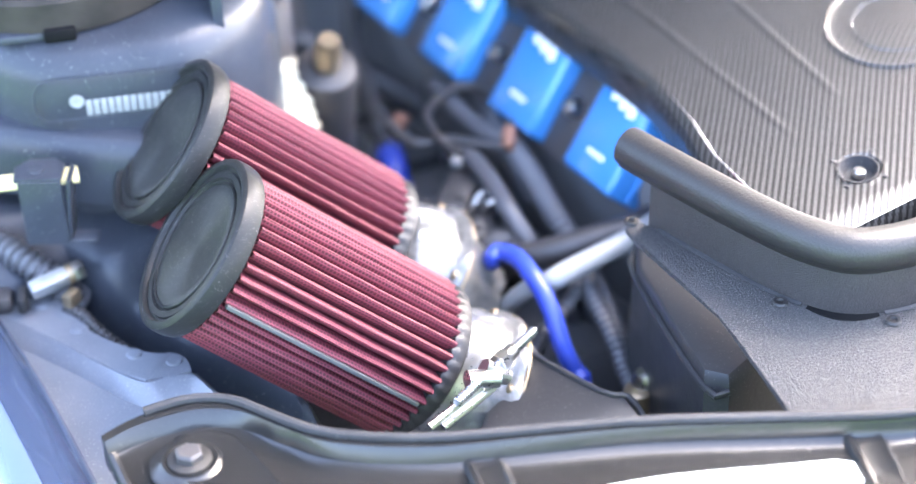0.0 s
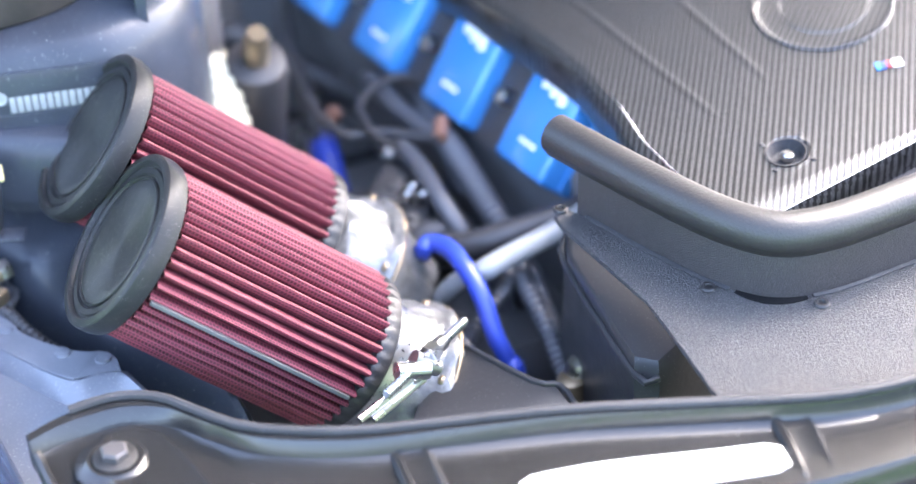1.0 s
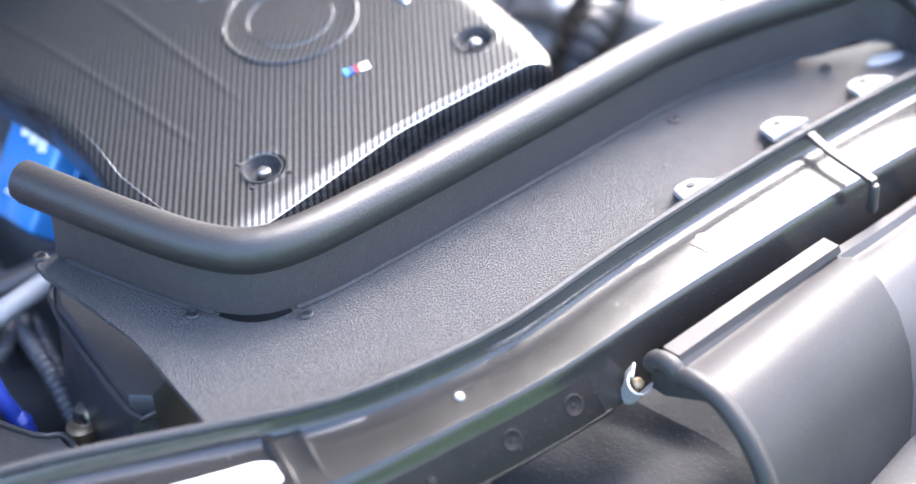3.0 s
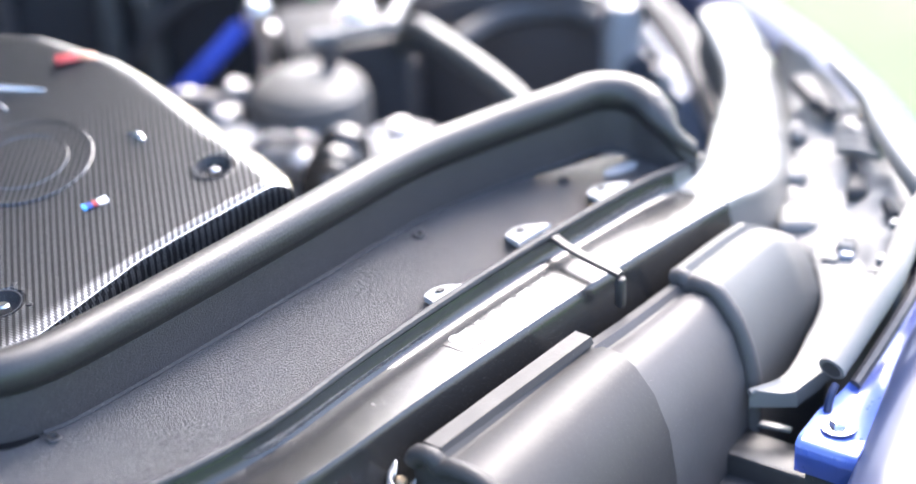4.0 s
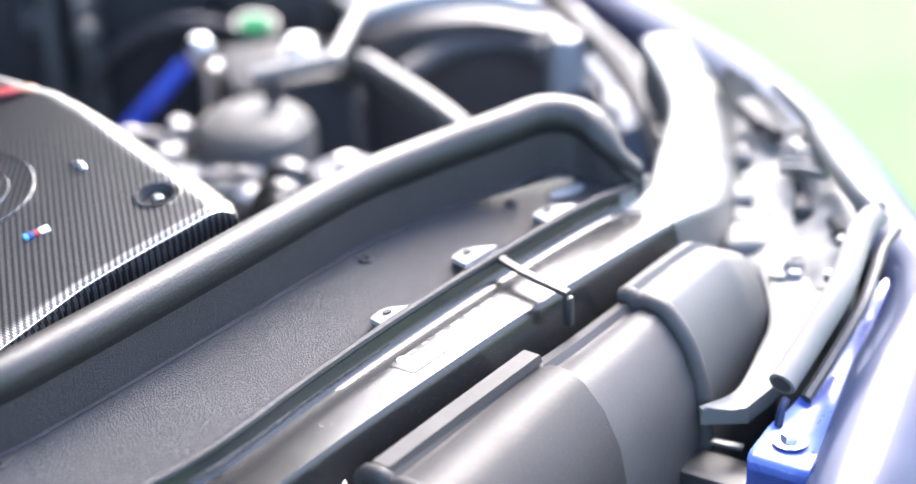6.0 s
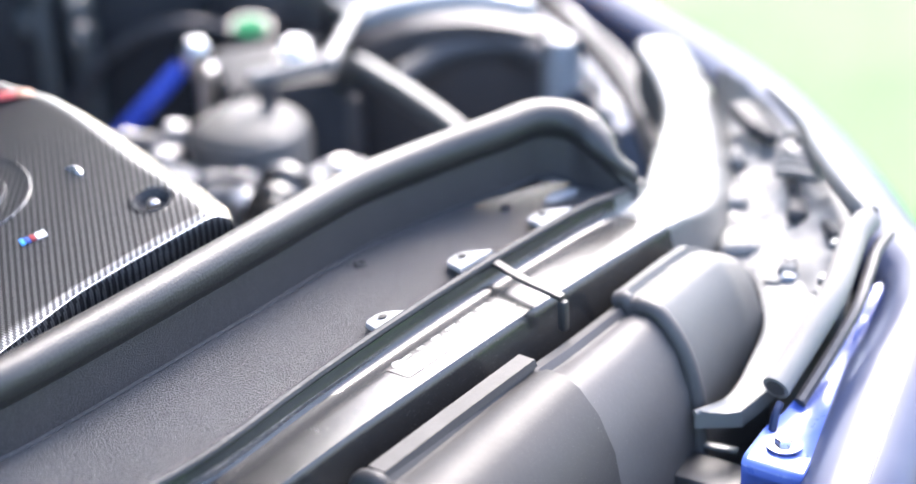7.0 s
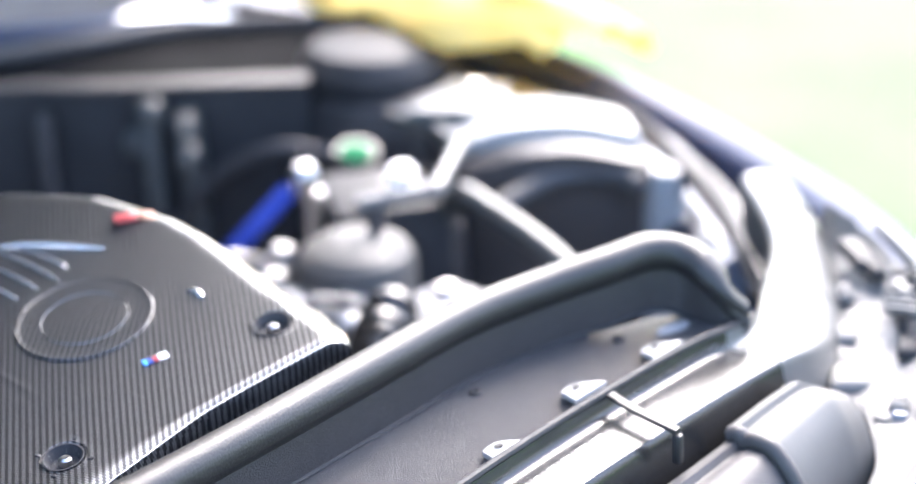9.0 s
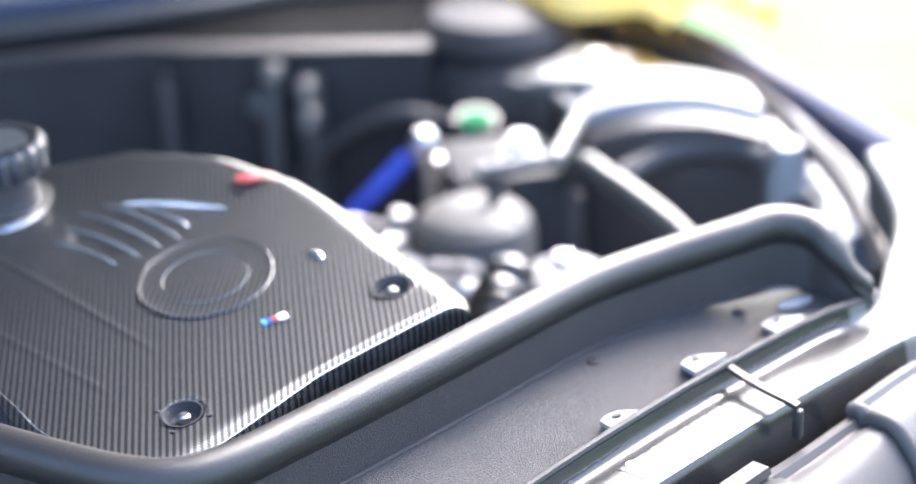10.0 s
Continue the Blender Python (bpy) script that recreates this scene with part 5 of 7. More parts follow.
def build_vin_plate():
    # outline of the recess and the stamped marks, kept as bars
    p = thing("stamped_plate", (-0.24, 0.51, 0.75), "stamped number field in blue painted metal", "plate")
    nz = Vector((math.cos(TOWER_FACE), math.sin(TOWER_FACE), 0.0))
    ex, ey = Vector((-nz.y, nz.x, 0.0)), Z
    ex = ex if ex.x > 0 else -ex
    o = TOWER_AT + nz * 0.1112 + Z * 0.7715

    def at(a, b):
        return o + ex * a + ey * b
    loop = [(-0.050, -0.015), (-0.056, -0.009), (-0.057, 0.004), (-0.054, 0.013), (-0.046, 0.017), (0.0, 0.017), (0.050, 0.016), (0.055, 0.008), (0.055, -0.010), (0.050, -0.015), (0.0, -0.0155), (-0.050, -0.015)]
    part("recess_edge", tube(bm_(), [at(a, b) for a, b in loop], 0.0007, 8, 5), PAINT, p)
    turn = Matrix(((ex.x, ey.x, nz.x, 0), (ex.y, ey.y, nz.y, 0), (ex.z, ey.z, nz.z, 0), (0, 0, 0, 1)))
    part("stamped_disc", lathe(bm_(), [(0.0012, 0), (0.0052, 0), (0.0050, 0.0010), (0.0036, 0.0010), (0.0030, 0.0004), (0.0012, 0.0004)], aim(at(-0.0285, -0.001), nz), 20), LIGHTPL, p)
    for k in range(13):
        part("stamped_bar", block(bm_(), (0.0040, 0.0125, 0.0007), Matrix.Translation(at(-0.0205 + 0.0051 * k, -0.0070)) @ turn, 0.0003), LIGHTPL, p)


build_vin_plate()


def sheet(name, x0, x1, y0, y1, height, material, label, category, nx=40, ny=40, thick=0.004, kind=""):
    bm = bm_()
    v = [[bm.verts.new((x0 + (x1 - x0) * i / nx, y0 + (y1 - y0) * j / ny, height(x0 + (x1 - x0) * i / nx, y0 + (y1 - y0) * j / ny))) for i in range(nx + 1)] for j in range(ny + 1)]
    for j in range(ny):
        for i in range(nx):
            bm.faces.new((v[j][i], v[j][i + 1], v[j + 1][i + 1], v[j + 1][i]))
    g = bmesh.ops.extrude_face_region(bm, geom=bm.faces[:])
    bmesh.ops.translate(bm, vec=(0, 0, -thick), verts=[q for q in g["geom"] if isinstance(q, bmesh.types.BMVert)])
    return solid(name, bm, material, label, category, kind=kind)


def wing_height(x, y):
    z = 0.655 + 0.012 * max(0.0, -0.27 - x) / 0.1
    z += 0.018 / (1 + math.exp(-(y - 0.475) / 0.004)) + 0.015 / (1 + math.exp(-(y - 0.535 + 0.2 * (x + 0.3)) / 0.006))
    z += 0.004 * noise.noise(Vector((x * 25, y * 25, 0)))
    z -= 0.025 / (1 + math.exp((y - 0.468) / 0.003))
    z -= 0.10 / (1 + math.exp((x + 0.195) / -0.004))
    z -= 0.18 / (1 + math.exp((y - 0.478 + 2.4 * max(0.0, x + 0.288)) / 0.014))
    return z


sheet("inner_wing", -0.43, -0.12, 0.30, 0.66, wing_height, PAINT, "slate blue painted inner wing with stepped creases", "inner wing", 70, 80)


def build_bracket():
    b = thing("wing_bracket", (-0.30, 0.50, 0.69), "slate blue folded steel bracket with a hole", "bracket")
    d = Vector((0.84, -0.54, 0))
    m = Matrix.Translation((-0.306, 0.490, 0.0)) @ Matrix.Rotation(math.atan2(d.y, d.x), 4, 'Z')
    part("front_leg", block(bm_(), (0.030, 0.003, 0.052), m @ pose(0, 0, 0.690), 0.0012), PAINT, b)
    bm = prism(bm_(), [(-0.017, 0.0), (0.015, 0.0), (0.015, 0.020), (0.008, 0.026), (-0.010, 0.026), (-0.019, 0.016)], 0.741, 0.744, 0.001)
    bmesh.ops.transform(bm, matrix=m, verts=bm.verts[:])
    part("top_plate", bm, PAINT, b)
    part("collar", lathe(bm_(), [(0.0035, 0), (0.006, 0), (0.0052, 0.0016), (0.0035, 0.0016)], m @ pose(-0.003, 0.012, 0.7435), 24), PAINT, b)
    part("hole", lathe(bm_(), [(0, 0), (0.0034, 0), (0.0034, 0.0006), (0, 0.0006)], m @ pose(-0.003, 0.012, 0.7438), 20), STEEL, b)
    part("side_leg", block(bm_(), (0.003, 0.022, 0.052), m @ pose(0.0145, 0.011, 0.690, 0, 6, 0), 0.001), PAINT, b)
    part("foot", block(bm_(), (0.020, 0.014, 0.003), m @ pose(0.024, 0.006, 0.690), 0.0012), PAINT, b)


build_bracket()
for k in range(3):
    pipe("yellow_wire", [(-0.38, 0.540 - 0.006 * k, 0.733 + 0.001 * k), (-0.333, 0.524 - 0.006 * k, 0.733 + 0.001 * k), (-0.274 - 0.002 * k, 0.500 - 0.006 * k, 0.733 + 0.001 * k)], 0.0034, YELLOW, "pale yellow wire in a bundle", "wire", 8, 6, group="bundle of pale wires")
pipe("lamp_conduit", [(-0.384, 0.430, 0.755), (-0.3700, 0.4080, 0.767), (-0.3650, 0.3960, 0.768), (-0.3600, 0.3840, 0.765), (-0.3530, 0.3730, 0.758), (-0.3440, 0.3650, 0.748), (-0.334, 0.360, 0.732)], 0.0100, CONDUIT, "grey corrugated conduit to the headlamp", "conduit", 16, 8, 0.0026, 0.0050)


def build_adjuster():
    a = thing("lamp_adjuster", (-0.345, 0.358, 0.74), "grey square bar with a steel nut", "adjuster")
    p0, p1 = Vector((-0.3650, 0.3590, 0.756)), Vector((-0.3420, 0.3572, 0.7595))
    m = aim(p0, p1 - p0, 20)
    part("bar", block(bm_(), (0.0095, 0.0095, 0.025), m, 0.0012), ALLOY, a)
    part("collar", lathe(bm_(), [(0, 0.024), (0.0062, 0.024), (0.0064, 0.026), (0.0062, 0.0285), (0, 0.0285)], m, 18), BRASS, a)
    part("nut", lathe(bm_(), [(0, 0.028), (0.0070, 0.028), (0.0070, 0.034), (0.0060, 0.0352), (0, 0.0352)], m, 6), STEEL, a)
    part("clamp", block(bm_(), (0.016, 0.016, 0.012), pose(-0.381, 0.372, 0.742, 0, 0, -25), 0.004), BLACK, a)
    part("clamp_band", block(bm_(), (0.006, 0.018, 0.012), pose(-0.370, 0.362, 0.744, 0, 0, -25), 0.003), DULL, a)


build_adjuster()


def build_carrier():
    c = thing("lamp_carrier", (-0.36, 0.29, 0.73), "slate blue pressed steel headlamp carrier", "carrier")
    edge = spline([(-0.381, 0.394, 0), (-0.358, 0.3745, 0), (-0.3440, 0.3600, 0), (-0.3400, 0.3470, 0), (-0.3455, 0.3260, 0), (-0.3400, 0.3060, 0), (-0.3290, 0.2860, 0), (-0.3200, 0.2760, 0), (-0.3120, 0.2710, 0), (-0.3095, 0.2600, 0), (-0.3125, 0.2480, 0)], 5)
    ridge = [(-0.3385, 0.2574), (-0.3485, 0.2756), (-0.3619, 0.3128), (-0.3758, 0.3513), (-0.3864, 0.3811)]
    part("plate", prism(bm_(), ([(q.x, q.y) for q in edge] + [(-0.324, 0.2548)] + ridge)[::-1], 0.7365, 0.741, 0.0012), LITDUSTYPAINT, c)
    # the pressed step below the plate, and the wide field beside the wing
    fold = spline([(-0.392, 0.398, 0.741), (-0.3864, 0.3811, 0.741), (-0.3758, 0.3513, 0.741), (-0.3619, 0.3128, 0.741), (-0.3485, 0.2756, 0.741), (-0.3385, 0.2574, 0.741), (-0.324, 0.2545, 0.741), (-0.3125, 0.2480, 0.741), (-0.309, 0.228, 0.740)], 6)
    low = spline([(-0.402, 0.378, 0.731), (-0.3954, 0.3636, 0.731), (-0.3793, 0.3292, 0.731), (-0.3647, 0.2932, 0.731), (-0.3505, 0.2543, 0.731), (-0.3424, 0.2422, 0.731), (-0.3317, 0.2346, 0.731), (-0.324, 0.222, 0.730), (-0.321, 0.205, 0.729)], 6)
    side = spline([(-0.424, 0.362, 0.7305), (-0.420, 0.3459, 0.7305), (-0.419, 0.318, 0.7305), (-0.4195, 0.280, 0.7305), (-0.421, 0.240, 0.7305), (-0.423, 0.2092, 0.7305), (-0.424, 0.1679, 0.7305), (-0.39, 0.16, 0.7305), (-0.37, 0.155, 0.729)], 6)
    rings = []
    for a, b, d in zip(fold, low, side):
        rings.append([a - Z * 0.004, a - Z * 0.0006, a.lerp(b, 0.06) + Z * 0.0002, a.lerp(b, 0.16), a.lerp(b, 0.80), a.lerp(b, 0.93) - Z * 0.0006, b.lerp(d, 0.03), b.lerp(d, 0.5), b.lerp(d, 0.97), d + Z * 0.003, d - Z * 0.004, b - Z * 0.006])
    part("pressed_field", hull(rings), LITDUSTYPAINT, c)
    for x, y in ((-0.3587, 0.3620), (-0.3507, 0.3264), (-0.3329, 0.2841)):
        part("boss", lathe(bm_(), [(0, 0), (0.0052, 0), (0.0044, 0.0016), (0.002, 0.0024), (0, 0.0025)], pose(x, y, 0.7405), 20), LITDUSTYPAINT, c)
    for x, y in ((-0.3415, 0.3500), (-0.3160, 0.2645)):
        part("hole_ring", lathe(bm_(), [(0.003, 0), (0.0050, 0), (0.0046, 0.0012), (0.003, 0.0012)], pose(x, y, 0.7408), 20), LITDUSTYPAINT, c)
        part("hole", lathe(bm_(), [(0, 0), (0.003, 0), (0.003, 0.0006), (0, 0.0006)], pose(x, y, 0.7410), 16), RUBBER, c)
    part("edge_flange", prism(bm_(), [(-0.316, 0.276), (-0.302, 0.262), (-0.300, 0.235), (-0.306, 0.215), (-0.316, 0.225)][::-1], 0.66, 0.729, 0.006), LITDUSTYPAINT, c)
    part("leg", prism(bm_(), [(-0.40, 0.35), (-0.36, 0.31), (-0.345, 0.24), (-0.395, 0.21)][::-1], 0.46, 0.727, 0.0), CAVITY, c)


build_carrier()
pipe("earth_strap", [(-0.348, 0.350, 0.742), (-0.3430, 0.337, 0.742), (-0.3395, 0.322, 0.738), (-0.3330, 0.309, 0.731), (-0.322, 0.297, 0.72), (-0.305, 0.285, 0.69)], 0.0042, RUBBER, "dark ribbed earth strap", "strap", 10, 8, 0.001, 0.004)
solid("brown_plug", block(bm_(), (0.012, 0.008, 0.010), pose(-0.3440, 0.347, 0.744, 0, 0, 30), 0.002), BRASS, "small brown plug at the lamp carrier", "plug")


def build_fender(name, path, side, label, wide=0.0, flange=None):
    """A wing: a rolled inner flange, the crest and the flank down to the sill. wide: how far along the broad nose flange reaches."""
    f = thing(name, path[0], label, "wing panel")
    rear = [(-0.032, -0.045), (-0.031, -0.020), (-0.027, -0.012), (-0.019, -0.006), (-0.009, -0.002), (-0.0003, -0.0001), (-0.0003, -0.014), (-0.012, -0.03), (-0.028, -0.045)]
    nose = [(-0.0385, -0.030), (-0.0385, -0.011), (-0.0365, -0.007), (-0.026, -0.0015), (-0.012, 0.0012), (-0.0003, -0.0001), (-0.0003, -0.014), (-0.020, -0.016), (-0.0365, -0.030)]
    outer = [(0.0, 0.0), (0.012, -0.004), (0.025, -0.018), (0.036, -0.05), (0.045, -0.12), (0.05, -0.30), (0.045, -0.50), (0.03, -0.55), (0.02, -0.55), (0.03, -0.30), (0.02, -0.1), (0.002, -0.014)]

    def inner(t):
        w = min(1.0, max(0.0, 1 - (t - wide) / 0.1)) if wide else 0.0
        return [((a + (c - a) * w) * side, b + (d - b) * w) for (a, b), (c, d) in zip(rear, nose)]
    part("outer_panel", plan_sweep(bm_(), spline(path, 10), [(a * side, b) for a, b in outer]), flange or FENDER, f)
    part("inner_flange", plan_sweep(bm_(), spline(path, 10), inner), flange or FENDER, f)
    return f


build_fender("front_wing", [(-0.464, -0.02, 0.72), (-0.445, 0.08, 0.745), (-0.430, 0.20, 0.762), (-0.422, 0.34, 0.775), (-0.435, 0.50, 0.80), (-0.45, 0.75, 0.84), (-0.46, 1.0, 0.87)], -1, "light blue painted front wing beside the headlamp")

# ---- dark parts behind the filters ----
def build_cream_hose():
    pipe("bellows_hose", [(-0.075, 0.72, 0.62), (-0.062, 0.68, 0.69), (-0.062, 0.645, 0.70), (-0.068, 0.605, 0.692), (-0.078, 0.56, 0.672), (-0.088, 0.52, 0.62), (-0.095, 0.50, 0.46)], 0.021, CREAM, "cream ribbed bellows hose", "hose", 20, 8, 0.0035, 0.010)


build_cream_hose()


def build_dark_cylinder():
    d = thing("fluid_reservoir", (-0.10, 0.60, 0.46), "black round fluid reservoir by the bulkhead", "reservoir")
    part("tank", lathe(bm_(), [(0, 0), (0.042, 0), (0.044, 0.22), (0.044, 0.29), (0.038, 0.30), (0, 0.30)], pose(-0.085, 0.625, 0.46), 32), BLACK, d)
    part("lid", lathe(bm_(), [(0, 0), (0.046, 0), (0.047, 0.012), (0.046, 0.026), (0.04, 0.03), (0, 0.03)], pose(-0.085, 0.625, 0.758), 32), RUBBER, d)


build_dark_cylinder()


def build_brass_valve():
    d = thing("brass_fitting", (-0.03, 0.60, 0.62), "brass fitting in a black rubber elbow", "fitting")
    m = aim((-0.03, 0.60, 0.62), (-0.03, -0.12, 0.30))
    part("elbow", lathe(bm_(), [(0, -0.16), (0.026, -0.16), (0.026, 0.07), (0.023, 0.085), (0.014, 0.088), (0, 0.088)], m, 24), RUBBER, d)
    part("tip", lathe(bm_(), [(0, 0.086), (0.010, 0.086), (0.0105, 0.112), (0.008, 0.12), (0, 0.12)], m, 20), BRASS, d)


build_brass_valve()


# ---- bumper closing the nose ----
def build_bumper():
    # unseen; added to close the nose and block the lawn's reflection
    b = thing("front_bumper", (0.0, -0.42, 0.30), "added dark blue front bumper, out of view below the bonnet line", "bumper")
    path = spline([(-0.52, -0.04, 0.60), (-0.44, -0.20, 0.60), (-0.25, -0.34, 0.60), (0.0, -0.42, 0.60), (0.20, -0.45, 0.60), (0.34, -0.44, 0.60), (0.48, -0.39, 0.60)], 8)
    part("skin", plan_sweep(bm_(), path, [(-0.03, 0.04), (0.0, 0.05), (0.03, 0.03), (0.045, -0.05), (0.045, -0.35), (0.03, -0.36), (0.03, -0.05), (-0.03, 0.03)]), FENDER, b)
    part("lower_lip", plan_sweep(bm_(), [q - Z * 0.37 for q in path], [(0.02, -0.02), (0.05, -0.02), (0.055, 0.0), (0.02, 0.0)]), RIM, b)


build_bumper()


# ---- air duct in front of the slam panel ----
def duct_ring(x, y, z, k=1.0, lift=0.0):
    prof = [(0.0, -0.02), (0.0, -0.004), (-0.004, 0.002), (-0.014, 0.004), (-0.018, 0.0), (-0.022, 0.0), (-0.028, 0.003), (-0.045, 0.003), (-0.056, -0.002), (-0.072, -0.015), (-0.085, -0.036), (-0.092, -0.065), (-0.095, -0.14), (-0.088, -0.14), (-0.085, -0.065), (-0.078, -0.038), (-0.066, -0.020), (-0.052, -0.008), (-0.04, -0.006), (-0.01, -0.02)]
    return [Vector((x + 0.12 * a * k, y + a * k, z + lift + b)) for a, b in prof]


def build_duct():
    def width(x):
        return lerp_table(x, ((0.104, 1.0), (0.18, 0.92), (0.249, 0.82), (0.347, 0.67), (0.44, 0.60)))

    d = thing("intake_duct", (0.28, -0.22, 0.70), "grey plastic cold air intake duct", "intake duct")
    base = [(0.104, -0.166), (0.16, -0.170), (0.248, -0.176)]
    bm = bm_()
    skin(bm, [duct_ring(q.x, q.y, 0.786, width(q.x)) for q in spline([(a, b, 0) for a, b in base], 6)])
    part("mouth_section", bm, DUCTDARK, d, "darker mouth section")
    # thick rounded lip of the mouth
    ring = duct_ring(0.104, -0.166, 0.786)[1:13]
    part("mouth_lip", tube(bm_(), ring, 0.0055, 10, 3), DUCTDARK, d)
    bm = bm_()
    skin(bm, [duct_ring(q.x, q.y, 0.778, width(q.x)) for q in spline([(0.2478, -0.1765, 0), (0.29, -0.182, 0), (0.345, -0.187, 0)], 6)])
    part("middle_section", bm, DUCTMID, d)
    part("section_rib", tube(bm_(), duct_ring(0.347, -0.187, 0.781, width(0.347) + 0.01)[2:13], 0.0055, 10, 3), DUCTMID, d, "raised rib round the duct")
    bm = bm_()
    skin(bm, [duct_ring(q.x, q.y, 0.786 - 0.5 * max(0, q.x - 0.42), width(q.x)) for q in spline([(0.349, -0.186, 0), (0.39, -0.189, 0), (0.42, -0.193, 0), (0.442, -0.198, 0)], 6)])
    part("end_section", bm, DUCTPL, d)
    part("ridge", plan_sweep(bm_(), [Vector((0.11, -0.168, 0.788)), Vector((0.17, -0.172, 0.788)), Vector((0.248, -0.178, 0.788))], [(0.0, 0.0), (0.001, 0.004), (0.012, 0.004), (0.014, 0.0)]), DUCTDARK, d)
    # bent metal cup with a brass screw where the duct meets the panel
    c = thing("duct_clip", (0.0966, -0.1615, 0.76), "small bent metal clip with a brass screw on the duct", "clip")
    m = pose(0.0945, -0.1625, 0.771, 28, -12, 20)
    cup = [[Vector((r * math.cos(t), r * math.sin(t) * 0.8, z)) for t in (radians(70 + 220 * i / 12) for i in range(13))] for r, z in ((0.0066, -0.010), (0.0078, -0.003), (0.0084, 0.004), (0.0092, 0.0062))]
    bm = bm_()
    skin(bm, cup, False, False)
    g = bmesh.ops.extrude_face_region(bm, geom=bm.faces[:])
    bmesh.ops.scale(bm, vec=(0.88, 0.88, 1.0), verts=[v for v in g["geom"] if isinstance(v, bmesh.types.BMVert)])
    bmesh.ops.recalc_face_normals(bm, faces=bm.faces[:])
    bm.transform(m)
    part("cup", bm, ALLOY, c)
    part("flap", block(bm_(), (0.010, 0.0016, 0.012), m @ pose(0.003, 0.006, -0.004, 0, 0, 12), 0.0006), ALLOY, c)
    part("screw", lathe(bm_(), [(0, -0.006), (0.0026, -0.006), (0.0026, 0.002), (0.0034, 0.0022), (0.0034, 0.0040), (0.0022, 0.0050), (0, 0.0050)], m, 14), BRASS, c, "small brass screw")


build_duct()


def build_front_tray():
    t = thing("grille_surround", (0.15, -0.30, 0.46), "dull black plastic grille surround below the panel", "grille surround")
    part("shelf", prism(bm_(), [(-0.16, -0.06), (-0.05, -0.06), (0.03, -0.03), (0.14, 0.01), (0.30, -0.06), (0.33, -0.32), (0.10, -0.36), (-0.20, -0.30)], 0.46, 0.685, 0.004), DULL, t)
    # dusty sheet below the panel, pressed into shallow folds
    bm = bm_()
    v = []
    for i in range(41):
        row = []
        for j in range(13):
            x, y = -0.10 + 0.25 * i / 40, -0.10 - 0.19 * j / 12
            fold = (x + 0.35 * y) / 0.034
            z = 0.697 + 0.006 * abs(math.sin(fold * 1.3)) ** 0.5 + 0.004 * noise.noise(Vector((x * 25, y * 25, 0.3)))
            row.append(bm.verts.new((x, y, z)))
        v.append(row)
    for p0, p1 in zip(v, v[1:]):
        for j in range(12):
            bm.faces.new((p0[j], p0[j + 1], p1[j + 1], p1[j]))
    g = bmesh.ops.extrude_face_region(bm, geom=bm.faces[:])
    bmesh.ops.translate(bm, vec=(0, 0, -0.003), verts=[q for q in g["geom"] if isinstance(q, bmesh.types.BMVert)])
    part("folded_sheet", bm, DULL, t, "dusty black folded sheet")
    s = thing("front_strip", (0.27, -0.29, 0.68), "grey plastic strip along the nose", "strip")
    part("strip", plan_sweep(bm_(), spline([(0.10, -0.305, 0.683), (0.17, -0.302, 0.688), (0.23, -0.300, 0.688), (0.275, -0.298, 0.684)], 8), [(-0.016, 0.0), (-0.014, 0.010), (0.0, 0.014), (0.014, 0.008), (0.016, 0.0)]), GREYPL, s)
    pipe("blue_bleed_hose", [(0.06, -0.235, 0.690), (0.085, -0.25, 0.700), (0.11, -0.258, 0.700), (0.14, -0.262, 0.688)], 0.006, HOSEBLUE, "thin blue hose under the duct", "hose", 10)


build_front_tray()


# ---- left front corner: headlamp and its fixings ----
def lamp_at(u, v, dz=0.0):
    """A place on the lamp housing: u from the nose to the rear, v from the panel to the wing."""
    i = lamp_at.inner[min(int(u * (len(lamp_at.inner) - 1)), len(lamp_at.inner) - 1)]
    o = lamp_at.outer[min(int(u * (len(lamp_at.outer) - 1)), len(lamp_at.outer) - 1)]
    q = i.lerp(o, v)
    return q + Z * (dz + 0.006 * noise.noise(q * 30) + 0.004 * noise.noise(q * 75))


lamp_at.inner = spline([(0.46, -0.215, 0.742), (0.505, -0.186, 0.750), (0.57, -0.158, 0.756), (0.645, -0.122, 0.760), (0.715, -0.078, 0.766)], 12)
lamp_at.outer = spline([(0.46, -0.292, 0.760), (0.520, -0.272, 0.772), (0.585, -0.226, 0.780), (0.650, -0.160, 0.785), (0.705, -0.085, 0.79)], 12)


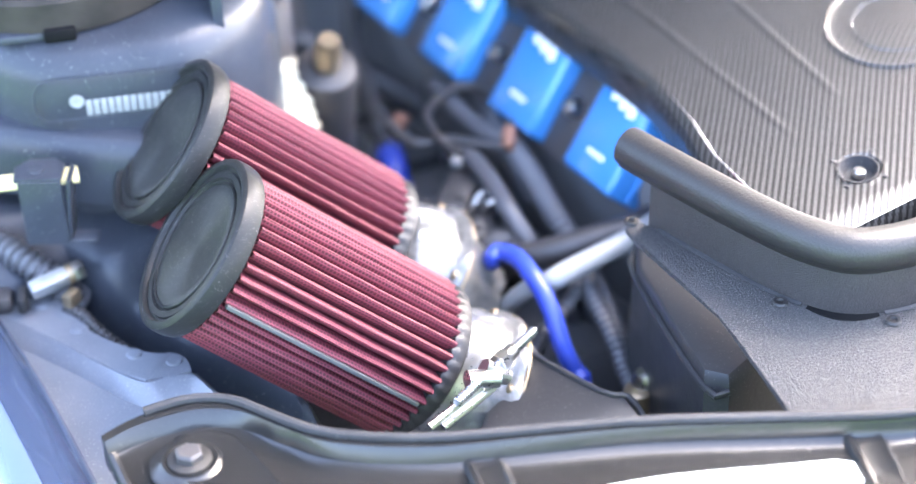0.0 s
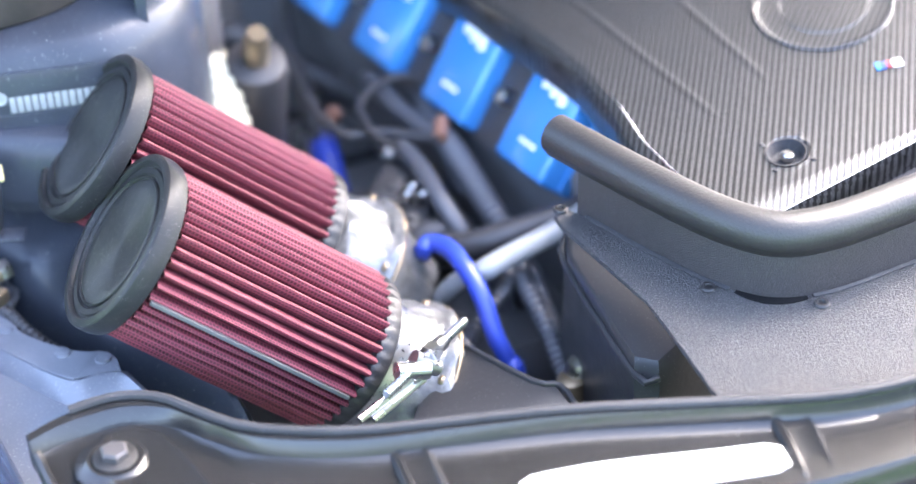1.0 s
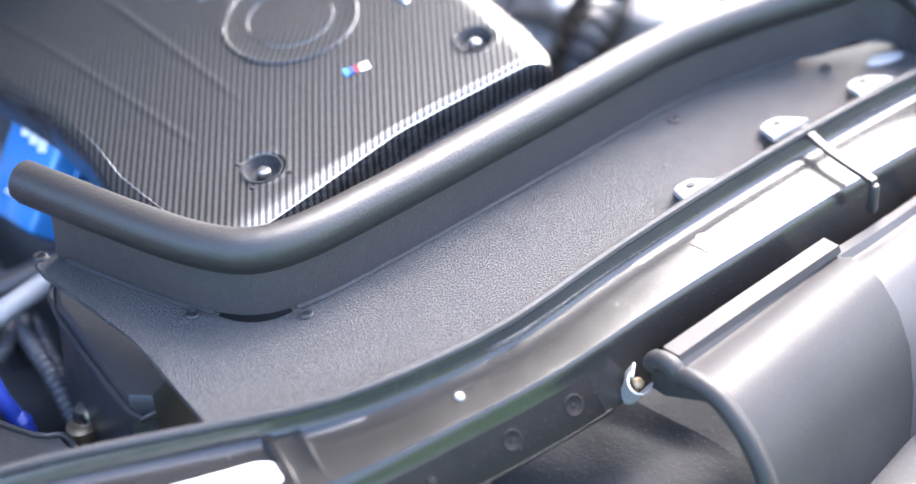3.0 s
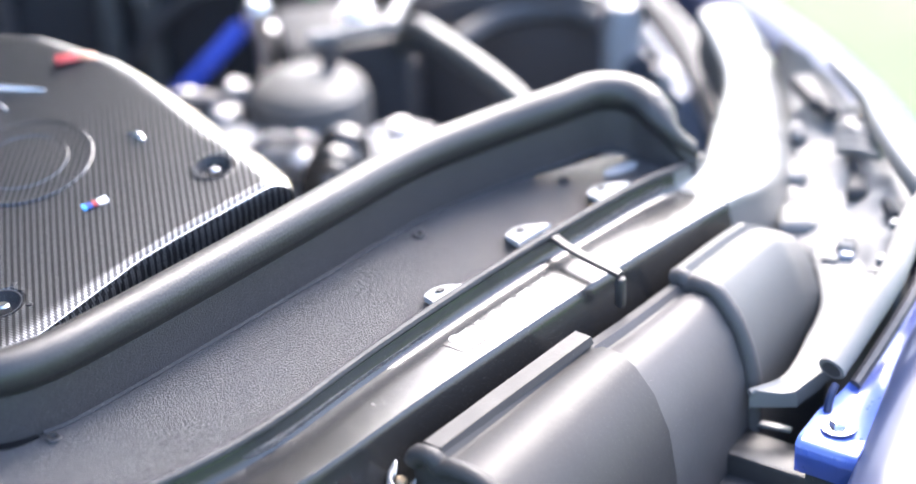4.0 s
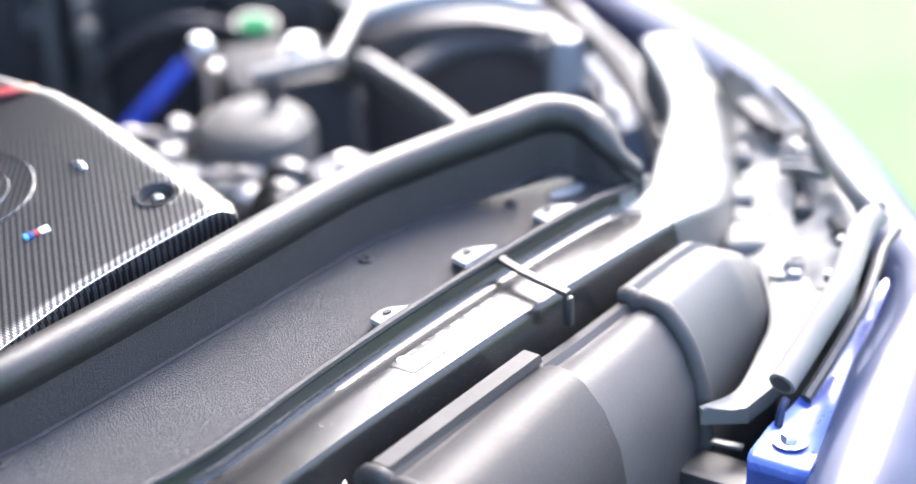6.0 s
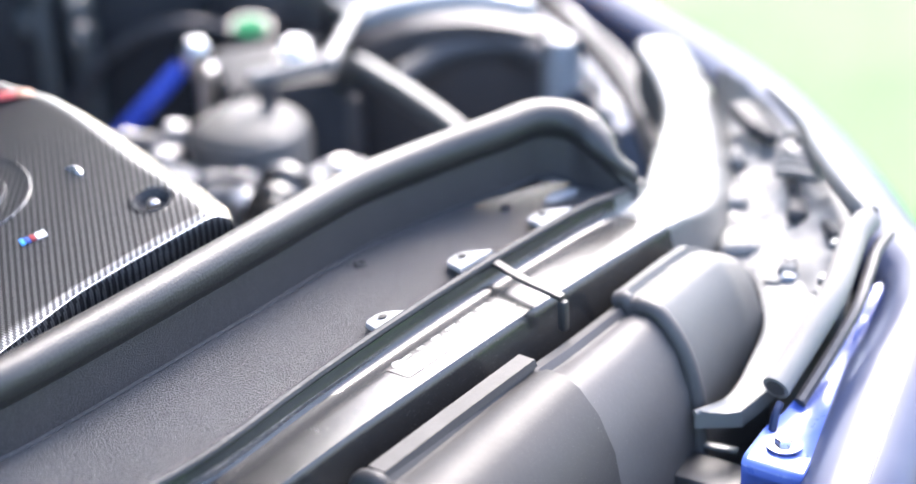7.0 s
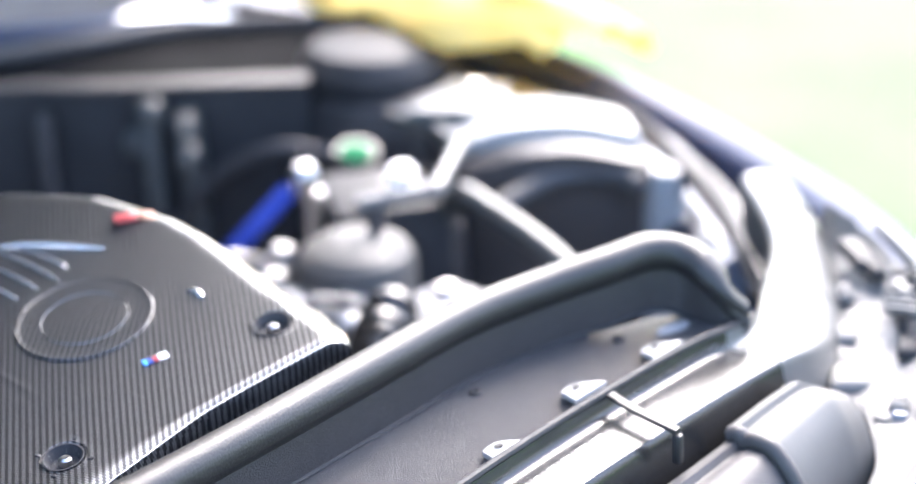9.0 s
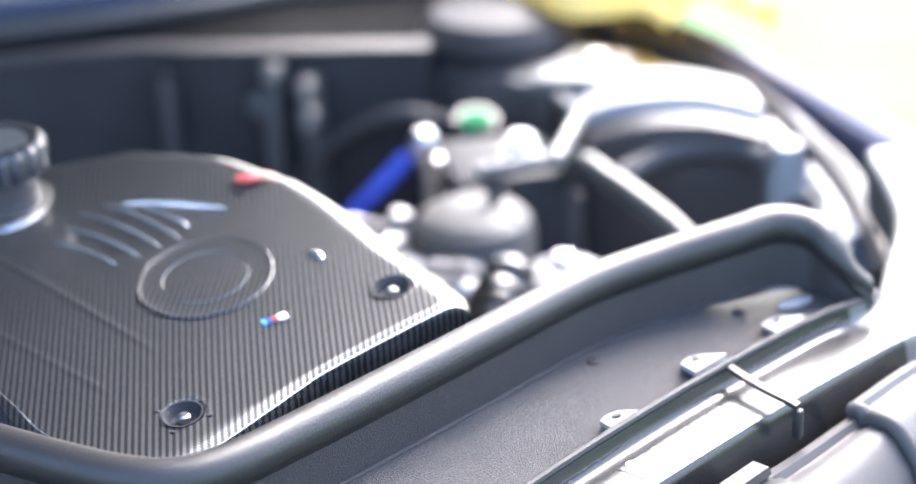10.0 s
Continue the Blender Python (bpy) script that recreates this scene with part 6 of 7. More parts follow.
def build_headlamp():
    h = thing("headlamp", (0.58, -0.20, 0.50), "pale grey headlamp housing with dark pockets", "headlamp")
    nx, ny = 48, 22
    bm = bm_()
    v = [[bm.verts.new(lamp_at(i / nx, j / ny)) for j in range(ny + 1)] for i in range(nx + 1)]
    for a, b in zip(v, v[1:]):
        for i in range(ny):
            bm.faces.new((a[i], a[i + 1], b[i + 1], b[i]))
    g = bmesh.ops.extrude_face_region(bm, geom=bm.faces[:])
    bmesh.ops.translate(bm, vec=(0, 0, -0.16), verts=[q for q in g["geom"] if isinstance(q, bmesh.types.BMVert)])
    part("housing", bm, HOUSING, h)
    # black blocks sunk into the housing between fixings; pocket shade put into colour
    for x, y, z, sx, sy, a in ((0.637, -0.142, 0.778, 0.050, 0.020, 48), (0.622, -0.160, 0.777, 0.034, 0.012, 50), (0.540, -0.2240, 0.764, 0.030, 0.016, 20), (0.512, -0.2590, 0.768, 0.026, 0.009, 40), (0.565, -0.207, 0.7705, 0.040, 0.008, 32), (0.4632, -0.2795, 0.760, 0.012, 0.010, 20)):
        part("pocket", block(bm_(), (sx, sy, 0.010), pose(x, y, z, 6, -4, a), 0.004, 0.85), DULL, h, "dark block for a shaded pocket")
    # a pale rounded platform, smaller lugs and a fan of ribs standing on the housing
    for x, y, z, sx, sy, a in ((0.504, -0.199, 0.757, 0.042, 0.032, 25), (0.553, -0.170, 0.762, 0.030, 0.022, 30), (0.480, -0.245, 0.760, 0.024, 0.016, 15), (0.600, -0.150, 0.770, 0.026, 0.014, 40)):
        lug = part("fixing_lug", block(bm_(), (sx, sy, 0.012), pose(x, y, z - 0.0095, -5, 4, a), 0.0058, 0.80, 4), HOUSING, h)
        part("lug_screw", lathe(bm_(), [(0, 0), (0.004, 0), (0.0035, 0.002), (0, 0.0026)], pose(x, y, z + 0.0020), 12), HOUSING, lug)
    for k in range(4):
        p0 = Vector((0.590 - 0.010 * k, -0.186 - 0.004 * k, 0.782))
        p1 = Vector((0.584 - 0.010 * k, -0.216 - 0.006 * k, 0.787))
        part("rib", tube(bm_(), [p0, p0.lerp(p1, 0.5) + Z * 0.002, p1], 0.0030, 10, 4), MIDPL, h)
    part("lamp_cap", lathe(bm_(), [(0, 0), (0.016, 0), (0.016, 0.010), (0.013, 0.015), (0.006, 0.016), (0.005, 0.013), (0, 0.013)], Matrix.Translation(lamp_at(0.55, 0.80, -0.002)), 24), HOUSING, h)
    pin = part("adjuster_plug", block(bm_(), (0.016, 0.012, 0.014), Matrix.Translation(lamp_at(0.06, 0.36, -0.010)) @ pose(0, 0, 0, 0, 0, 20), 0.003), HOUSING, h)
    part("blue_connector", block(bm_(), (0.013, 0.011, 0.010), Matrix.Translation(lamp_at(0.07, 0.50, -0.0055)) @ pose(0, 0, 0, 0, 0, 20), 0.003), PALESKY, pin, "pale blue connector")


build_headlamp()


def build_bonnet_seal():
    b = thing("bonnet_seal", (0.43, -0.29, 0.76), "pale grey rubber bonnet seal strip over the lamp", "seal")
    nose = [(0.4993, -0.2900, 0.794), (0.4783, -0.2892, 0.790), (0.4551, -0.2936, 0.785), (0.4224, -0.2985, 0.776), (0.381, -0.2965, 0.759), (0.351, -0.294, 0.747)]
    part("tube", tube(bm_(), nose, 0.0088, 16, 8), SEALGREY, b)
    part("open_end", lathe(bm_(), [(0, -0.001), (0.0062, -0.001), (0.0062, 0.0006), (0, 0.0006)], aim(nose[-1], Vector(nose[-1]) - Vector(nose[-2])), 16), RUBBER, b, "dark hollow of the tube")
    part("carrier_fin", tube(bm_(), [Vector(q) + Vector((0.006, -0.013, -0.010)) for q in nose], 0.004, 8, 8), RUBBER, b)
    part("rear_tube", tube(bm_(), [(0.655, -0.152, 0.800), (0.6049, -0.203, 0.800), (0.5735, -0.2253, 0.800), (0.5317, -0.2577, 0.800), (0.5077, -0.2799, 0.798), (0.500, -0.2890, 0.795)], lambda f: 0.005 + 0.0035 * min(1, 4 * f), 14, 8), MIDPL, b)
    for k in (0.25, 0.6):
        q = spline(nose, 8)[int(k * 32)]
        part("clip", block(bm_(), (0.010, 0.022, 0.006), pose(q.x, q.y + 0.004, q.z - 0.010, 0, 0, 15), 0.002), MIDPL, b)


build_bonnet_seal()


def build_lamp_filler():
    f = thing("lamp_filler", (0.41, -0.26, 0.60), "smooth pale grey filler panel between duct and lamp", "filler panel")
    a = spline([(0.535, -0.186, 0.752), (0.477, -0.222, 0.748), (0.4296, -0.2527, 0.740), (0.3945, -0.260, 0.732), (0.3497, -0.2655, 0.729), (0.325, -0.2535, 0.728)], 8)
    b = spline([(0.525, -0.262, 0.762), (0.475, -0.279, 0.754), (0.427, -0.285, 0.744), (0.395, -0.286, 0.738), (0.369, -0.285, 0.733), (0.340, -0.278, 0.728)], 8)
    bm = bm_()
    skin(bm, [[p + Vector((0, 0, -0.007)), p, p + Z * 0.004, p.lerp(q, 0.06) + Z * 0.006, p.lerp(q, 0.3) + Z * 0.004, p.lerp(q, 0.7) + Z * 0.003, p.lerp(q, 0.94) + Z * 0.004, q, q + Vector((0, 0, -0.007))] for p, q in zip(a, b)])
    part("panel", bm, FILLER, f)
    part("rolled_edge", tube(bm_(), [p + Z * 0.0035 for p in a], 0.0022, 8, 1, raw=True), FILLER, f)
    g = thing("grille_bar", (0.31, -0.25, 0.60), "black plastic bar with a grey edge below the duct", "bar")
    part("bar", block(bm_(), (0.030, 0.090, 0.10), pose(0.318, -0.262, 0.60, 0, 0, 0), 0.003), RIM, g)
    part("edge_strip", block(bm_(), (0.005, 0.050, 0.003), pose(0.338, -0.250, 0.7005, 0, 0, 8), 0.001), MIDPL, g)


build_lamp_filler()


def build_corner_bracket():
    """The blue channel between lamp seal and wing, its front end folded down round a bolt."""
    b = thing("wing_corner_bracket", (0.32, -0.31, 0.60), "metallic blue wing channel with a silver bolt", "bracket")
    inner = spline([(0.2923, -0.3017, 0.735), (0.3080, -0.3010, 0.735), (0.3244, -0.3005, 0.735), (0.345, -0.3035, 0.736), (0.385, -0.3035, 0.738), (0.4384, -0.3012, 0.742), (0.4869, -0.2966, 0.752)], 6)
    outer = spline([(0.2918, -0.3402, 0.735), (0.3100, -0.3372, 0.735), (0.3351, -0.3328, 0.736), (0.360, -0.3280, 0.737), (0.3911, -0.3225, 0.740), (0.4429, -0.3145, 0.746), (0.5106, -0.3047, 0.756)], 6)
    rings = []
    for i, (p, q) in enumerate(zip(inner, outer)):
        dip = 0.0035 * min(1.0, i / 12)
        rings.append([p + Z * 0.002, p.lerp(q, 0.05), p.lerp(q, 0.3) - Z * dip, p.lerp(q, 0.7) - Z * dip, p.lerp(q, 0.95), q + Z * 0.002, q - Z * 0.004, p - Z * 0.004])
    head = [[v + Vector((-0.0050, 0, d)) for v in rings[0]] for d in (-0.016, -0.004)] + [[v + Vector((-0.003, 0, -0.0012)) for v in rings[0]]]
    plate = part("plate", hull(head + rings), BRACKET, b)
    part("support", prism(bm_(), [(0.296, -0.305), (0.296, -0.335), (0.325, -0.330), (0.330, -0.306)], 0.60, 0.730, 0.002), DULL, b, "dull black support post")
    part("peg", tube(bm_(), [(0.326, -0.3035, 0.734), (0.331, -0.3030, 0.742), (0.338, -0.3028, 0.746)], 0.0026, 8, 4), SHADEDBLUE, plate)
    hex_bolt("bolt", (0.313, -0.317, 0.735), (0, 0, 1), 0.006, "", b)


build_corner_bracket()

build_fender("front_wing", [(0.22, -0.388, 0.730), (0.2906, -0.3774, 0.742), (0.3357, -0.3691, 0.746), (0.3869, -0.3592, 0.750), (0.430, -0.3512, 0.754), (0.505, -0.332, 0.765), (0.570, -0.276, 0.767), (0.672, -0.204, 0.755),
                            (0.788, -0.110, 0.738), (0.883, -0.008, 0.727), (0.958, 0.105, 0.722), (1.020, 0.236, 0.728), (1.050, 0.376, 0.744), (1.079, 0.610, 0.762), (1.108, 0.997, 0.786), (1.12, 1.5, 0.81)], 1, "metallic blue front wing beside the lawn, its shade put into darker paint", 0.25, SHADEDBLUE)
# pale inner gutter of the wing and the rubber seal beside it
solid("wing_gutter", plan_sweep(bm_(), spline([(0.64, -0.07, 0.766), (0.695, -0.02, 0.776), (0.735, 0.05, 0.795), (0.758, 0.15, 0.808), (0.78, 0.28, 0.82), (0.80, 0.5, 0.835), (0.81, 0.8, 0.85)], 8), [(-0.035, -0.30), (-0.035, -0.004), (-0.02, 0.0), (0.0, 0.002), (0.02, 0.004), (0.03, 0.0), (0.03, -0.30)]), PALESKY, "pale blue gutter inside the wing", "gutter")
rs = thing("rubber_seal", (0.60, -0.05, 0.81), "black rubber bonnet seal along the wing", "seal")
seal_path = [(0.50, -0.135, 0.800), (0.53, -0.112, 0.806), (0.577, -0.073, 0.812), (0.628, -0.017, 0.82), (0.687, 0.063, 0.83), (0.715, 0.14, 0.838), (0.735, 0.26, 0.846), (0.75, 0.42, 0.85), (0.755, 0.6, 0.85)]
part("bulb", tube(bm_(), seal_path, 0.0055, 12, 8), DULL, rs)
part("grip", tube(bm_(), [Vector(q) - Z * 0.008 for q in seal_path], 0.0042, 8, 8), MATTE, rs)
pipe("seal_carrier", [(0.52, -0.128, 0.786), (0.556, -0.106, 0.790), (0.598, -0.075, 0.795), (0.651, -0.03, 0.80), (0.685, 0.02, 0.806), (0.725, 0.10, 0.815)], 0.0062, DUCTPL, "grey plastic carrier strip below the seal", "carrier strip", 12)
solid("inner_wing", plan_sweep(bm_(), spline([(0.575, -0.085, 0.64), (0.64, -0.045, 0.66), (0.70, 0.020, 0.70), (0.735, 0.10, 0.75), (0.745, 0.20, 0.80), (0.73, 0.36, 0.838), (0.74, 0.6, 0.84), (0.75, 0.92, 0.84)], 8), [(-0.004, -0.30), (-0.004, 0.0), (0.025, 0.0), (0.025, -0.30)]), BLACK, "dark inner wing wall under the seal", "inner wing")

# ---- left side of the bay ----
def build_fluid_cap():
    c = thing("coolant_reservoir", (0.42, 0.14, 0.46), "black coolant reservoir with a wide domed lid", "reservoir")
    m = pose(0.420, 0.152, 0.462)
    part("tank", lathe(bm_(), [(0, 0), (0.06, 0), (0.06, 0.27), (0.036, 0.30), (0, 0.31)], m, 32), BLACK, c)
    lid = part("lid", lathe(bm_(), [(0, 0.300), (0.043, 0.300), (0.0445, 0.304), (0.0445, 0.334), (0.042, 0.342), (0.030, 0.350), (0, 0.354)], m, 48), DUCTPL, c, "grey domed lid")
    part("lid_face", lathe(bm_(), [(0, 0.3535), (0.020, 0.3520), (0.036, 0.3460), (0.0375, 0.3466), (0.022, 0.3540), (0, 0.3555)], m, 36), DUCTPL, lid)


build_fluid_cap()


def build_throttle():
    t = thing("throttle_body", (0.37, 0.13, 0.46), "bright cast alloy throttle body beside the cover", "throttle body")
    casting = part("casting", block(bm_(), (0.085, 0.15, 0.305), pose(0.362, 0.150, 0.46, 0, 0, 12), 0.020, 0.9, 4), ALLOY, t)
    part("flange", block(bm_(), (0.070, 0.095, 0.024), pose(0.368, 0.152, 0.764, -4, 8, 20), 0.010, 0.9, 3), ALLOY, casting)
    part("knob", lathe(bm_(), [(0, 0), (0.015, 0), (0.017, 0.004), (0.014, 0.010), (0.006, 0.013), (0, 0.0135)], aim((0.385, 0.138, 0.772), (0.1, -0.1, 1)), 24), ALLOY, t)
    part("knob", lathe(bm_(), [(0, 0), (0.010, 0), (0.012, 0.006), (0.009, 0.016), (0, 0.020)], aim((0.352, 0.110, 0.776), (-0.2, -0.4, 1)), 20), ALLOY, t)
    part("lever", block(bm_(), (0.012, 0.060, 0.010), pose(0.378, 0.128, 0.782, 10, 0, -35), 0.004), STEEL, t)
    for x, y, z, r in ((0.373, 0.234, 0.786, 0.010), (0.384, 0.204, 0.787, 0.012), (0.424, 0.226, 0.786, 0.009)):
        part("boss", lathe(bm_(), [(0, -0.06), (r * 0.9, -0.06), (r, 0.0), (r * 0.86, 0.004), (r * 0.4, 0.005), (0, 0.005)], aim((x, y, z), (0.1, -0.15, 1)), 20), ALLOY, t)
    s = thing("alternator_cover", (0.42, 0.04, 0.46), "rounded pale alloy cover behind the tray rim", "cover")
    part("shell", lathe(bm_(), [(0, 0), (0.042, 0), (0.043, 0.30), (0.038, 0.318), (0.022, 0.328), (0, 0.330)], pose(0.416, 0.068, 0.46), 36), ALLOY, s)
    part("hub", lathe(bm_(), [(0, 0.325), (0.010, 0.325), (0.010, 0.334), (0.007, 0.337), (0, 0.337)], pose(0.416, 0.068, 0.46), 20), STEEL, s)
    b = thing("rubber_bellows", (0.36, 0.08, 0.60), "shiny black rubber bellows beside the cover", "bellows")
    part("bellows", tube(bm_(), [(0.300, 0.066, 0.745), (0.332, 0.070, 0.777), (0.362, 0.082, 0.782), (0.392, 0.098, 0.75), (0.40, 0.11, 0.46)], 0.021, 18, 10, 0.004, 0.010), PANEL, b)
    part("band", tube(bm_(), [(0.318, 0.071, 0.757), (0.326, 0.0715, 0.763)], 0.0215, 18, 3), STEEL, b)


build_throttle()
def build_throttle_details():
    """Bolts, a cable cam, unions and short hoses on the alloy castings."""
    u = thing("union_block", (0.345, 0.23, 0.74), "silver pipe union beside the engine cover", "pipe union")
    part("body", block(bm_(), (0.045, 0.030, 0.045), pose(0.345, 0.232, 0.733, 0, 0, 25), 0.006), ALLOY, u)
    part("spigot", tube(bm_(), [(0.350, 0.235, 0.770), (0.362, 0.240, 0.784), (0.385, 0.238, 0.786)], 0.007, 12, 6), ALLOY, u)
    part("collar", lathe(bm_(), [(0, 0), (0.012, 0), (0.012, 0.010), (0, 0.010)], aim((0.378, 0.239, 0.786), (1, 0, 0)), 18), ALLOY, u)
    pipe("vacuum_line", [(0.30, 0.12, 0.775), (0.325, 0.125, 0.800), (0.345, 0.118, 0.802), (0.37, 0.10, 0.785), (0.385, 0.085, 0.75)], 0.0045, RUBBER, "thin black vacuum line over the casting", "line", 10)
    pipe("breather_line", [(0.31, 0.26, 0.77), (0.335, 0.255, 0.795), (0.365, 0.225, 0.80), (0.395, 0.205, 0.785), (0.41, 0.20, 0.74)], 0.0065, RUBBER, "black breather line behind the casting", "line", 10)


build_throttle_details()
pipe("radiator_hose", [(0.390, 0.268, 0.772), (0.4088, 0.2470, 0.800), (0.424, 0.236, 0.816), (0.4383, 0.2265, 0.831)], 0.0074, HOSEBLUE, "bright blue silicone hose", "hose")


def build_hose_fitting():
    f = thing("hose_fitting", (0.488, 0.245, 0.70), "polished steel hose fitting", "fitting")
    part("pipe", lathe(bm_(), [(0, -0.36), (0.0085, -0.36), (0.0085, 0.0), (0, 0.0)], pose(0.4565, 0.219, 0.825), 16), STEEL, f)
    part("elbow", lathe(bm_(), [(0, -0.020), (0.0080, -0.018), (0.0100, -0.008), (0.0105, 0.0), (0.0095, 0.005), (0.006, 0.009), (0, 0.010)], pose(0.4505, 0.2215, 0.8395), 24), STEEL, f)


build_hose_fitting()


def build_brake_reservoir():
    r = thing("brake_reservoir", (0.50, 0.20, 0.46), "white capped brake fluid reservoir with a green label", "reservoir")
    part("tank", block(bm_(), (0.10, 0.10, 0.355), pose(0.515, 0.195, 0.46, 0, 0, -40), 0.012), DULL, r)
    cap = part("cap", lathe(bm_(), [(0, 0), (0.0105, 0), (0.0113, 0.004), (0.0113, 0.009), (0.0085, 0.013), (0, 0.014)], aim((0.518, 0.182, 0.818), (-0.1, -0.25, 1)), 32), WHITE, r, "white screw cap")
    part("cap_skirt", lathe(bm_(), [(0, -0.006), (0.0145, -0.006), (0.0145, 0.001), (0, 0.001)], aim((0.518, 0.182, 0.818), (-0.1, -0.25, 1)), 32), MIDPL, cap)
    part("label", lathe(bm_(), [(0, 0), (0.014, 0), (0.014, 0.0025), (0.012, 0.004), (0, 0.0045)], aim((0.563, 0.261, 0.812), (-0.15, -0.2, 1)), 28), GREEN, r, "green sticker on a domed cap")
    part("label_rim", lathe(bm_(), [(0, -0.03), (0.017, -0.03), (0.018, -0.001), (0, -0.001)], aim((0.566, 0.262, 0.815), (-0.15, -0.2, 1)), 28), BLACK, r)
    gd = thing("brake_pipe_guard", (0.53, 0.15, 0.80), "bent pale metal guard rail round the reservoir", "guard rail")
    for p, q in (((0.425, 0.152, 0.838), (0.474, 0.116, 0.840)), ((0.474, 0.116, 0.840), (0.556, 0.152, 0.842)), ((0.556, 0.152, 0.842), (0.587, 0.204, 0.840)), ((0.587, 0.204, 0.840), (0.60, 0.25, 0.835))):
        part("rail", tube(bm_(), [p, q], 0.0060, 12, 6), MIDPL, gd)
    for q in ((0.474, 0.116, 0.840), (0.556, 0.152, 0.842), (0.587, 0.204, 0.840)):
        part("elbow", lathe(bm_(), [(0, -0.0072), (0.005, -0.0052), (0.0072, 0), (0.005, 0.0052), (0, 0.0072)], pose(*q), 14), MIDPL, gd)
    for q in ((0.436, 0.144, 0.836), (0.590, 0.215, 0.838)):
        part("stay", block(bm_(), (0.012, 0.012, 0.09), pose(q[0], q[1], q[2] - 0.09, 0, 0, 25), 0.003), BLACK, gd)
    pipe("washer_filler", [(0.517, 0.140, 0.80), (0.510, 0.120, 0.824), (0.500, 0.086, 0.821), (0.489, 0.048, 0.814), (0.478, 0.010, 0.803), (0.468, -0.02, 0.785), (0.455, -0.04, 0.75), (0.45, -0.05, 0.46)], 0.0088, GREYPL, "grey plastic washer filler pipe", "pipe")
    solid("filler_bracket", block(bm_(), (0.03, 0.03, 0.345), pose(0.522, 0.145, 0.45, 0, 0, 30), 0.004), BLACK, "black bracket under the filler pipe", "bracket")


build_brake_reservoir()


def build_airbox():
    a = thing("fuse_box", (0.60, 0.06, 0.46), "dark grey fuse box with an arched pale lid", "fuse box")
    path = [(0.550, 0.150), (0.568, 0.108), (0.594, 0.066), (0.620, 0.025)]
    crest = [0.826, 0.842, 0.845, 0.835]
    bm = bm_()
    c = spline([(x, y, z) for (x, y), z in zip(path, crest)], 10)
    back = Vector((0.055, 0.055, 0))
    rings = []
    for q in c:
        lo = Vector((q.x, q.y, 0.46))
        rings.append([lo, Vector((q.x, q.y, q.z - 0.03)), q + Vector((-0.006, -0.006, -0.026)), q + Vector((-0.006, -0.006, -0.004)), q + Vector((0.004, 0.004, 0.002)), q + back - Z * 0.004, Vector((q.x, q.y, 0.46)) + back])
    skin(bm, rings)
    part("body", bm, BLACK, a)
    bm = bm_()
    skin(bm, [[q + Vector((-0.004, -0.004, -0.002)), q + Vector((-0.002, -0.002, 0.008)), q + back * 0.5 + Z * 0.010, q + back + Z * 0.002, q + back - Z * 0.02] for q in spline([(x + 0.012, y + 0.012, z + 0.004) for (x, y), z in zip(path, crest)], 10)])
    part("lid", bm, LIGHTPL, a, "pale glossy lid")
    part("arch_rib", tube(bm_(), [(0.535, 0.100, 0.808), (0.575, 0.083, 0.818), (0.604, 0.050, 0.820), (0.607, 0.018, 0.816)], 0.010, 12, 8), LEDGE, a, "dull grey arched rib")
    w = thing("relay_cover", (0.60, 0.18, 0.46), "white relay cover on a dark base", "relay cover")
    part("base", block(bm_(), (0.060, 0.050, 0.375), pose(0.618, 0.132, 0.46, 0, 0, -42), 0.006), BLACK, w)
    part("cover", block(bm_(), (0.058, 0.048, 0.022), pose(0.618, 0.132, 0.836, 0, 0, -42), 0.009, 0.85), LIGHTPL, w)
    for k in range(3):
        part("tooth", block(bm_(), (0.012, 0.008, 0.018), pose(0.592 + 0.014 * k, 0.118 - 0.010 * k, 0.826, 0, 0, -42), 0.002), BLACK, w)
    f = thing("side_cap", (0.645, -0.01, 0.46), "pale round cap at the end of the fuse box", "cap")
    part("cap", lathe(bm_(), [(0, 0), (0.016, 0), (0.017, 0.35), (0.012, 0.362), (0, 0.364)], pose(0.634, 0.014, 0.46), 20), LIGHTPL, f)
    part("collar", lathe(bm_(), [(0, 0.29), (0.015, 0.29), (0.0155, 0.315), (0.012, 0.323), (0, 0.324)], pose(0.634, 0.004, 0.46), 20), PAINT, f, "grey blue collar")
    g = thing("horn", (0.60, -0.05, 0.46), "pale plastic cover in the corner of the bay", "cover")
    part("shell", lathe(bm_(), [(0, 0), (0.020, 0), (0.021, 0.275), (0.016, 0.292), (0, 0.296)], pose(0.656, -0.020, 0.475), 24), LIGHTPL, g)
    part("base", lathe(bm_(), [(0, 0), (0.028, 0), (0.028, 0.255), (0, 0.255)], pose(0.657, -0.018, 0.475), 24), BLACK, g)


build_airbox()


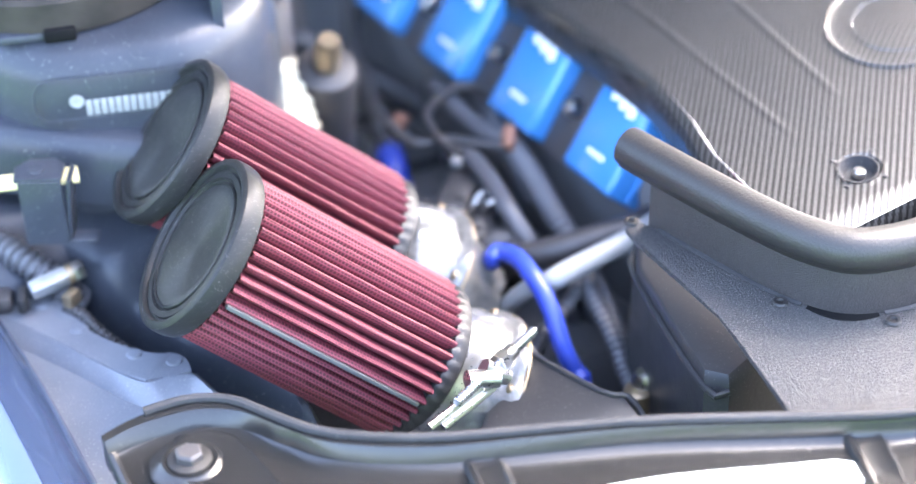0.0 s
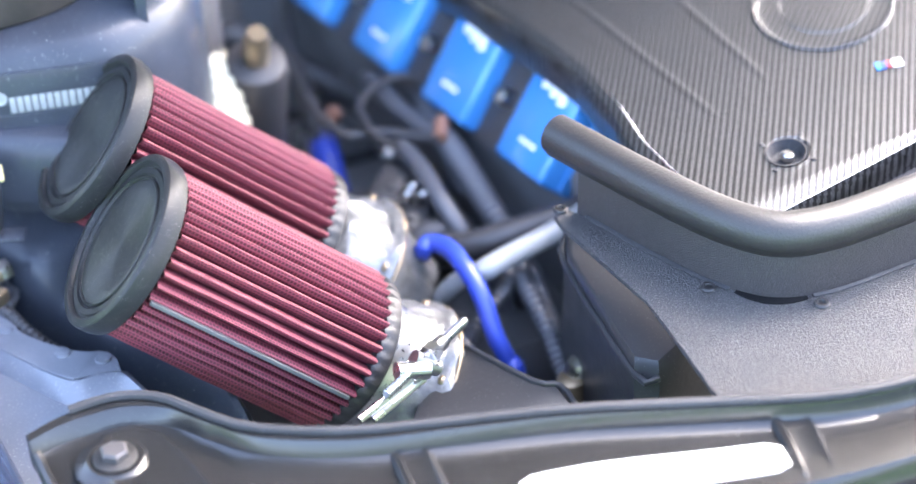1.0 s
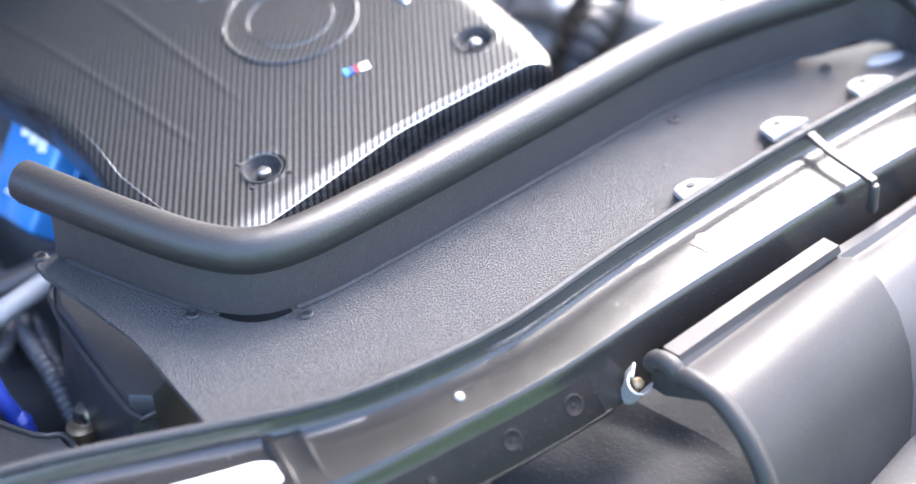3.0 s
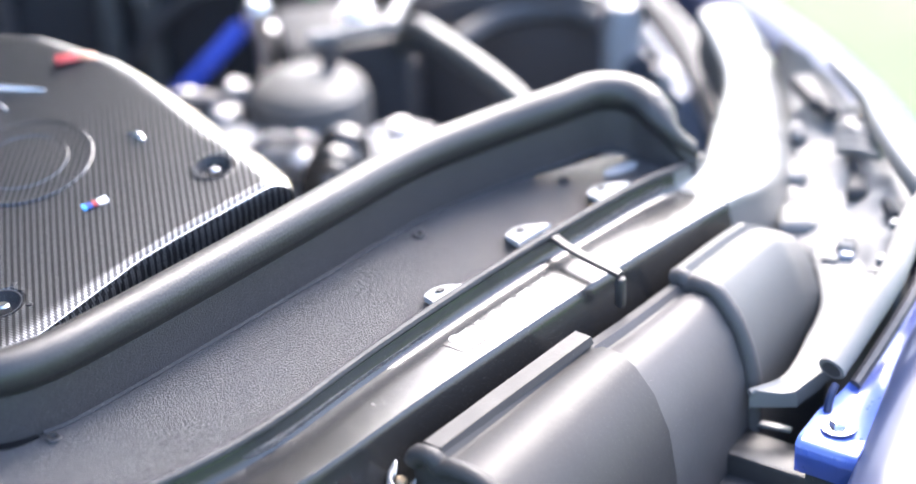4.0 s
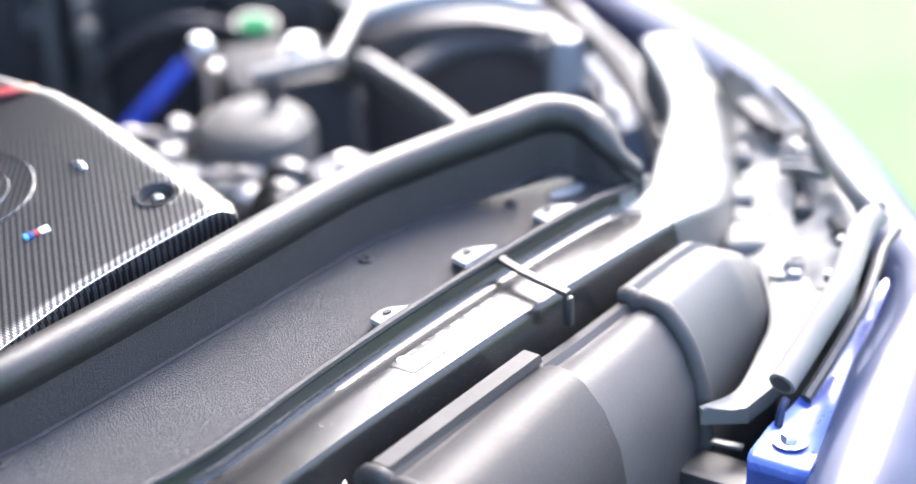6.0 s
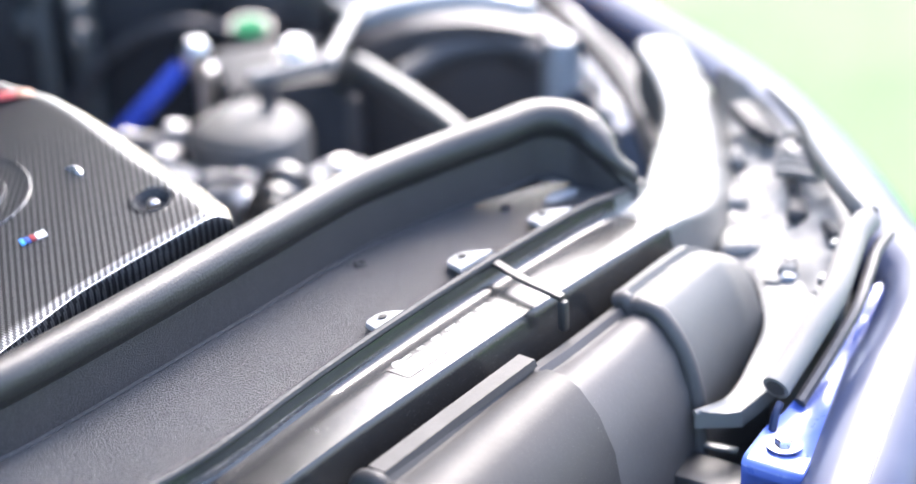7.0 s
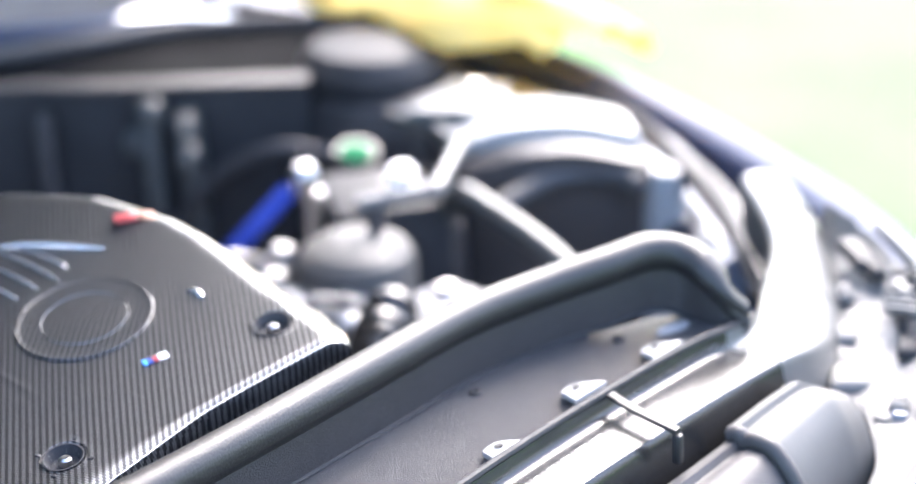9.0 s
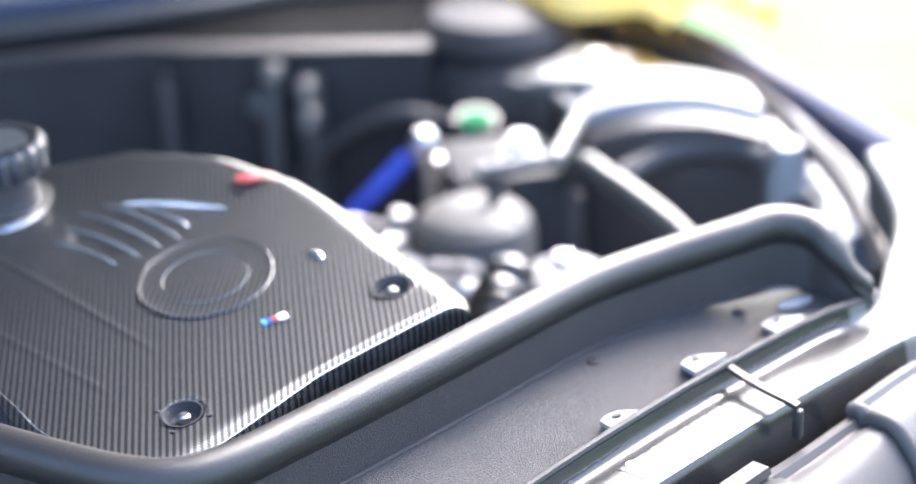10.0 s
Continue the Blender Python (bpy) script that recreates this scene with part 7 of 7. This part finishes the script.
def build_left_tower():
    t = thing("strut_tower", (0.66, 0.32, 0.46), "black strut tower with a domed grey cap", "strut tower")
    rings = []
    for r, z in ((0.11, 0.46), (0.105, 0.74), (0.10, 0.80), (0.095, 0.825), (0.08, 0.835), (0.0, 0.838)):
        rings.append([Vector((0.71 + max(r, 1e-4) * math.cos(a), 0.32 + max(r, 1e-4) * math.sin(a), z)) for a in (2 * math.pi * k / 48 for k in range(48))])
    bm = bm_()
    skin(bm, rings)
    part("shell", bm, RUBBER, t)
    part("cap", lathe(bm_(), [(0, 0), (0.070, 0), (0.072, 0.012), (0.060, 0.028), (0.03, 0.036), (0, 0.037)], pose(0.69, 0.33, 0.834), 40), DULL, t, "dark domed cap")
    b = thing("strut_brace", (0.62, 0.30, 0.80), "pale alloy strut brace", "brace")
    part("plate", prism(bm_(), [(0.570, 0.212), (0.655, 0.228), (0.668, 0.180), (0.615, 0.140)][::-1], 0.845, 0.856, 0.004), GREYPL, b)
    part("bolt", lathe(bm_(), [(0, 0), (0.008, 0), (0.008, 0.006), (0, 0.007)], pose(0.635, 0.19, 0.856), 6), STEEL, b)


build_left_tower()


# ---- bulkhead partition, scuttle and windscreen ----
def build_partition():
    p = thing("bulkhead_partition", (0.40, 0.60, 0.46), "black plastic bulkhead partition with upright ribs", "partition")
    c = [(-0.02, 0.80), (0.15, 0.76), (0.32, 0.68), (0.46, 0.568), (0.499, 0.504), (0.541, 0.442), (0.608, 0.344)]
    part("wall", plan_sweep(bm_(), spline([(x, y, 0.46) for x, y in c], 8), [(0.0, 0.0), (0.0, 0.386), (-0.010, 0.386), (-0.010, 0.0)]), DULL, p)
    part("ledge", plan_sweep(bm_(), spline([(x, y, 0.846) for x, y in c], 8), [(0.006, 0.0), (0.0065, 0.004), (0.002, 0.006), (-0.010, 0.006), (-0.010, 0.0)]), LEDGE, p, "dull grey ledge")
    for x, y, w in ((0.478, 0.532, 0.012), (0.528, 0.456, 0.016), (0.545, 0.428, 0.018), (0.20, 0.72, 0.03)):
        part("rib", block(bm_(), (w, 0.02, 0.37), pose(x - 0.004, y - 0.006, 0.46, 0, 0, -55), 0.005), GREYPL if w > 0.013 else BLACK, p)
    for x, y, z in ((0.522, 0.446, 0.818), (0.530, 0.416, 0.806), (0.519, 0.405, 0.786), (0.522, 0.466, 0.788)):
        plug = part("cable_plug", block(bm_(), (0.020, 0.020, 0.024), pose(x, y, z, 0, 0, -55), 0.006), GREYPL, p)
        part("plug_latch", block(bm_(), (0.008, 0.006, 0.010), pose(x - 0.011, y - 0.008, z + 0.007, 0, 0, -55), 0.002), MIDPL, plug)
    pipe("bulkhead_line", [(0.455, 0.46, 0.62), (0.505, 0.440, 0.70), (0.535, 0.40, 0.77), (0.565, 0.35, 0.80), (0.60, 0.31, 0.79)], 0.006, RUBBER, "black line clipped along the partition", "line", 10)


build_partition()


def build_scuttle():
    s = thing("scuttle_panel", (0.5, 0.62, 0.80), "black plastic scuttle panel with a rubber lip", "scuttle panel")
    c = [(0.0, 0.86, 0.866), (0.25, 0.75, 0.866), (0.40, 0.645, 0.866), (0.485, 0.590, 0.866), (0.549, 0.549, 0.866), (0.618, 0.507, 0.867), (0.669, 0.449, 0.868), (0.712, 0.384, 0.868), (0.74, 0.31, 0.868)]
    lo = spline([(0.0, 0.80, 0.846), (0.18, 0.75, 0.846), (0.34, 0.672, 0.846), (0.464, 0.572, 0.846), (0.505, 0.508, 0.846), (0.547, 0.446, 0.846), (0.60, 0.372, 0.846), (0.65, 0.32, 0.846), (0.69, 0.28, 0.842)], 8)
    hi = spline(c, 8)
    bm = bm_()
    skin(bm, [[a, a.lerp(b, 0.3) - Z * 0.006, a.lerp(b, 0.7) - Z * 0.004, b - Z * 0.004, b - Z * 0.05, a - Z * 0.05] for a, b in zip(lo, hi)])
    # near-black: the open bonnet's shadow on the tray is put into its colour
    part("tray", bm, MATTE, s)
    part("lip", tube(bm_(), [q + Z * 0.001 for q in hi], 0.0065, 12, 1, raw=True), LEDGE, s, "dull grey rubber lip")
    b = thing("bonnet_edge", (0.4, 0.70, 0.80), "metallic blue rear edge of the bodywork", "body panel")
    d = spline([(0.0, 0.90, 0.86), (0.25, 0.775, 0.86), (0.40, 0.675, 0.86), (0.50, 0.606, 0.86), (0.563, 0.564, 0.86), (0.626, 0.519, 0.86), (0.665, 0.475, 0.86)], 8)
    part("panel", plan_sweep(bm_(), d, lambda f: [(0.0, -0.40), (0.0, 0.020 - 0.014 * max(0.0, f - 0.5) / 0.5), (-0.004, 0.024 - 0.014 * max(0.0, f - 0.5) / 0.5), (-0.02, 0.024 - 0.014 * max(0.0, f - 0.5) / 0.5), (-0.02, -0.40)]), FENDER, b)
    part("trim", tube(bm_(), [q + Vector((0.004, -0.006, 0.010)) for q in d[:44:4]], 0.003, 8, 4), LEDGE, b, "grey trim strip")
    g = thing("windscreen", (0.4, 1.0, 0.90), "sloping windscreen mirroring a white sky", "windscreen")
    e = [(-0.1, 0.99, 0.80), (0.25, 0.90, 0.80), (0.45, 0.80, 0.80), (0.60, 0.705, 0.80), (0.80, 0.57, 0.79)]
    part("glass", plan_sweep(bm_(), spline(e, 8), [(0.0, 0.0), (-0.55, 0.36), (-0.552, 0.364), (0.0, 0.006)]), GLASS, g)


build_scuttle()


def build_cloth():
    bm = bm_()
    nx, ny = 60, 44
    rows = []
    for j in range(ny + 1):
        v = j / ny
        row = []
        for i in range(nx + 1):
            u = i / nx
            q = Vector((0.735 + 0.08 * u, 0.14 + 0.42 * u, 0.866 + 0.02 * u))
            a = Vector((0.8, -0.6, 0)).normalized()
            w = 0.125 * (0.40 + 0.60 * math.sin(math.pi * (0.05 + 0.9 * u))) + 0.02 * noise.noise(Vector((u * 7, v * 2, 9)))
            s = (v - 0.45) * w * 1.6
            z = 0.050 * math.sin(math.pi * min(1, max(0, v))) ** 0.8 * (0.4 + 0.6 * math.sin(math.pi * u)) + 0.012 * noise.noise(Vector((u * 9, v * 6, 0))) - 0.35 * max(0, s - 0.03)
            row.append(q + a * s + Z * (z + 0.006))
        rows.append(row)
    vs = [[bm.verts.new(q) for q in r] for r in rows]
    for a, b in zip(vs, vs[1:]):
        for i in range(nx):
            bm.faces.new((a[i], a[i + 1], b[i + 1], b[i]))
    g = bmesh.ops.extrude_face_region(bm, geom=bm.faces[:])
    bmesh.ops.translate(bm, vec=(0, 0, -0.004), verts=[q for q in g["geom"] if isinstance(q, bmesh.types.BMVert)])
    solid("polishing_cloth", bm, CLOTH, "crumpled yellow microfibre cloth lying on the wing", "cloth")


build_cloth()


def build_bonnet():
    """The bonnet, hinged at the windscreen and propped open above the bay."""
    b = thing("bonnet", (0.2, 0.98, 0.93), "dark blue bonnet propped open, black liner beneath", "bonnet")

    def at(u, v, lift):
        x = 0.215 + (u - 0.5) * (1.66 - 0.10 * v)
        s = 1.12 * v
        bow = 0.05 * (1 - (2 * u - 1) ** 2) + 0.03 * math.sin(math.pi * v)
        a = radians(48)
        return Vector((x, 0.99 - s * math.cos(a) - (bow + lift) * -math.sin(a), 0.93 + s * math.sin(a) + (bow + lift) * math.cos(a)))

    def skin_at(lift, u0, u1, v0, v1):
        bm = bm_()
        k = 20
        g = [[bm.verts.new(at(u0 + (u1 - u0) * i / k, v0 + (v1 - v0) * j / k, lift)) for i in range(k + 1)] for j in range(k + 1)]
        for p, q in zip(g, g[1:]):
            for i in range(k):
                bm.faces.new((p[i], p[i + 1], q[i + 1], q[i]))
        e = bmesh.ops.extrude_face_region(bm, geom=bm.faces[:])
        bmesh.ops.translate(bm, vec=(0, 0.006, 0.004), verts=[w for w in e["geom"] if isinstance(w, bmesh.types.BMVert)])
        return bm
    part("outer_skin", skin_at(0.0, 0.0, 1.0, 0.0, 1.0), FENDER, b)
    part("liner", skin_at(-0.02, 0.06, 0.94, 0.05, 0.93), DULL, b, "black insulation liner")
    for x in (-0.40, 0.80):
        part("gas_strut", tube(bm_(), [(x, 0.80, 0.90), (x, 0.83, 1.30)], 0.008, 10, 4), RUBBER, b)


build_bonnet()


# ---- final spacing of the two ends of the bay ----
RIGHT_CORNER = ("air_filter", "hose_clamp", "inlet_horn", "strut_tower", "stamped_plate",
                "inner_wing", "wing_bracket", "yellow_wire", "bellows_hose", "fluid_reservoir", "brass_fitting")
LEFT_SIDE = ("wing_gutter", "rubber_seal", "seal_carrier", "bulkhead_line", "inner_wing.001", "coolant_reservoir", "throttle_body", "union_block", "vacuum_line", "breather_line", "alternator_cover", "rubber_bellows", "radiator_hose", "hose_fitting",
             "brake_reservoir", "brake_pipe_guard", "washer_filler", "filler_bracket", "fuse_box", "relay_cover", "side_cap", "horn", "strut_tower.001", "strut_brace", "bulkhead_partition", "scuttle_panel", "bonnet_edge", "windscreen", "polishing_cloth")


def respace(ob, pivot, factor):
    """Brings a thing to its true size and distance from the pivot."""
    p = Vector(pivot)
    ob.matrix_world = Matrix.Translation(p) @ Matrix.Scale(factor, 4) @ Matrix.Translation(-p) @ ob.matrix_world


bpy.context.view_layer.update()
for ob in [o for o in scene.objects if o.parent is None]:
    if ob.name in LEFT_SIDE:
        respace(ob, (-0.60, -0.70, 1.366), 1.17)
    elif ob.name.split(".")[0] in RIGHT_CORNER:
        respace(ob, (-0.655, -0.61, 1.486), 0.885)
